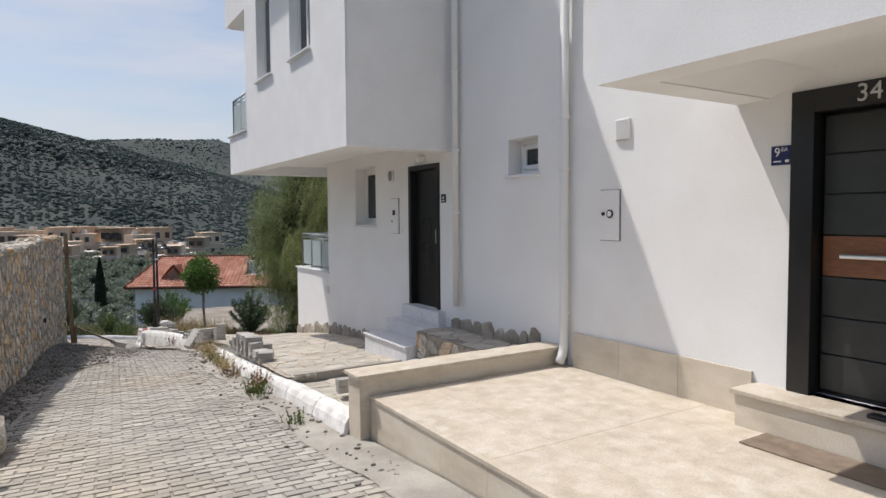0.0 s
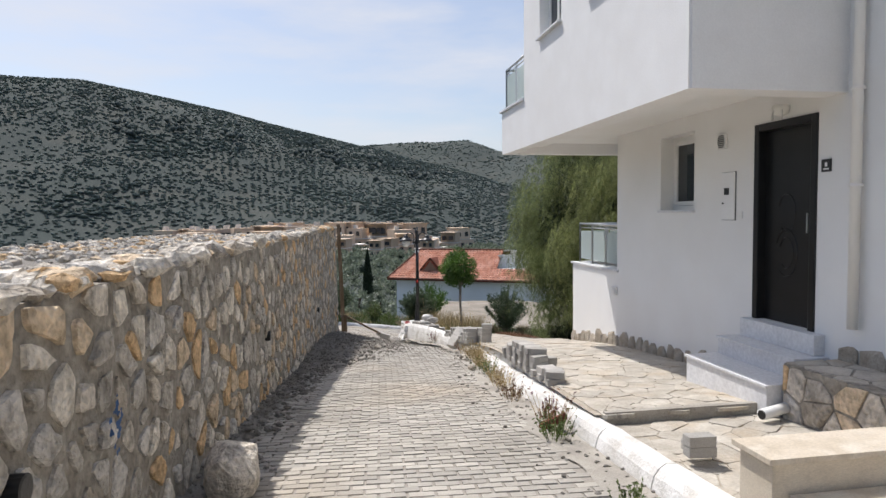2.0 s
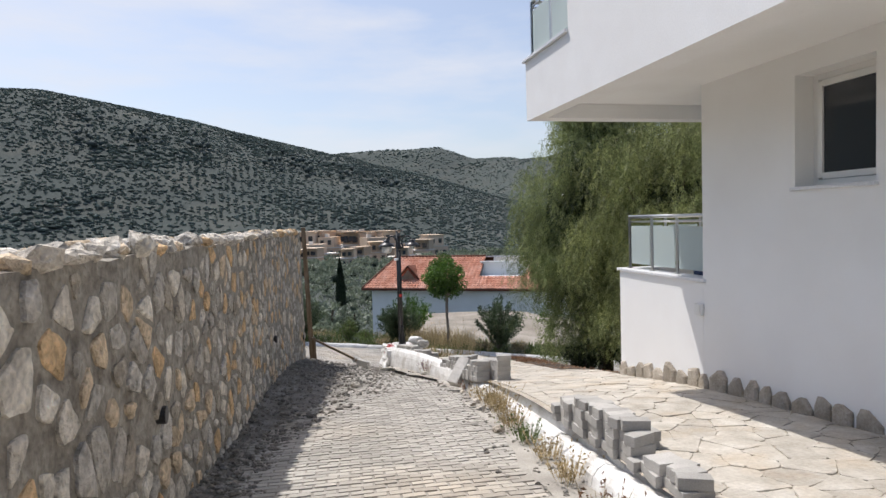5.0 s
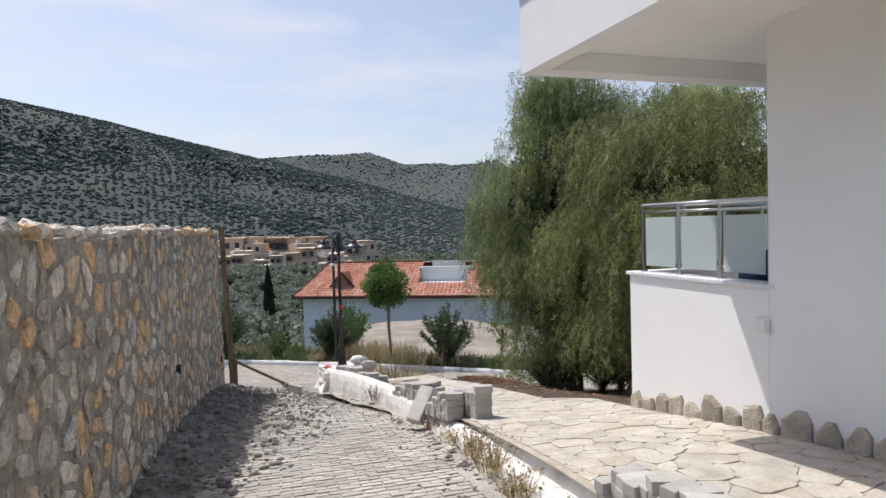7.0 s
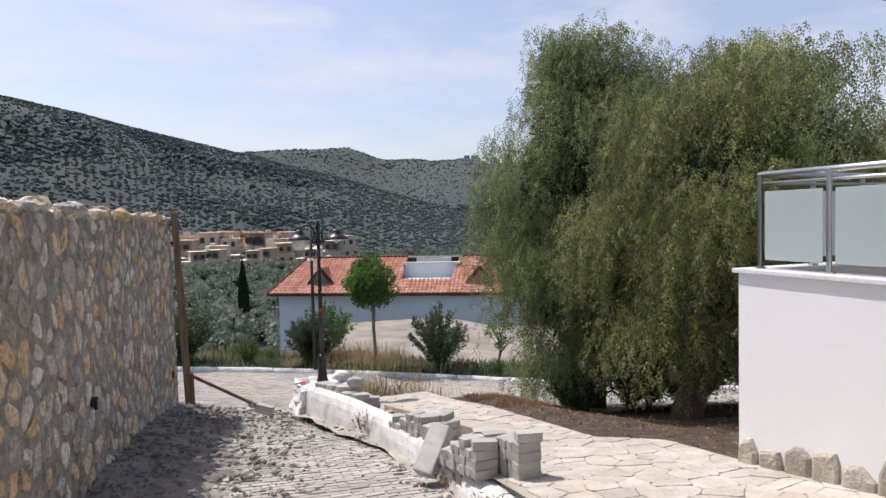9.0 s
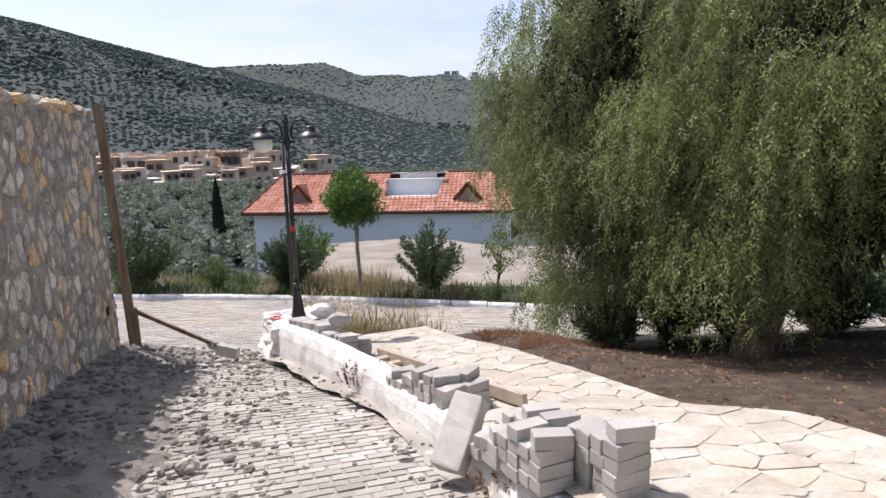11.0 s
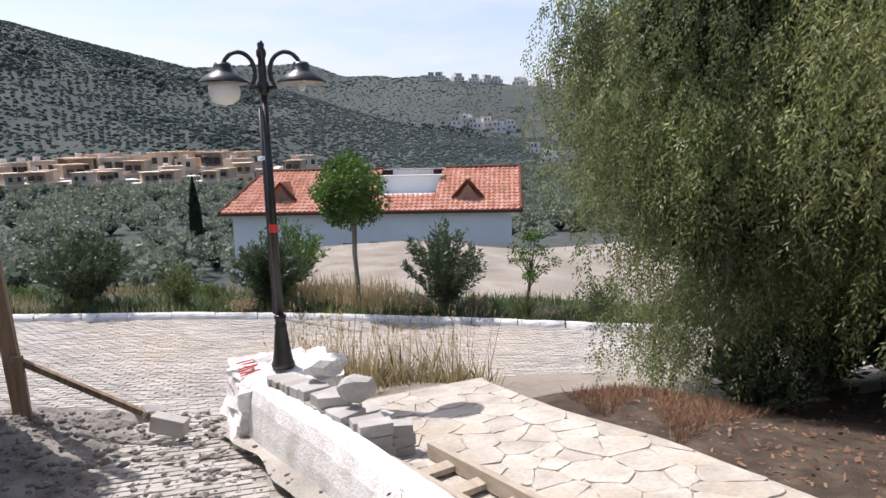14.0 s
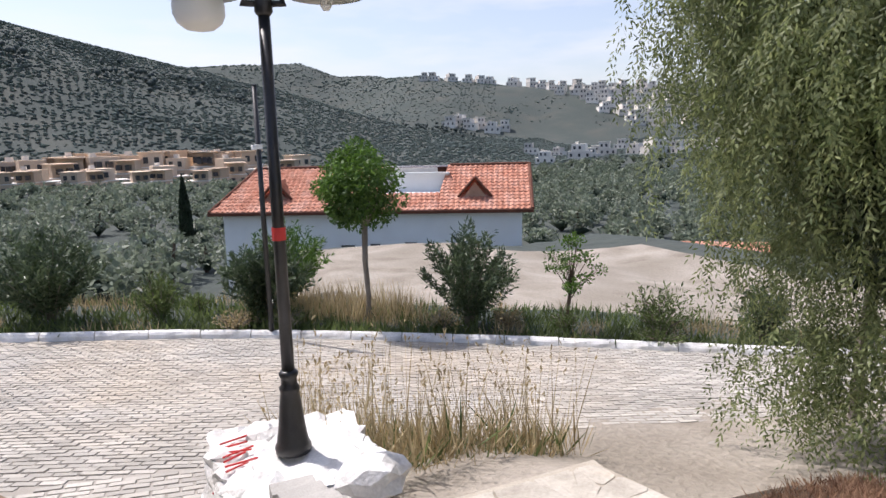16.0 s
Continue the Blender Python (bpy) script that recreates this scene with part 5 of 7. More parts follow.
    prism("parapet", 8.2, 12.0, 0.75 * W, 0.82 * W, ze + 0.5, zr - 0.35, "stucco", rec)
    prism("parapet_cap", 8.2, 12.0, 0.7 * W, 0.85 * W, zr - 0.348, zr - 0.25, "pvc", rec)
    prism("parapet", 7.5, 12.0, 1.15 * W, 1.2 * W, ze + 0.5, zr + 0.05, "stucco", rec)
    prism("solar_panel", 9.0, 11.3, 0.95 * W, 1.0 * W, zr - 0.3, zr - 0.02, "farwall_w", rec, "pale solar water heater")
    for s in (3.2, 13.4):
        bm = bmesh.new()
        f0, f1 = 0.28, 0.72
        a, b, c = P(s - 0.85, W * f0 - 0.1, ze + (zr - ze) * f0 + 0.05), P(s + 0.85, W * f0 - 0.1, ze + (zr - ze) * f0 + 0.05), P(s, W * f0 - 0.1, ze + (zr - ze) * f1 + 0.12)
        e = P(s, W * f1 + 0.25, ze + (zr - ze) * f1 + 0.12)
        vs = [bm.verts.new(v) for v in (a, b, c, e)]
        for q in ((0, 2, 3), (1, 3, 2)):
            bm.faces.new([vs[i] for i in q])
        bmesh.ops.solidify(bm, geom=bm.faces[:], thickness=0.1)
        do = part("dormer", bm, M["tile"], roof, "small tiled gable dormer")
        bm = bmesh.new()
        off = n * 0.06
        vs = [bm.verts.new(v) for v in (a + off + d * 0.3, b + off - d * 0.3, c + off - Vector((0, 0, 0.22)))]
        bm.faces.new(vs)
        bmesh.ops.solidify(bm, geom=bm.faces[:], thickness=0.03)
        part("gable", bm, M["farwall"], do)
        for u, v in ((a, c), (b, c)):
            part("barge_tile", tube(bmesh.new(), [u, v], [0.07, 0.07], 6), M["tile_dark"], do)


red_house()


def low_roof():
    """Second red roof further down the slope."""
    h = empty("house", (30, 45, -10), "low house with faded red roof and pale parapet", "house")
    bm = box(bmesh.new(), -4, 4, -2.6, 2.6, 0, 2.4)
    part("wall", bm, M["stucco"], h)
    bm = bmesh.new()
    vs = [bm.verts.new(v) for v in ((-4.4, -3, 2.4), (4.4, -3, 2.4), (4.4, 3, 2.4), (-4.4, 3, 2.4), (-2.8, 0.4, 3.6), (4.2, 0.4, 3.6))]
    for f in ((0, 1, 5, 4), (1, 2, 5), (2, 3, 4, 5), (3, 0, 4), (0, 3, 2, 1)):
        bm.faces.new([vs[i] for i in f])
    r = part("roof", bm, M["tile"], h, "faded red tiled roof")
    for x0 in (-0.6, 2.4):
        p = part("roof_hatch", box(bmesh.new(), x0, x0 + 2.4, -2.2, -0.6, 2.62, 3.0, 0.04), M["stucco"], r, "pale roof parapet")
        part("hatch_floor", box(bmesh.new(), x0 + 0.15, x0 + 2.25, -2.05, -0.75, 3.002, 3.03), M["farwall"], p)
    h.location = (29.5, 45.0, -9.5)
    h.rotation_euler = (0, 0, radians(-38))


low_roof()


# ---- far settlements ----
def far_house(variant, wallm, group, label):
    q = random.Random(variant)
    h = empty("house", (0, 0, -300), label, "house", group)
    w, dp, z1 = q.uniform(7, 10), q.uniform(6, 8), q.uniform(3.0, 3.6)
    part("wall", box(bmesh.new(), -w / 2, w / 2, -dp / 2, dp / 2, -6, z1), M[wallm], h)
    x0 = -w / 2 + q.choice((0, 1.5, 2.5))
    part("upper_wall", box(bmesh.new(), x0, x0 + w * 0.62, -dp / 2 + q.choice((0.02, 1.6)), dp / 2, z1, z1 + 3.0), M[wallm], h)
    part("parapet", box(bmesh.new(), -w / 2 - 0.1, w / 2 + 0.1, -dp / 2 - 0.1, dp / 2 + 0.1, z1 - 0.15, z1 + 0.05), M["farwall_w"], h)
    for k in range(3):
        x = -w / 2 + 0.9 + k * (w - 2.6) / 2
        part("window", box(bmesh.new(), x, x + 1.0, -dp / 2 - 0.05, -dp / 2 + 0.05, 1.0, 2.3), M["fardark"], h)
    for k in range(2):
        x = x0 + 0.8 + 2.2 * k
        part("window", box(bmesh.new(), x, x + 1.0, -dp / 2 - 0.04, -dp / 2 + 1.9, z1 + 0.8, z1 + 2.1), M["fardark"], h)
    if variant % 2:
        part("roof", box(bmesh.new(), x0 - 0.3, x0 + w * 0.62 + 0.3, -dp / 2 - 0.3, dp / 2 + 0.3, z1 + 3.0, z1 + 3.25), M[wallm], h)
    else:
        part("water_tank", box(bmesh.new(), x0 + 1, x0 + 2.2, 0, 1, z1 + 3.0, z1 + 3.9), M["farwall_w"], h)
    return h


def settle(kinds, spots, seed):
    q = random.Random(seed)
    first = True
    for az, r, s in spots:
        a = radians(az)
        x, y = CX + r * math.sin(a), CY + r * math.cos(a)
        z = float(terrain(x, y))
        m = pose(x, y, z, 0, 0, -az + q.uniform(-30, 30))
        o = copy_thing(q.choice(kinds), m)
        o.scale = (s, s, s)


q = random.Random(3)
village_kinds = [far_house(i, "farwall", "houses of the village", "flat-roofed ochre village house among olive trees") for i in range(1, 5)]
settle(village_kinds, [(-15 + 1.15 * i + q.uniform(-0.3, 0.3), (222, 240, 262, 285)[i % 4] + q.uniform(-8, 8), (1.0, 1.1, 1.35, 1.6)[i % 4]) for i in range(24)] + [(-14 + 1.0 * i + q.uniform(-0.4, 0.4), 300 + q.uniform(-6, 12), 1.9) for i in range(23)], 4)
white_kinds = [far_house(i, "farwall_w", "houses on the hillside", "pale flat-roofed house stepped up the hillside") for i in range(6, 10)]
spots = []
for row in range(9):
    r = 840 + row * 34
    for c in range(9 + row // 2):
        az = 45.5 - c * 1.5 + q.uniform(-0.35, 0.35) - (0.5 if row % 2 else 0)
        if az > 40.5 - row * 1.25:
            spots.append((az, r + q.uniform(-8, 8), q.uniform(1.7, 2.3)))
settle(white_kinds, spots, 6)
settle(white_kinds, [(32.5 + 1.05 * i + q.uniform(-0.5, 0.5), q.choice((330, 360, 400, 440, 520)) + q.uniform(-14, 14), q.uniform(1.0, 1.4)) for i in range(18)], 7)
settle(white_kinds, [(24.9 + 0.95 * i, 800 + 14 * (i % 2), 2.0) for i in range(6)], 8)
settle(white_kinds, [(22.6 + 1.25 * i + q.uniform(-0.3, 0.3), 1128, 2.0) for i in range(6)], 9)
for k in village_kinds + white_kinds:
    for o in list(k.children_recursive) + [k]:
        bpy.data.objects.remove(o)


# ---- clouds: a thin high sheet far off ----
def clouds():
    m = bpy.data.materials.new("thin_cloud")
    m.use_nodes = True
    n, k = m.node_tree.nodes, m.node_tree.links
    g = n.new("ShaderNodeNewGeometry")
    mp = n.new("ShaderNodeMapping")
    mp.inputs["Scale"].default_value = (0.0006, 0.0006, 0.0026)
    mp.inputs["Location"].default_value = (0.35, 0.1, 0.2)
    k.new(g.outputs["Position"], mp.inputs["Vector"])
    no = n.new("ShaderNodeTexNoise")
    no.inputs["Scale"].default_value = 1.5
    no.inputs["Detail"].default_value = 7
    no.inputs["Roughness"].default_value = 0.55
    k.new(mp.outputs[0], no.inputs["Vector"])
    r = n.new("ShaderNodeMapRange")
    r.inputs["From Min"].default_value, r.inputs["From Max"].default_value = 0.40, 0.72
    r.inputs["To Min"].default_value, r.inputs["To Max"].default_value = 0.22, 0.80
    k.new(no.outputs[0], r.inputs[0])
    em = n.new("ShaderNodeEmission")
    em.inputs[0].default_value = (0.93, 0.95, 1.0, 1)
    em.inputs[1].default_value = 0.82
    tr = n.new("ShaderNodeBsdfTransparent")
    mx = n.new("ShaderNodeMixShader")
    k.new(r.outputs[0], mx.inputs[0])
    k.new(tr.outputs[0], mx.inputs[1])
    k.new(em.outputs[0], mx.inputs[2])
    k.new(mx.outputs[0], n["Material Output"].inputs[0])
    verts, faces = [], []
    na, ne = 60, 20
    for i in range(na + 1):
        a = radians(-60 + 140 * i / na)
        for j in range(ne + 1):
            e = radians(1.0 + 40 * j / ne)
            verts.append((4300 * math.cos(e) * math.sin(a), 4300 * math.cos(e) * math.cos(a), 4300 * math.sin(e)))
    w = ne + 1
    for i in range(na):
        faces += [(i * w + j, (i + 1) * w + j, (i + 1) * w + j + 1, i * w + j + 1) for j in range(ne)]
    tagged(mesh("backdrop", verts, faces, m, smooth=True), "hazy blue sky with thin streaky white clouds", "sky", kind="structure")


clouds()


# ---- vegetation ----
def blobs(name, pts, sizes, material, rng, label, category, flat=0.8):
    """Tree crowns far off: a jagged eight-sided clump for each, in one mesh."""
    iv = np.array([(1, 0, 0.1), (0, 1, 0.1), (-1, 0, 0.1), (0, -1, 0.1), (0, 0, 1), (0, 0, -0.9)])
    fi = np.array([(0, 1, 4), (1, 2, 4), (2, 3, 4), (3, 0, 4), (1, 0, 5), (2, 1, 5), (3, 2, 5), (0, 3, 5)])
    n = len(pts)
    v = iv[None] * (1 + rng.uniform(-0.35, 0.3, (n, 6, 1)))
    a = rng.uniform(0, 6.28, n)
    c, s = np.cos(a)[:, None], np.sin(a)[:, None]
    x = v[..., 0] * c - v[..., 1] * s
    y = v[..., 0] * s + v[..., 1] * c
    sz = np.asarray(sizes)[:, None]
    v = np.stack([x * sz + pts[:, None, 0], y * sz + pts[:, None, 1], v[..., 2] * sz * flat + pts[:, None, 2] + sz * flat * 0.55], -1)
    f = fi[None] + 6 * np.arange(n)[:, None, None]
    me = bpy.data.meshes.new(name)
    me.vertices.add(6 * n)
    me.vertices.foreach_set("co", v.reshape(-1))
    me.loops.add(24 * n)
    me.loops.foreach_set("vertex_index", f.reshape(-1).astype(np.int32))
    me.polygons.add(8 * n)
    me.polygons.foreach_set("loop_start", np.arange(0, 24 * n, 3, dtype=np.int32))
    me.polygons.foreach_set("use_smooth", [True] * (8 * n))
    me.update(calc_edges=True)
    me.materials.append(material)
    return tagged(new(name, me), label, category, kind="stuff")


def hill_cover():
    rng = np.random.default_rng(5)
    n = 40000
    az = rng.uniform(-34, 50, n)
    r = np.sqrt(330 ** 2 + (760 ** 2 - 330 ** 2) * rng.random(n))
    # orchard rows that run up the lower slope
    orchard = (r > 380) & (r < 530) & (az > -12) & (az < 9) & (rng.random(n) < 0.5)
    az = np.where(orchard, np.round(az / 0.6) * 0.6 + rng.normal(0, 0.06, n), az)
    m = 13000
    az2, r2 = rng.uniform(-2, 52, m), 730 + 960 * rng.random(m)
    az, r = np.concatenate([az, az2]), np.concatenate([r, r2])
    x, y = CX + r * np.sin(np.radians(az)), CY + r * np.cos(np.radians(az))
    clump = np.array([noise.noise(Vector((a * 0.012, b * 0.012, 0))) for a, b in zip(x, y)])
    village = ((az > 31) & (r > 780) & (rng.random(len(az)) < 0.75)) | ((az > 29) & (az < 40) & (r > 700) & (clump < 0))
    keep = ((clump > -0.4) | (rng.random(len(az)) < 0.5)) & ~village
    x, y, r = x[keep], y[keep], r[keep]
    z = terrain(x, y)
    size = rng.uniform(0.8, 1.8, len(x)) * (1 + 0.8 * ease(700, 1500, r)) * (1 + 0.5 * (clump[keep] > 0.32))
    # crowns wear the haze-lifted leaf colour
    blobs("hill_trees", np.stack([x, y, z], -1), size, M["scrub"], rng, "olive and scrub trees covering the hills, coloured grey-green with haze", "woodland", 0.42)
    # tall dark pines along the middle of the hill
    n = 170
    az = np.concatenate([rng.normal(c, 0.8, 17) for c in (-17, -13, -8.5, -2, 0.5, 3.5, 7.5, 22.5, 25, 26.5)])
    r = rng.normal(560, 20, n)
    r = np.where(az > 18, rng.normal(760, 30, n), r)
    x, y = CX + r * np.sin(np.radians(az)), CY + r * np.cos(np.radians(az))
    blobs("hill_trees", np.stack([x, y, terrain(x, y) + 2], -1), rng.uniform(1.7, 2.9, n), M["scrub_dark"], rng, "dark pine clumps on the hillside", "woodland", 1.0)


hill_cover()


def olives():
    """The olive grove in the valley: rounded crowns of many leaf sprays on short trunks."""
    rng = np.random.default_rng(9)
    spots = []
    for i in range(9000):
        az = rng.uniform(-30, 58)
        r = 38 + 290 * rng.random() ** 0.75
        x, y = CX + r * math.sin(radians(az)), CY + r * math.cos(radians(az))
        if 2 < x < 24 and y < 63 and y > 30:
            continue
        if az > 8 and az < 36 and r < 60:
            continue
        if 24 < x < 36 and 38 < y < 52:
            continue
        if r > 212 and -16 < az < 12 and rng.random() < 0.8:
            continue
        gap = 3.7 + 0.006 * r
        if all((x - a) ** 2 + (y - b) ** 2 > gap * gap for a, b, _ in spots):
            spots.append((x, y, r))
        if len(spots) >= 1100:
            break
    C, A, B, tv = [], [], [], bmesh.new()
    for x, y, r in spots:
        z = float(terrain(x, y))
        s = rng.uniform(1.5, 2.5)
        lobes = 7
        per = 72 if r < 110 else 34 if r < 200 else 20
        ls = 0.18 if r < 110 else 0.28 if r < 200 else 0.42
        for k in range(lobes):
            c = np.array([x, y, z + 1.0 * s]) + rng.normal(0, 0.36, 3) * s * np.array([1.2, 1.2, 0.55])
            dirs = unit(per, rng)
            C.append(c + dirs * (0.66 * s * rng.uniform(0.72, 1.0, (per, 1))) * np.array([1, 1, 0.8]))
            a = unit(per, rng) * 0.6 + dirs * 0.7
            a /= np.linalg.norm(a, axis=1)[:, None]
            A.append(a * ls * rng.uniform(0.7, 1.4, (per, 1)) * s * 0.6)
            b = np.cross(a, unit(per, rng))
            B.append(b * ls * 0.75 * s * 0.6)
        if r < 130:
            tube(tv, [(x, y, z - 0.3), (x + rng.normal(0, 0.15), y, z + 0.6 * s), (x + rng.normal(0, 0.3), y, z + 1.3 * s)], [0.2, 0.15, 0.1], 6)
    # cores added in near-black green so the crowns look shaded within
    at = np.array([(x, y, float(terrain(x, y)) + 0.35) for x, y, r in spots])
    blobs("olive_crowns", at, rng.uniform(1.2, 1.9, len(at)), M["cypress"], rng, "dark cores added inside the olive crowns as shade", "olive trees", 0.75)
    g = quads("olive_grove", np.concatenate(C), np.concatenate(A), np.concatenate(B), M["olive"])
    tagged(g, "grove of silvery grey-green olive trees in the valley", "olive trees", kind="stuff")
    tagged(part("olive_trunks", tv, M["bark"]), "short dark trunks of the olive grove", "olive trees", kind="stuff")


olives()


def leafball(c, rad, n, half, width, rng, shell=0.55, up=0.0):
    """Leaves spread through the outer part of an ellipsoid."""
    d = unit(n, rng)
    k = shell + (1 - shell) * rng.random((n, 1)) ** 0.6
    p = np.asarray(c) + d * k * np.asarray(rad)
    a = unit(n, rng) * 0.8 + d * 0.6 + np.array([0, 0, up])
    a /= np.linalg.norm(a, axis=1)[:, None]
    b = np.cross(a, unit(n, rng))
    return p, a * half * rng.uniform(0.7, 1.25, (n, 1)), b * width


def cypress():
    x, y = 2.2 + 60 * math.sin(radians(2.1)), 18.6 + 60 * math.cos(radians(2.1))
    z = -9.6
    rng = np.random.default_rng(2)
    t = empty("cypress_tree", (x, y, z), "slim dark cypress standing in the olive grove", "cypress")
    part("trunk", tube(bmesh.new(), [(0, 0, -0.5), (0, 0, 3), (0, 0, 6.6)], [0.16, 0.1, 0.02], 8), M["bark"], t)
    n = 5200
    h = rng.random(n) ** 0.85
    rad = 0.62 * np.sin(np.pi * np.clip(0.14 + 0.86 * h, 0, 1)) ** 0.8 * (1 - 0.35 * h)
    a = rng.uniform(0, 6.28, n)
    k = rng.uniform(0.55, 1.08, n)
    p = np.stack([rad * k * np.cos(a), rad * k * np.sin(a), 0.3 + 6.9 * h], -1)
    al = np.stack([0.25 * np.cos(a), 0.25 * np.sin(a), np.ones(n)], -1) * 0.16
    quads("crown", p, al, np.cross(al, unit(n, rng)) * 0.45, M["cypress"], t)


cypress()


def pepper_tree(trunk, centre, rad, seed, label, girth, lobes, low, hang, under_, leaf_m):
    """A pepper tree: forked trunk, arching limbs, and boughs that end in tufts of drooping feathered leaves."""
    rng = np.random.default_rng(seed)
    rn = random.Random(seed)
    z0 = float(z_ground(*trunk)) - 0.1
    t = empty("pepper_tree", (trunk[0], trunk[1], z0), label, "pepper tree", "pepper trees")
    C = np.array(centre) - np.array([trunk[0], trunk[1], z0])
    rad = np.array(rad)
    fork = Vector((C[0] * 0.3, C[1] * 0.3, 1.5))
    part("trunk", tube(bmesh.new(), [(0, 0, -0.3), (0.03, 0.02, 0.2), fork * 0.5 + Vector((0.05, -0.04, 0.1)), fork], [girth * 1.35, girth, girth * 0.9, girth * 0.75], 10), M["bark"], t, "", True)
    # tufts: on the shell of the crown, a few deeper in
    d = unit(lobes, rng)
    d[:, 2] = np.where(d[:, 2] < under_, -d[:, 2], d[:, 2])
    reach = np.where(rng.random(lobes) < 0.75, rng.uniform(0.82, 1.08, lobes), rng.uniform(0.45, 0.8, lobes))
    tuft = C + d * reach[:, None] * rad
    size = rng.uniform(0.32, 0.78, lobes)
    for i in range(0, lobes, 5):
        e = Vector(tuft[i])
        mid = fork.lerp(e, 0.5) + Vector((rn.uniform(-0.3, 0.3), rn.uniform(-0.3, 0.3), 0.5))
        pts = [fork + (mid - fork) * s * (2 - s) * 0.5 + (e - fork) * (s * s * 0.5 + s * (1 - s) * 0.25) for s in np.linspace(0, 1, 8)]
        part("limb", tube(bmesh.new(), pts, list(np.linspace(girth * 0.34, 0.012, 8)), 6), M["bark"], t, "", True)
    P, A, B = [], [], []
    for c, u, s in zip(tuft, d, size):
        n = int(58 * (s / 0.55) ** 1.6)
        start = c + unit(n, rng) * s * rng.random((n, 1)) ** 0.45 * np.array([1, 1, 0.6])
        out = (start - c) / s * 0.8 + u * 0.7
        side = np.abs(u[2]) < 0.45
        ln = rng.uniform(0.3, 0.95, n) * (1 + hang * side * rng.random(n))
        ln = np.minimum(ln, np.maximum(0.2, start[:, 2] + z0 - low - rng.uniform(0, 0.5, n)))
        for k in range(n):
            m = max(5, int(ln[k] / 0.052))
            f = np.linspace(0.08, 1, m)[:, None]
            twig = start[k] + out[k] * 0.3 * (1 - np.exp(-2.2 * f)) + np.array([0, 0, 1.0]) * (0.10 * np.sin(np.pi * np.minimum(1, f * 1.5)) - ln[k] * f ** 1.25)
            a = rng.uniform(0, 6.28, m)
            leaf = np.stack([np.cos(a), np.sin(a), rng.uniform(-2.8, -0.8, m)], -1)
            leaf /= np.linalg.norm(leaf, axis=1)[:, None]
            L = rng.uniform(0.11, 0.19, (m, 1))
            across = np.cross(leaf, unit(m, rng))
            across /= np.linalg.norm(across, axis=1)[:, None] + 1e-6
            for g, sgn in ((0.3, 1), (0.55, -1), (0.78, 1), (1.0, -1)):
                b = leaf * 0.75 + across * sgn * (0.62 if g < 1 else 0.1)
                h = 0.030 if g < 1 else 0.036
                P.append(twig + leaf * L * g + b * h)
                A.append(b * h)
                B.append(np.cross(b, np.cross(leaf, across)) * 0.0095)
    quads("foliage", np.concatenate(P), np.concatenate(A), np.concatenate(B), M[leaf_m], t, "drooping tufts of fine feathered olive-green leaves")
    # filler leaves whose dark colour paints the shade between the tufts
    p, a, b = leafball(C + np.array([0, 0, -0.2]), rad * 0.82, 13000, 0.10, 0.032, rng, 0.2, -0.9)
    quads("inner_foliage", p, a, b, M["pepper_shade"], t, "inner leaves coloured near black for crown shade")
    return t


pepper_tree((8.1, 21.4), (7.9, 21.4, 1.35), (1.65, 1.3, 3.2), 4, "large drooping pepper tree with slim forked trunks", 0.15, 100, -2.35, 1.2, -0.92, "pepper")
# this tree takes the leaf colour brightened for sun
pepper_tree((7.9, 18.75), (9.5, 18.9, 1.2), (2.7, 2.0, 2.6), 7, "large drooping pepper tree with a thick trunk", 0.24, 112, -1.7, 1.2, -0.7, "pepper_sun")
for x, y, dx in ((7.7, 21.35, -0.3), (7.95, 21.5, 0.25), (8.6, 22.4, 0.3), (7.35, 21.0, -0.2)):
    z = float(z_ground(x, y)) - 0.1
    tagged(part("tree_stem", tube(bmesh.new(), [(x, y, z), (x + dx * 0.3, y + 0.05, z + 1.0), (x + dx, y, z + 2.6)], [0.07, 0.055, 0.03], 7), M["bark_pale"]), "slim pale stem of a self-sown pepper tree", "tree stem")


def oleander(x, y, w, h, seed, label, n=3000, m="oleander", leaf=0.062, base=None, category="shrub"):
    """A bushy shrub: many stems fanning from the foot, narrow leaves all along them."""
    rng = np.random.default_rng(seed)
    z = float(terrain(x, y)) if base is None else base
    t = empty("shrub", (x, y, z), label, category)
    bm = bmesh.new()
    P, A, B = [], [], []
    stems = 84
    for i in range(stems):
        a = rng.uniform(0, 6.28)
        k = rng.random() ** 0.5
        tip = np.array([w / 2 * k * math.cos(a), w / 2 * k * math.sin(a), h * (1.0 - 0.42 * k * k) * rng.uniform(0.72, 1.05)])
        mid = tip * np.array([0.38, 0.38, 0.55])
        u = np.linspace(0, 1, 6)[:, None]
        path = (2 * u * (1 - u)) * mid + u * u * tip
        if i < 24:
            tube(bm, [tuple(v) for v in path], [0.014, 0.012, 0.01, 0.008, 0.006, 0.004], 4)
        c = 2 * n // stems
        v = rng.uniform(0.12, 1.02, (c, 1)) ** 0.7
        p = (2 * v * (1 - v)) * mid + v * v * tip + rng.normal(0, 0.03, (c, 3))
        tang = tip - mid * 0.5
        tang = tang / np.linalg.norm(tang)
        al = tang * 0.75 + unit(c, rng) * 0.75
        al /= np.linalg.norm(al, axis=1)[:, None]
        half = leaf * rng.uniform(0.7, 1.25, (c, 1))
        P.append(p + al * half)
        A.append(al * half)
        B.append(np.cross(al, unit(c, rng)) * leaf * 0.33)
    part("woody_base", bm, M["bark_pale"], t)
    quads("foliage", np.concatenate(P), np.concatenate(A), np.concatenate(B), M[m], t, "")
    return t


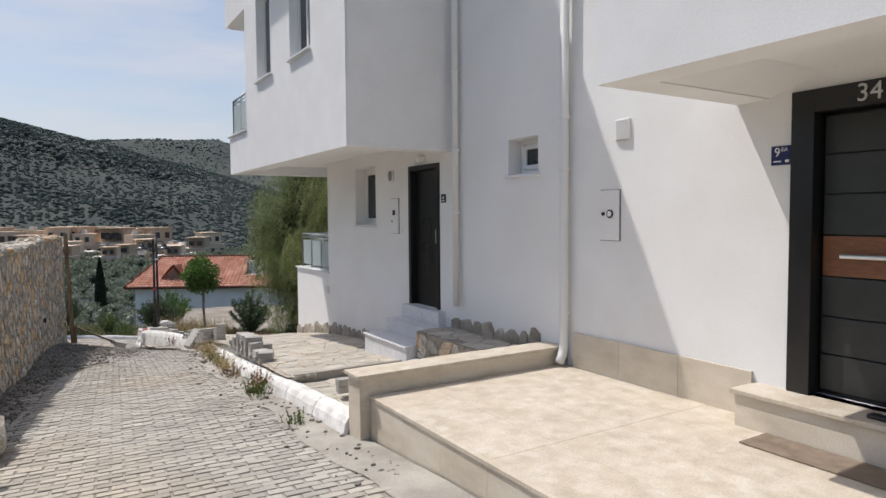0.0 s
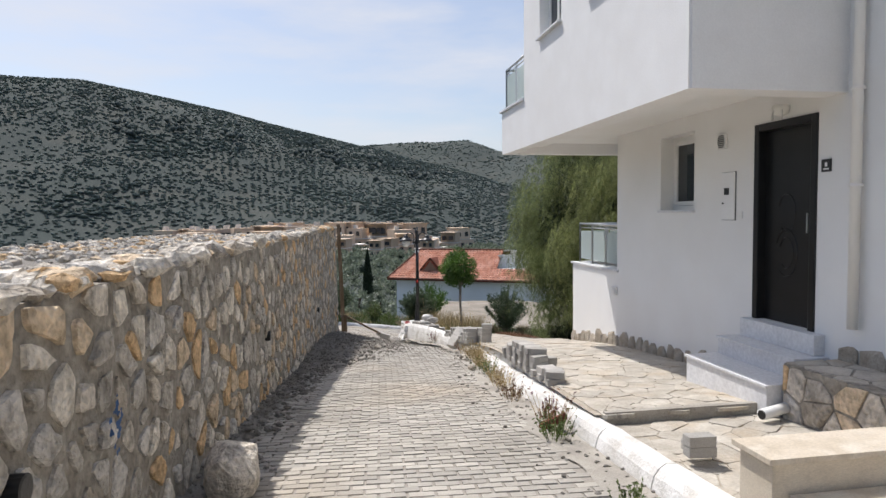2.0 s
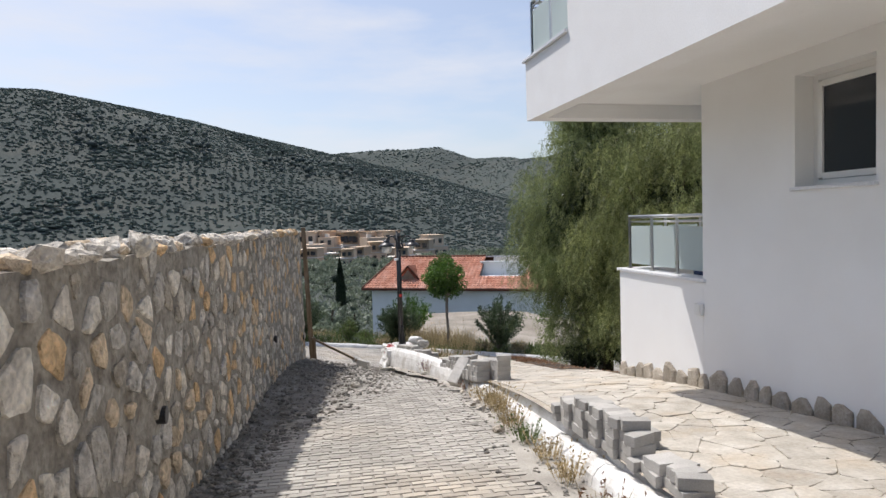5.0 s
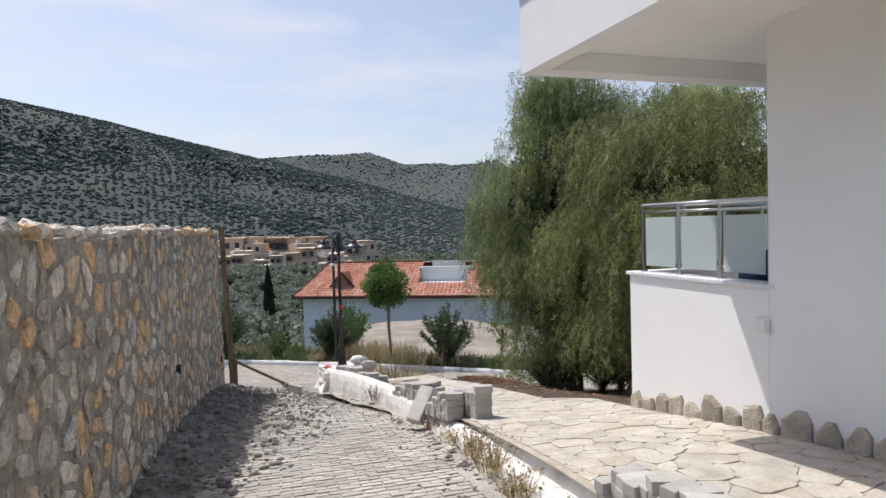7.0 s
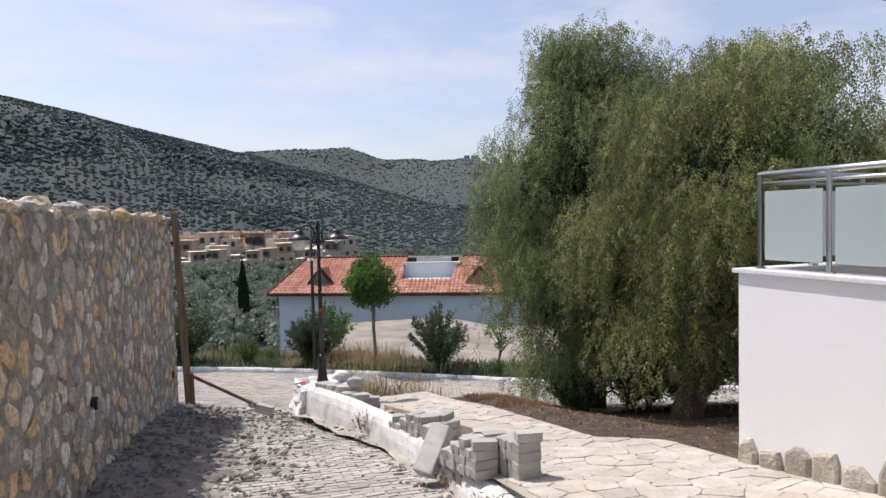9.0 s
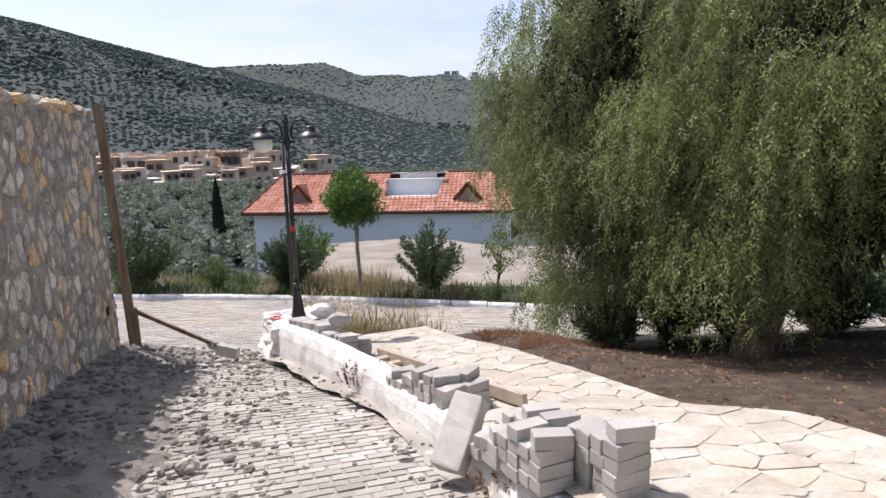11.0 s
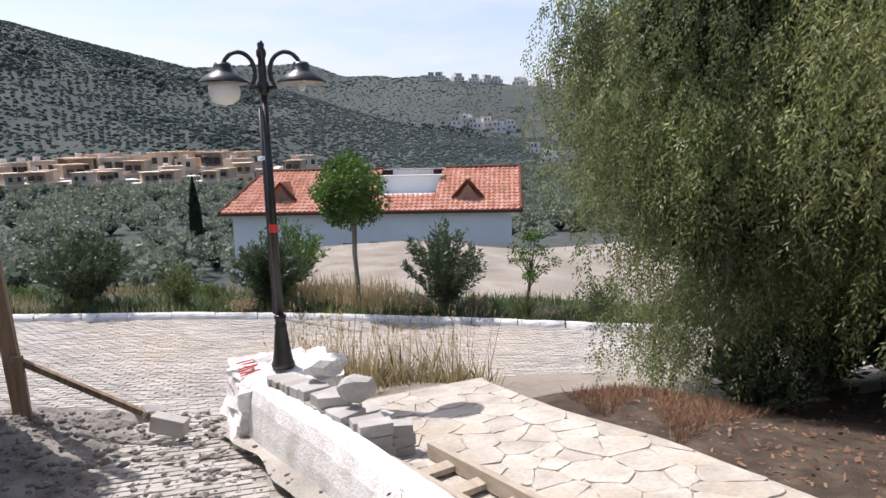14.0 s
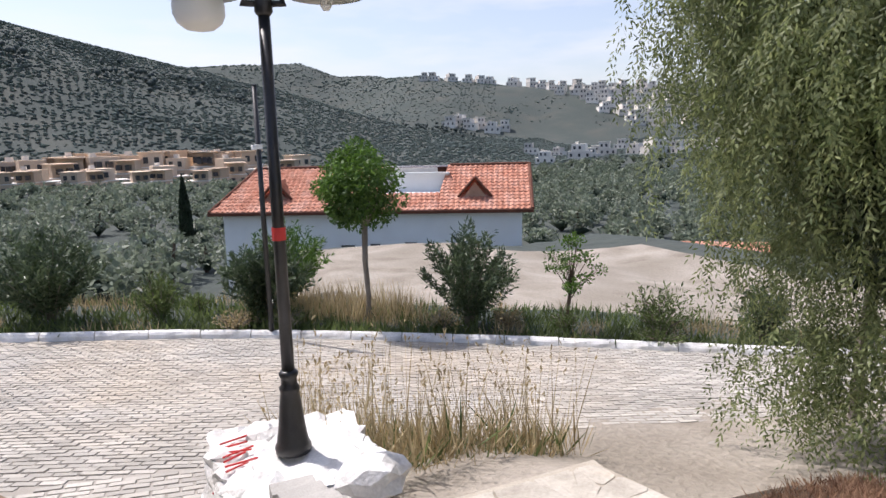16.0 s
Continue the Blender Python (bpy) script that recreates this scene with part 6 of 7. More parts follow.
oleander(0.37, 31.8, 2.1, 1.75, 21, "dense dark green oleander bush behind the kerb", 4200)
oleander(4.14, 30.95, 1.8, 1.65, 22, "dark green oleander bush behind the black pole", 3800)
oleander(7.69, 29.35, 2.1, 2.05, 23, "large grey-green oleander bush beside the road", 4600)
oleander(2.19, 31.4, 0.9, 0.95, 24, "small pale green shrub behind the kerb", 900, "weed", 0.05)
oleander(5.0, 33.2, 2.2, 1.9, 25, "rounded light green bush beyond the road", 3600, "roundleaf", 0.06)
oleander(10.61, 27.3, 1.5, 1.0, 26, "sparse young shrub with arching twigs", 520, "weed", 0.055)
oleander(12.1, 26.3, 1.1, 1.25, 27, "young oleander at the road edge", 900)
vr = random.Random(77)
for i in range(18):
    x = vr.uniform(-8, 13.5)
    oleander(x, float(y_far(x)) + vr.uniform(0.35, 2.2), vr.uniform(0.5, 1.1), vr.uniform(0.3, 0.6), 300 + i, "low leafy weed clump on the far verge", 320, vr.choice(("weed", "weed", "oleander", "straw")), 0.04)
# shoots reuse the leaf colour darkened for shade
oleander(7.0, 20.4, 1.0, 0.8, 28, "scruffy shoots at the foot of the pepper tree", 700, "pepper_shade", 0.06)
for _i, (_x, _y, _w, _h) in enumerate(((9.2, 21.3, 1.8, 1.5), (10.3, 21.2, 2.0, 1.7), (11.5, 20.6, 2.0, 1.8), (12.6, 19.8, 2.0, 1.8), (10.9, 19.9, 1.6, 1.3), (9.3, 20.3, 1.3, 1.2))):
    oleander(_x, _y, _w, _h, 60 + _i, "dark leafy undergrowth below the pepper trees", 2600, "oleander", 0.06)
oleander(8.4, 20.8, 1.2, 1.3, 29, "scruffy shoots at the foot of the pepper tree", 900, "pepper_shade", 0.06)


def round_tree():
    x, y = 5.88, 30.1
    z = float(terrain(x, y))
    rng = np.random.default_rng(31)
    t = empty("round_tree", (x, y, z), "small clipped round-headed tree with a straight pale trunk", "tree")
    part("trunk", tube(bmesh.new(), [(0, 0, -0.1), (0.02, 0, 0.6), (-0.02, 0, 1.3), (0.0, 0, 2.0)], [0.06, 0.05, 0.055, 0.06], 9), M["bark_pale"], t, "", True)
    for i in range(8):
        a = i * 0.785
        part("limb", tube(bmesh.new(), [(0, 0, 1.95), (0.28 * math.cos(a), 0.28 * math.sin(a), 2.4), (0.6 * math.cos(a), 0.6 * math.sin(a), 2.8)], [0.035, 0.022, 0.01], 6), M["bark_pale"], t)
    P, A, B = [], [], []
    for i in range(44):
        d = unit(1, rng)[0]
        c = np.array([0, 0, 2.72]) + d * np.array([0.70, 0.70, 0.66]) * rng.uniform(0.75, 1.05)
        p, a, b = leafball(c, (0.33, 0.33, 0.28), 200, 0.05, 0.026, rng, 0.4, -0.3)
        P.append(p), A.append(a), B.append(b)
    quads("crown", np.concatenate(P), np.concatenate(A), np.concatenate(B), M["roundleaf"], t, "rounded crown of fresh green leaves")


round_tree()


def sapling():
    x, y = 9.25, 28.3
    z = float(terrain(x, y))
    rng = np.random.default_rng(33)
    t = empty("sapling", (x, y, z), "thin sapling with a loose airy crown", "tree")
    part("trunk", tube(bmesh.new(), [(0, 0, -0.1), (0.03, 0, 0.5), (0.1, 0, 1.0), (0.22, 0, 1.7)], [0.035, 0.03, 0.025, 0.012], 7), M["bark"], t, "", True)
    P, A, B = [], [], []
    for i in range(15):
        c = np.array([rng.uniform(-0.25, 0.65), rng.uniform(-0.4, 0.4), rng.uniform(0.85, 1.8)])
        part("limb", tube(bmesh.new(), [(0.08, 0, c[2] * 0.6), tuple(c)], [0.012, 0.005], 5), M["bark"], t)
        p, a, b = leafball(c, (0.2, 0.2, 0.15), 62, 0.045, 0.022, rng, 0.2)
        P.append(p), A.append(a), B.append(b)
    quads("crown", np.concatenate(P), np.concatenate(A), np.concatenate(B), M["roundleaf"], t)


sapling()


def grass(name, pts, level, height, material, rng, label, category, per=1, width=0.006, lean=0.35, heads=False):
    """Upright blades or stalks at scattered places."""
    pts = np.asarray(pts)
    n = len(pts)
    z = np.array([float(level(x, y)) for x, y in pts])
    h = height * rng.uniform(0.4, 1.15, (n, 1))
    a = np.stack([rng.normal(0, lean, n), rng.normal(0, lean, n), np.ones(n)], -1)
    a = a / np.linalg.norm(a, axis=1)[:, None] * h / 2
    w = rng.uniform(0, 6.28, n)
    b = np.stack([np.cos(w), np.sin(w), np.zeros(n)], -1) * width
    c = np.column_stack([pts, z]) + a - np.array([0, 0, 0.02])
    if heads:
        tip = c + a
        k = 4
        tips = np.repeat(tip, k, 0) - np.repeat(a, k, 0) * rng.uniform(0, 0.35, (n * k, 1))
        ha = unit(n * k, rng) * 0.018 + np.array([0, 0, -0.012])
        c, a, b = np.concatenate([c, tips]), np.concatenate([a, ha]), np.concatenate([b, np.cross(ha, unit(n * k, rng)) * 0.35])
    return tagged(quads(name, c, a, b, material), label, category, kind="stuff")


gr = np.random.default_rng(41)


def along_kerb(n, d0, d1, x0, x1):
    x = gr.uniform(x0, x1, n)
    return np.stack([x, y_far(x) + gr.uniform(d0, d1, n)], -1)


def tri(n, a, b, c):
    u, v = gr.random((n, 1)), gr.random((n, 1))
    f = u + v > 1
    u, v = np.where(f, 1 - u, u), np.where(f, 1 - v, v)
    return np.array(a) + u * (np.array(b) - np.array(a)) + v * (np.array(c) - np.array(a))


patchy = along_kerb(12000, 0.12, 3.0, -9, 14)
keep = np.array([noise.noise(Vector((x * 0.9, y * 0.9, 0))) > -0.22 for x, y in patchy])
grass("grass", patchy[keep], terrain, 0.34, M["weed"], gr, "green weeds along the far verge", "grass", width=0.016, lean=0.55)
grass("grass", patchy[~keep], terrain, 0.36, M["straw"], gr, "dry straw-coloured grass along the far verge", "grass", width=0.009, lean=0.4)
grass("grass", along_kerb(4200, 0.08, 0.7, -9, 14), terrain, 0.26, M["weed"], gr, "low weeds spilling over the far kerb", "grass", width=0.02, lean=0.8)
grass("grass", along_kerb(1700, 0.8, 2.8, 3.8, 7), terrain, 0.75, M["straw"], gr, "tall dry grass round the small tree", "grass", width=0.008, lean=0.25)


def z_tri(x, y):
    return max(float(z_ground(x, y)), float(z_flag(y)) - 0.12 if y < 22.4 else -99)


# wedge of dry grass beside the lamp block
verge = tagged(mesh("verge", [(x, y, z_tri(x, y) + 0.05) for x, y in ((3.1, 21.5), (4.65, 21.5), (5.4, 22.5), (4.3, 23.7), (3.2, 24.2), (2.7, 23.2))], [(0, 1, 2, 3, 4, 5)], M["earth"]), "patch of pale earth beside the lamp block", "verge", kind="structure")
g1 = np.concatenate([tri(900, (3.3, 22.0), (5.5, 22.6), (4.0, 23.6)), tri(700, (3.2, 22.2), (4.0, 23.6), (3.1, 23.9))])
grass("grass", g1, lambda x, y: z_tri(x, y) + 0.04, 0.48, M["straw"], gr, "dense dry grass beside the lamp block", "grass", width=0.008, lean=0.5)
grass("grass", g1[::3] + 0.03, lambda x, y: z_tri(x, y) + 0.04, 0.40, M["weed"], gr, "green weeds in the dry grass", "grass", width=0.012, lean=0.5)
grass("grass", np.concatenate([g1[::8], g1[3::9]]) - 0.02, lambda x, y: z_tri(x, y) + 0.04, 1.0, M["straw"], gr, "tall oat stalks with drooping heads", "grass", width=0.004, lean=0.14, heads=True)
b1 = np.concatenate([tri(5200, (4.9, 19.3), (7.6, 20.4), (6.0, 20.9)), tri(2000, (4.9, 20.0), (6.4, 20.9), (5.0, 20.7))])
grass("brushwood", b1, lambda x, y: max(z_soil(x, y), float(z_ground(x, y))) + 0.01, 0.11, M["brush"], gr, "red-brown dead brushwood beside the paving", "brushwood", width=0.0035, lean=0.9)
grass("leaf_litter", np.stack([gr.uniform(5, 12, 5000), gr.uniform(15.5, 20.8, 5000)], -1), lambda x, y: z_soil(x, y) + 0.015, 0.05, M["brush"], gr, "fallen leaves under the pepper trees", "leaf litter", width=0.02, lean=3.0)


def kerb_weed(x, y, h, n, seed, m="weed", label="straggly weed growing in the gutter", spread=0.16):
    rng = np.random.default_rng(seed)
    z = float(z_road(y)) + 0.01
    t = empty("weed", (x, y, z), label, "weed")
    p = rng.normal(0, spread, (n, 2))
    a = np.stack([p[:, 0] * 1.4 + rng.normal(0, 0.12, n), p[:, 1] * 1.4 + rng.normal(0, 0.12, n), np.ones(n) * 0.9], -1)
    a = a * (h / 2 * rng.uniform(0.4, 1.1, (n, 1)))
    c = np.column_stack([p * 0.35, np.zeros(n)]) + a
    w = rng.uniform(0, 6.28, n)
    quads("stalk_tuft", c, a, np.stack([np.cos(w), np.sin(w), 0 * w], -1) * 0.004, M["straw" if m != "weed" else "weed"], t)
    k = n * 5
    f = rng.random((k, 1))
    i = rng.integers(0, n, k)
    pc = np.column_stack([p[i] * 0.35, np.zeros(k)]) + a[i] * 2 * (0.25 + 0.75 * f)
    la = unit(k, rng) * 0.022
    quads("foliage", pc, la, np.cross(la, unit(k, rng)) * 0.42, M[m], t)
    return t


for i, (x, y, h, n, m) in enumerate(((2.40, 8.55, 0.28, 60, "weed"), (2.52, 8.95, 0.42, 34, "brush"), (2.62, 9.3, 0.34, 26, "purple"), (2.50, 10.3, 0.30, 40, "brush"), (2.62, 11.2, 0.34, 50, "straw"), (2.72, 11.9, 0.30, 50, "straw"), (2.78, 12.6, 0.30, 60, "weed"), (2.86, 13.3, 0.36, 70, "straw"), (2.97, 14.1, 0.42, 90, "straw"), (3.02, 14.7, 0.40, 90, "straw"), (3.08, 13.6, 0.2, 24, "purple"), (2.98, 19.1, 0.34, 34, "purple"), (2.38, 7.0, 0.14, 30, "weed"), (3.12, 16.3, 0.2, 24, "brush"), (3.05, 15.4, 0.25, 40, "straw"))):
    kerb_weed(x, y, h, n, 60 + i, m)


def earth_shelf():
    """Pale bare ground between the verge and the red-roofed house."""
    verts, faces = [], []
    xs = np.linspace(4.0, 19, 46)
    for x in xs:
        y0, y1 = float(y_far(x)) + 2.4, 41.5 - 0.35 * max(0, x - 12)
        for i in range(19):
            f = i / 18
            y = y0 + (y1 - y0) * f
            bulge = 0.75 * math.exp(-((x - 10.5) / 3.4) ** 2 - ((y - 38.5) / 3.2) ** 2) + 0.5 * math.exp(-((x - 15) / 4) ** 2 - ((y - 37) / 3.5) ** 2)
            z = float(terrain(x, y)) + 0.10 + 0.22 * bulge + 0.12 * noise.noise(Vector((x * 0.6, y * 0.6, 0)))
            edge = float(ease(0, 0.12, f)) * float(ease(0, 0.10, 1 - f)) * float(ease(3.9, 6.0, x))
            z = min(z, 9) * edge + (float(terrain(x, y)) - 0.15) * (1 - edge)
            verts.append((float(x), y, z))
    for j in range(len(xs) - 1):
        faces += [(j * 19 + i, (j + 1) * 19 + i, (j + 1) * 19 + i + 1, j * 19 + i + 1) for i in range(18)]
    tagged(mesh("earth_shelf", verts, faces, M["earth"], smooth=True), "mounded pale bare earth below the road", "bare earth", kind="structure")


earth_shelf()


# ---- pieces of the setting: kerb stones, slabs, stones, blocks ----
def clip(poly, px, py, nx, ny):
    """Keep the side of the line through (px, py) that the normal points away from."""
    out = []
    for (ax, ay), (bx, by) in zip(poly, poly[1:] + poly[:1]):
        da, db = (ax - px) * nx + (ay - py) * ny, (bx - px) * nx + (by - py) * ny
        if da <= 0:
            out.append((ax, ay))
        if (da < 0 < db) or (db < 0 < da):
            f = da / (da - db)
            out.append((ax + f * (bx - ax), ay + f * (by - ay)))
    return out


def cells(u0, u1, v0, v1, du, dv, rnd, jit=0.42, drop=0.0):
    """Irregular polygons that fill a rectangle: each seed keeps what is nearest to it."""
    nu, nv = max(1, round((u1 - u0) / du)), max(1, round((v1 - v0) / dv))
    seed = {}
    for i in range(-2, nu + 2):
        for j in range(-2, nv + 2):
            if rnd.random() < drop:
                continue
            seed[i, j] = (u0 + (i + 0.5 + rnd.uniform(-jit, jit) + 0.5 * (j % 2)) * du, v0 + (j + 0.5 + rnd.uniform(-jit, jit)) * dv)
    for i in range(nu):
        for j in range(nv):
            if (i, j) not in seed:
                continue
            su, sv = seed[i, j]
            poly = [(su - 1.4 * du, sv - 1.4 * dv), (su + 1.4 * du, sv - 1.4 * dv), (su + 1.4 * du, sv + 1.4 * dv), (su - 1.4 * du, sv + 1.4 * dv)]
            for a in range(-3, 4):
                for b in range(-3, 4):
                    o = seed.get((i + a, j + b))
                    if (a or b) and o:
                        poly = clip(poly, (su + o[0]) / 2, (sv + o[1]) / 2, o[0] - su, o[1] - sv)
            if len(poly) > 2:
                yield poly


def inset(poly, d):
    cu, cv = sum(p[0] for p in poly) / len(poly), sum(p[1] for p in poly) / len(poly)
    out = []
    for u, v in poly:
        L = math.hypot(u - cu, v - cv)
        k = max(0.3, 1 - d * 1.25 / max(L, 1e-4))
        out.append((cu + (u - cu) * k, cv + (v - cv) * k))
    return out


def rounded(poly, times=1):
    for _ in range(times):
        out = []
        for (ax, ay), (bx, by) in zip(poly, poly[1:] + poly[:1]):
            out += [(0.75 * ax + 0.25 * bx, 0.75 * ay + 0.25 * by), (0.25 * ax + 0.75 * bx, 0.25 * ay + 0.75 * by)]
        poly = out
    return poly


def rough(poly, rnd):
    """Broken edges: corners nicked and every side bent a little."""
    out = []
    for (ax, ay), (bx, by) in zip(poly, poly[1:] + poly[:1]):
        L = math.hypot(bx - ax, by - ay)
        if L < 0.02:
            out.append((ax, ay))
            continue
        for f in (0.12, 0.5, 0.88) if L > 0.07 else (0.3, 0.7):
            k = rnd.uniform(-0.045, 0.045) * min(L, 0.25)
            out.append((ax + (bx - ax) * f - (by - ay) / L * k, ay + (by - ay) * f + (bx - ax) / L * k))
    return out


def area(poly):
    return abs(sum(a[0] * b[1] - b[0] * a[1] for a, b in zip(poly, poly[1:] + poly[:1]))) / 2


def stone_shape(poly, lift, place, rnd, dome=0.6):
    """Sides, a shoulder and a slightly domed face over a polygon; place(u, v, h) sets a point in the world."""
    n = len(poly)
    cu, cv = sum(p[0] for p in poly) / n, sum(p[1] for p in poly) / n
    vs = [place(u, v, -0.03) for u, v in poly]
    vs += [place(u, v, lift * 0.7 * rnd.uniform(0.8, 1.1)) for u, v in poly]
    vs += [place(cu + (u - cu) * 0.74, cv + (v - cv) * 0.74, lift * rnd.uniform(0.95, 1.0 + 0.5 * dome)) for u, v in poly]
    vs.append(place(cu, cv, lift * (1 + 0.35 * dome)))
    f = [(i, (i + 1) % n, n + (i + 1) % n, n + i) for i in range(n)]
    f += [(n + i, n + (i + 1) % n, 2 * n + (i + 1) % n, 2 * n + i) for i in range(n)]
    f += [(2 * n + i, 2 * n + (i + 1) % n, 3 * n) for i in range(n)]
    return vs, f


# kerb stones along the lane
def kerb_stone(p, q, w, z0, z1, parent, rnd, m):
    d = Vector((q[0] - p[0], q[1] - p[1], 0))
    L = d.length
    d.normalize()
    nrm = Vector((d.y, -d.x, 0))
    verts, faces = [], []
    e = 1 if w > 0 else -1
    prof = ((-0.035 * e, 0), (-0.025 * e, 0.35), (0.0, 0.68), (0.035 * e, 0.88), (0.085 * e, 1.0), (w - 0.04 * e, 0.98), (w, 0.9), (w, 0))
    nseg = 4
    for i in range(nseg + 1):
        s = i / nseg
        c = Vector((p[0], p[1], 0)) + d * (0.002 + (L - 0.004) * s)
        a, b = z0[0] + (z0[1] - z0[0]) * s, z1[0] + (z1[1] - z1[0]) * s
        for k, (u, f) in enumerate(prof):
            wob = 0.012 * noise.noise(Vector((c.x * 7, c.y * 7, k * 2.0))) if 0 < k < 7 else 0
            end = 1
            v = c + nrm * (u + wob)
            verts.append((v.x, v.y, a + (b - a) * f * end + wob))
    w_ = len(prof)
    for i in range(nseg):
        faces += [(i * w_ + k, i * w_ + (k + 1) % w_, (i + 1) * w_ + (k + 1) % w_, (i + 1) * w_ + k) for k in range(w_)]
    faces += [tuple(range(w_))[::-1], tuple(nseg * w_ + k for k in range(w_))]
    return mesh("kerb_stone", verts, faces, m, parent)


def kerb_height(y):
    return float(np.interp(y, (5, 12, 14.6, 16.5, 18.2, 19.5, 21, 23), (0.20, 0.18, 0.16, 0.18, 0.25, 0.32, 0.44, 0.44)))


kerb = tagged(strip("kerb", lambda y: x_kerb(y) + 0.03, lambda y: x_kerb(y) + 0.2, lambda x, y: z_road(y) - 0.02, np.arange(6.3, 22.0, 0.4), M["concrete"], 1), "worn whitewashed kerb bending down along the lane", "kerb", kind="structure")
rk = random.Random(14)
y = 6.3
while y < 21.9:
    L = 0.95 + rk.uniform(-0.1, 0.35)
    y2 = min(y + L, 21.95)
    tilt = rk.uniform(-0.006, 0.006)
    kerb_stone((float(x_kerb(y)) + rk.uniform(-0.012, 0.012), y), (float(x_kerb(y2)) + rk.uniform(-0.012, 0.012), y2), 0.2, (float(z_road(y)) - 0.06, float(z_road(y2)) - 0.06), (float(z_road(y)) + kerb_height(y) + tilt, float(z_road(y2)) + kerb_height(y2) - tilt), kerb, rk, M["kerbpaint"])
    y = y2 + 0.004
far_kerb = tagged(mesh("kerb", [(x, float(y_far(x)) + o, float(z_ground(x, y_far(x))) - 0.02) for x in np.arange(-13, 15.5, 0.5) for o in (0.02, 0.14)], [(2 * i, 2 * i + 2, 2 * i + 3, 2 * i + 1) for i in range(56)], M["concrete"]), "low whitewashed kerb along the far side of the cross road", "kerb", kind="structure")
x = -13.0
while x < 14.5:
    x2 = x + 0.82
    a, b = (x, float(y_far(x))), (x2, float(y_far(x2)))
    # stones run right to left so that their face looks at the road
    kerb_stone(a, b, -0.16, (float(z_ground(*a)) - 0.06, float(z_ground(*b)) - 0.06), (float(z_ground(*a)) + 0.13 + rk.uniform(-0.012, 0.012), float(z_ground(*b)) + 0.13), far_kerb, rk, M["kerbpaint"])
    x = x2 + 0.012

# travertine slabs of the terrace
SLAB = {}


def slab_piece(name, parent, dims, m, bevel=0.003):
    ob = part(name, box(bmesh.new(), *dims, 0), m, parent)
    return ob


ys = [6.02 - 0.605 * i for i in range(20)]
xs = (XT + 0.03, 3.36, 3.96, 4.56, XW)
for i, (b, a) in enumerate(zip(ys, ys[1:])):
    for xa, xb in zip(xs, xs[1:]):
        slab_piece("slab", terrace, (xa + 0.0007, xb - 0.0007, a + 0.0007, b - 0.0007, ZT - 0.03, ZT + 0.0007 * ((i * 7 + int(xa * 10)) % 3)), M["travertine"])
    slab_piece("edge_slab", terrace, (XT - 0.015, XT + 0.03, a + 0.0015, b - 0.0015, ZT - 0.028, ZT), M["travertine"])
    slab_piece("riser_slab", terrace, (XT, XT + 0.028, a + 0.0015, b - 0.0015, -0.5, ZT - 0.03), M["travertine_v"])
for a, b in ((5.2, 5.84), (4.5, 5.2), (3.80, 4.5), (1.2, 1.97), (0.5, 1.2), (-0.2, 0.5)):
    slab_piece("skirting_slab", terrace, (XW - 0.03, XW - 0.002, a + 0.002, b - 0.002, ZT + 0.002, ZT + 0.37), M["travertine_v"])


# crazy paving
def crazy(parent, y0, y1, xl, xr, level, seed, name="flagstone", du=0.25, dv=0.17):
    rnd = random.Random(seed)
    n = 0
    for poly in cells(2.6, 5.6, y0, y1, du, dv, rnd, 0.5, 0.3):
        cy = sum(p[1] for p in poly) / len(poly)
        for (a, s) in ((xl, -1), (xr, 1)):
            x0, x1 = float(a(cy - 0.2)), float(a(cy + 0.2))
            t = Vector((x1 - x0, 0.4)).normalized()
            poly = clip(poly, float(a(cy)), cy, s * t.y, -s * t.x) if len(poly) > 2 else poly
        for yy, s in ((y0, -1), (y1, 1)):
            poly = clip(poly, 0, yy, 0, s) if len(poly) > 2 else poly
        if len(poly) < 3 or area(poly) < 0.012:
            continue
        p = rough(inset(poly, rnd.uniform(0.0, 0.005)), rnd)
        up = rnd.uniform(-0.001, 0.008)
        m = len(p)
        vs = [(u, v, float(level(v)) - 0.03) for u, v in p] + [(u, v, float(level(v)) + up) for u, v in p]
        q = inset(p, 0.003)
        vs += [(u, v, float(level(v)) + up + 0.003) for u, v in q]
        f = [(i, (i + 1) % m, m + (i + 1) % m, m + i) for i in range(m)] + [(m + i, m + (i + 1) % m, 2 * m + (i + 1) % m, 2 * m + i) for i in range(m)] + [tuple(2 * m + i for i in range(m))]
        mesh(name, vs, f, M["flag"], parent)
        n += 1
    return n


crazy(flag_bed, 8.46, 21.5, lambda y: x_kerb(y) + 0.19, x_flag_end, z_flag, 17)
crazy(flag_low, 6.33, 8.48, lambda y: x_kerb(y) + 0.19, lambda y: 4.52, lambda y: z_flag(y) - 0.09, 18)
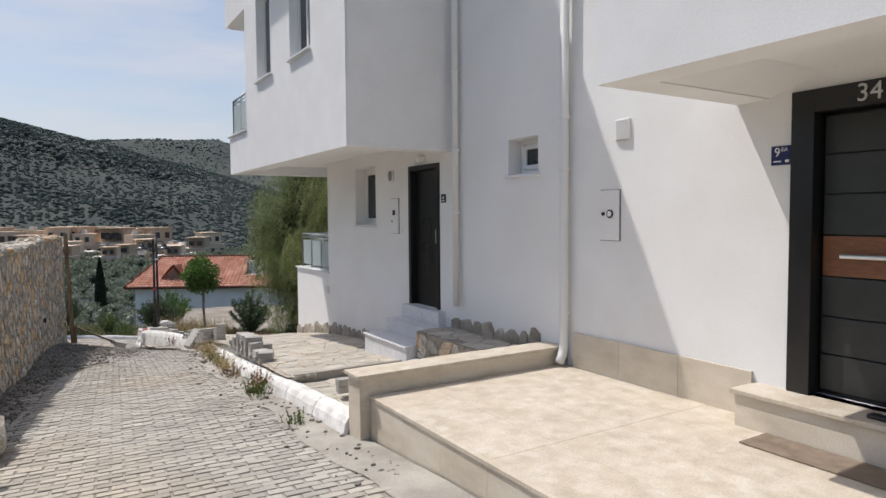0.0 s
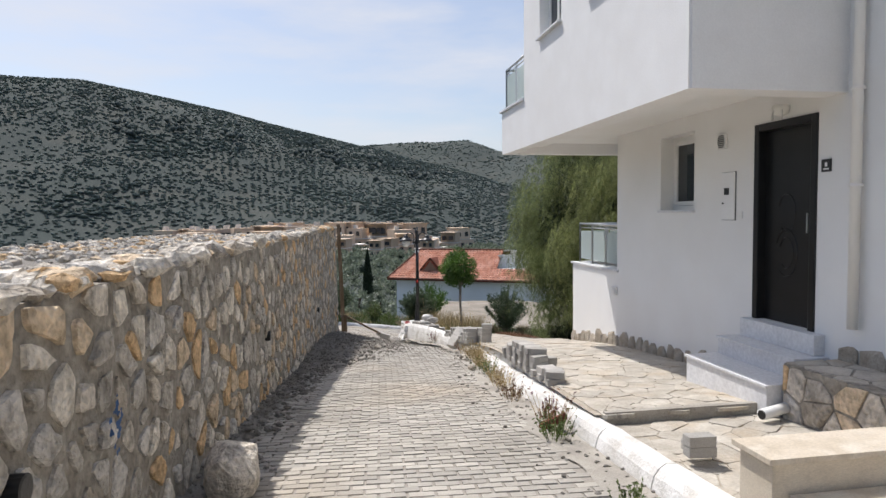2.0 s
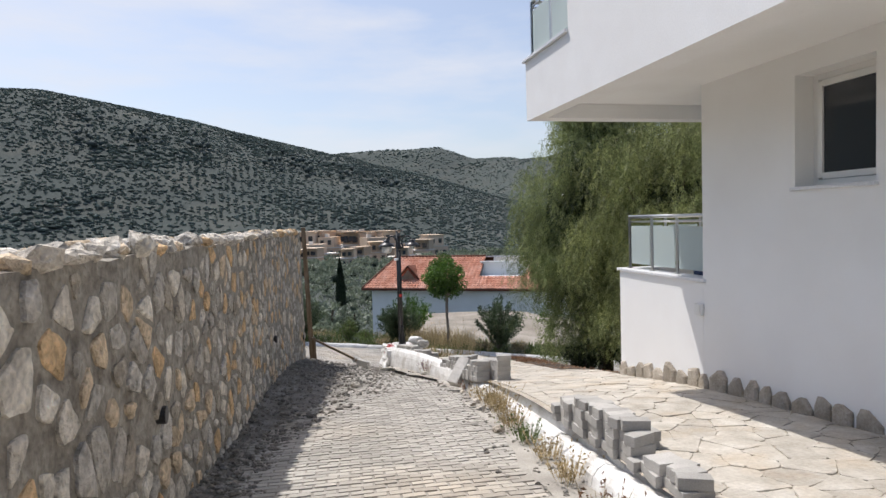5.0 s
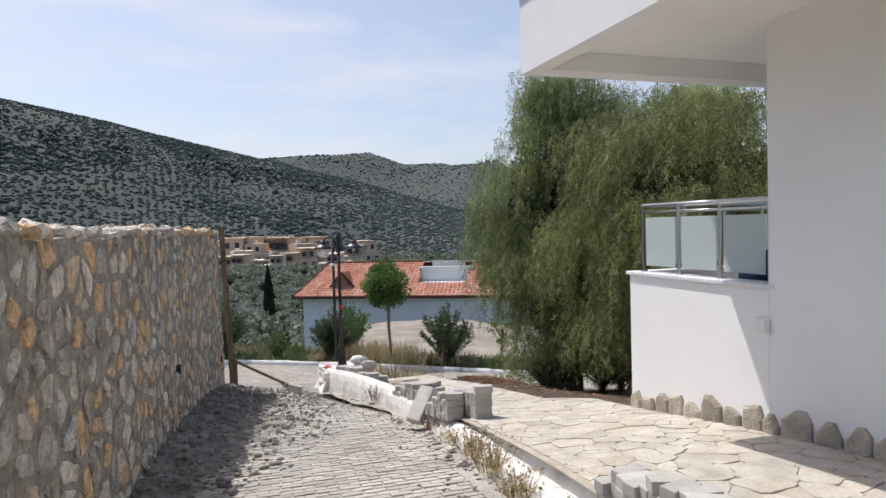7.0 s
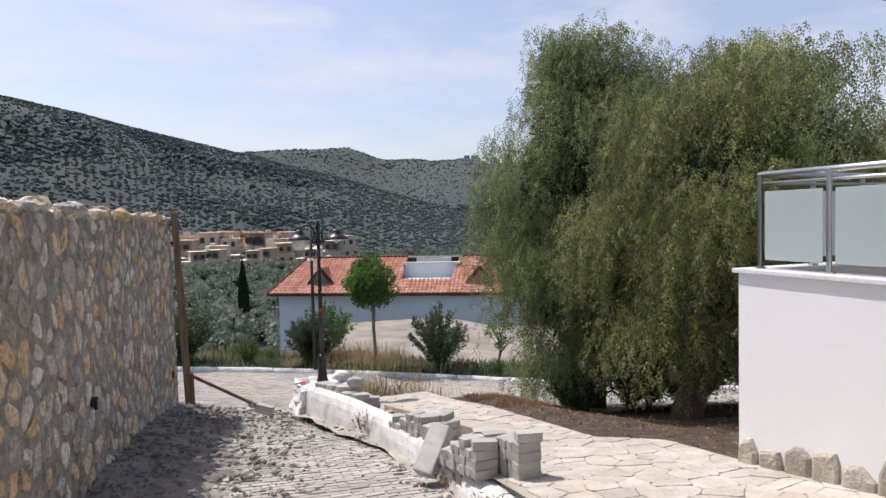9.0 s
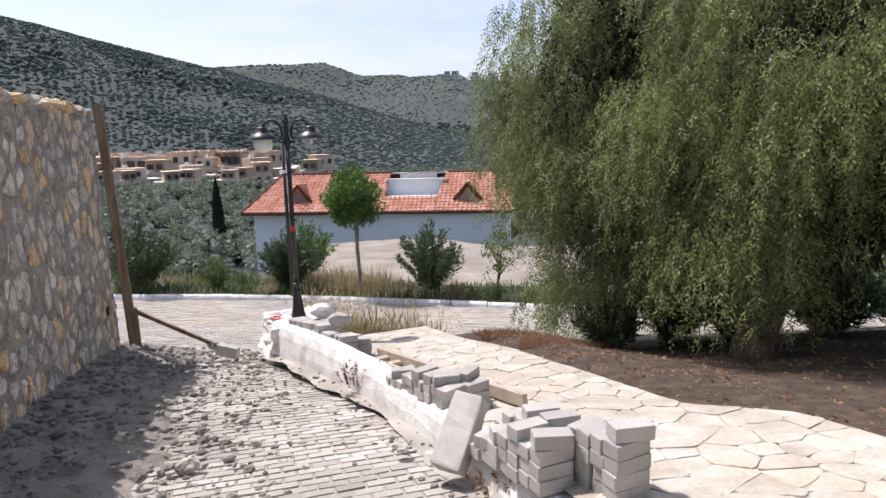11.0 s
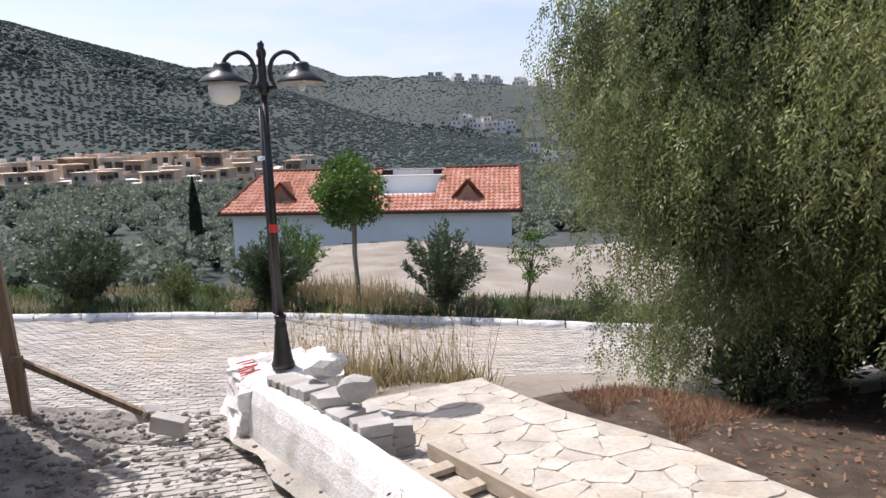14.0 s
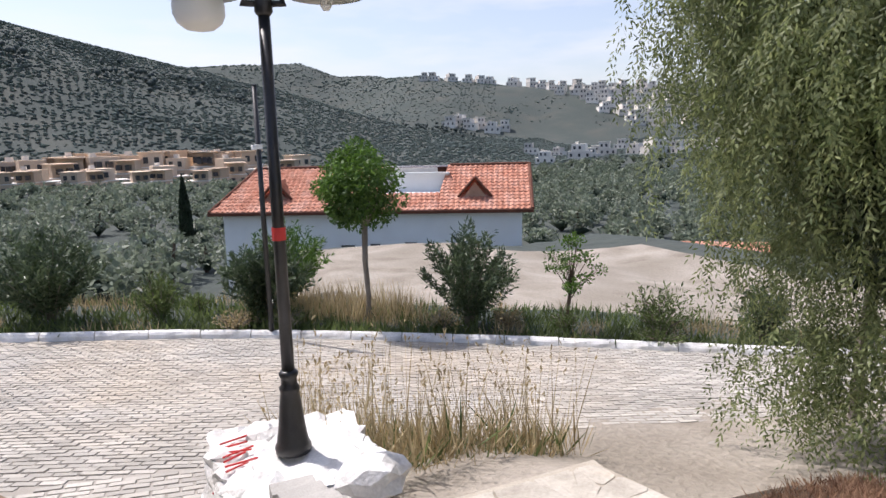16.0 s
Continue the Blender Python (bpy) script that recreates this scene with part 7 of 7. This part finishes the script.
# stones set on the raised bed and its face
rp = random.Random(19)
for poly in cells(4.52, 5.08, 6.3, 8.32, 0.3, 0.3, rp, 0.4):
    for a in ((4.53, 0, -1, 0), (5.09, 0, 1, 0), (0, 6.3, 0, -1), (0, 8.33, 0, 1)):
        poly = clip(poly, *a) if len(poly) > 2 else poly
    if len(poly) > 2 and area(poly) > 0.006:
        p = inset(poly, 0.012)
        vs, f = stone_shape(p, 0.014, lambda u, v, h: (u, v, 0.246 + h), rp, 0.3)
        mesh("stone", vs, f, M["flag"], planter)
for poly in cells(6.3, 8.33, -0.3, 0.24, 0.26, 0.28, rp, 0.4):
    for a in ((6.3, 0, -1, 0), (8.33, 0, 1, 0), (0, -0.35, 0, -1), (0, 0.245, 0, 1)):
        poly = clip(poly, *a) if len(poly) > 2 else poly
    if len(poly) > 2 and area(poly) > 0.006:
        p = inset(poly, 0.014)
        vs, f = stone_shape(p, 0.018, lambda u, v, h: (4.53 - h, u, v), rp, 0.6)
        mesh("stone", vs, f, M["stone"], planter)


# upright stones along the foot of the house wall
def skirt(parent, y0, y1, base, seed, x):
    rnd = random.Random(seed)
    y = y0
    while y < y1:
        w = rnd.uniform(0.14, 0.30)
        h = rnd.uniform(0.13, 0.25)
        b = float(base(y + w / 2))
        peak = rnd.uniform(0.3, 0.7)
        top = [(y + w * 0.97, h * rnd.uniform(0.35, 0.8)), (y + w * (peak + 0.14), h * 0.97), (y + w * (peak - 0.12), h), (y + 0.01, h * rnd.uniform(0.35, 0.8))]
        poly = [(y + 0.005, -0.05), (y + w, -0.05)] + top
        poly = [(u, b + v) for u, v in poly]
        vs, f = stone_shape(poly, rnd.uniform(0.025, 0.05), lambda u, v, hh: (x - hh, u, v), rnd, 0.4)
        mesh("stone", vs, f, M["skirt"], parent)
        y += w + rnd.uniform(0, 0.03)


skirt(wall_a, 9.75, 13.0, z_flag, 23, XW)
skirt(wall_a, 13.05, 14.95, z_flag, 24, XW)
skirt(wall_a, 6.4, 8.3, lambda y: 0.27, 25, XW)


# face stones of the rubble wall
def face_stones():
    rnd = random.Random(29)
    singles = 0
    far_v, far_f = [], []
    for poly in cells(4.2, WALL_END, -2.4, 1.34, 0.18, 0.235, rnd, 0.5, 0.24):
        cu, cv = sum(p[0] for p in poly) / len(poly), sum(p[1] for p in poly) / len(poly)
        if cv > wall_top(cu) - 0.06 or cv < float(z_road(cu)) - 0.05:
            continue
        poly = clip(poly, 0, wall_top(cu) - 0.005, 0, 1)
        poly = clip(poly, WALL_END, 0, 1, 0)
        if len(poly) < 3:
            continue
        k = rnd.random()
        p = inset(poly, rnd.uniform(0.026, 0.05) if k < 0.75 else rnd.uniform(0.05, 0.07))
        if area(p) < 0.006:
            continue
        p = rough(p, rnd)
        lift = rnd.uniform(0.008, 0.03)

        def place(u, v, h):
            f = (v - (float(z_road(u)) - 0.5)) / 2.5
            return (float(x_wall(u)) - 0.05 * min(1, max(0, f)) + h + 0.006 * noise.noise(Vector((u * 16, v * 16, 0))), u, v)
        vs, f = stone_shape(p, lift, place, rnd, 0.5)
        if 6.0 < cu < 13.2 and singles < 300:
            mesh("stone", vs, f, M["stone"], stone_wall)
            singles += 1
        else:
            o = len(far_v)
            far_v.extend(vs)
            far_f.extend([tuple(i + o for i in q) for q in f])
    tagged(mesh("stones", far_v, far_f, M["stone_i"], stone_wall), "rubble face stones in grey mortar", kind="stuff")
    # rough stones along the top edge
    bm = bmesh.new()
    for i in range(330):
        y = 2 + 20.6 * i / 330 + rnd.uniform(-0.03, 0.03)
        s = rnd.uniform(0.045, 0.105)
        rock(bm, (float(x_wall(y)) - 0.05 - rnd.uniform(0.0, 0.42), y, wall_top(y) - 0.01), s, rnd, 0.7)
    tagged(part("coping_stones", bm, M["stone_i"], stone_wall), "pale jagged stones along the wall top", kind="stuff")
    # blue spray mark on one stone
    for k in range(26):
        y, z, s = 6.56 + rnd.gauss(0, 0.045), 0.62 + rnd.gauss(0, 0.065), rnd.uniform(0.009, 0.026)
        pts = [(y + s * math.cos(a) * rnd.uniform(0.5, 1.2), z + s * math.sin(a) * rnd.uniform(0.5, 1.4)) for a in np.linspace(0, 5.6, 8)]
        mesh("paint_mark", [(float(x_wall(u)) + 0.05 + 0.0004 * k, u, v) for u, v in pts], [tuple(range(8))], M["blue"], stone_wall, "smear of blue spray paint")


face_stones()


# paving blocks of the lane and the cross road
def paving():
    rnd = random.Random(37)
    l, w, j = 0.20, 0.10, 0.007
    top, low = ((-l / 2 + 0.012, -w / 2 + 0.011), (l / 2 - 0.012, -w / 2 + 0.011), (l / 2 - 0.012, w / 2 - 0.011), (-l / 2 + 0.012, w / 2 - 0.011)), ((-l / 2 + j / 2, -w / 2 + j / 2), (l / 2 - j / 2, -w / 2 + j / 2), (l / 2 - j / 2, w / 2 - j / 2), (-l / 2 + j / 2, w / 2 - j / 2))
    faces0 = [(0, 1, 5, 4), (1, 2, 6, 5), (2, 3, 7, 6), (3, 0, 4, 7), (4, 5, 6, 7)]
    me = bpy.data.meshes.new("paving_stone")
    me.from_pydata([(x, y, -0.02) for x, y in low] + [(x, y, 0.008) for x, y in top], [], faces0)
    me.materials.append(M["paver_o"])
    singles = 0

    def lay(V, F, x, y, a, single_parent=None):
        nonlocal singles
        z = float(z_ground(x, y)) + rnd.uniform(-0.004, 0.004)
        sx = float(z_ground(x + 0.1, y) - z_ground(x - 0.1, y)) / 0.2
        sy = float(z_ground(x, y + 0.1) - z_ground(x, y - 0.1)) / 0.2
        a += rnd.gauss(0, 0.012)
        if single_parent is not None:
            o = new("paving_stone", me)
            o.parent = single_parent
            zx, zy = Vector((1, 0, sx)), Vector((0, 1, sy))
            nz = zx.cross(zy).normalized()
            ax = (Vector((math.cos(a), math.sin(a), sx * math.cos(a) + sy * math.sin(a)))).normalized()
            ay = nz.cross(ax)
            o.matrix_local = Matrix.Translation((x, y, z)) @ Matrix((ax, ay, nz)).transposed().to_4x4()
            singles += 1
            return
        c, s = math.cos(a), math.sin(a)
        o = len(V)
        tx, ty = rnd.uniform(-0.02, 0.02), rnd.uniform(-0.03, 0.03)
        for k, (u, v) in enumerate(low + top):
            X, Y = u * c - v * s, u * s + v * c
            V.append((x + X, y + Y, z + sx * X + sy * Y + (-0.02 if k < 4 else 0.008 + tx * u + ty * v)))
        F.extend([tuple(i + o for i in q) for q in faces0])
    V, F = [], []
    row, y = 0, -3.0
    turn = -0.055
    while y < 24.3:
        xa, xb = (float(x_wall(y)) - 0.05 if y < 22.7 else -1.0), (float(x_kerb(y)) + 0.06 - gutter_width(y) if y < 22.0 else 2.42 if y < 22.9 else 3.0)
        x = xa + (0.1 if row % 2 else 0)
        while x < xb:
            yy = y + turn * (x - 1) + 0.02 * math.sin(x * 1.7 + y)
            if yy < cross_near(x) + 0.6:
                lay(V, F, x, yy, turn, lane if 6.2 < y < 7.9 and -0.4 < x < 2.4 and singles < 300 else None)
            x += l
        y += w
        row += 1
    tagged(mesh("paving_stones", V, F, M["paver"], lane), "weathered grey concrete paving blocks", kind="stuff")
    V, F = [], []
    a = radians(-20)
    c, s = math.cos(a), math.sin(a)
    for r in range(-85, 90):
        for k in range(-80, 85):
            u, v = k * l + (l / 2 if r % 2 else 0), r * w
            x, y = 2 + u * c - v * s, 27 + u * s + v * c
            if not -11 < x < 15 or y > y_far(x) - 0.06 or y < cross_near(x) + 0.1:
                continue
            if x < 3.0 and y < 23.9 + 0.055 * (1 - x) and x > -1:
                continue
            if x > 4.5 and y < cross_near(x) + 0.9 + 0.3 * noise.noise(Vector((x, y, 0))):
                continue
            lay(V, F, x, y, a)
    tagged(mesh("paving_stones", V, F, M["paver"], cross_road), "weathered grey concrete paving blocks", kind="stuff")


paving()
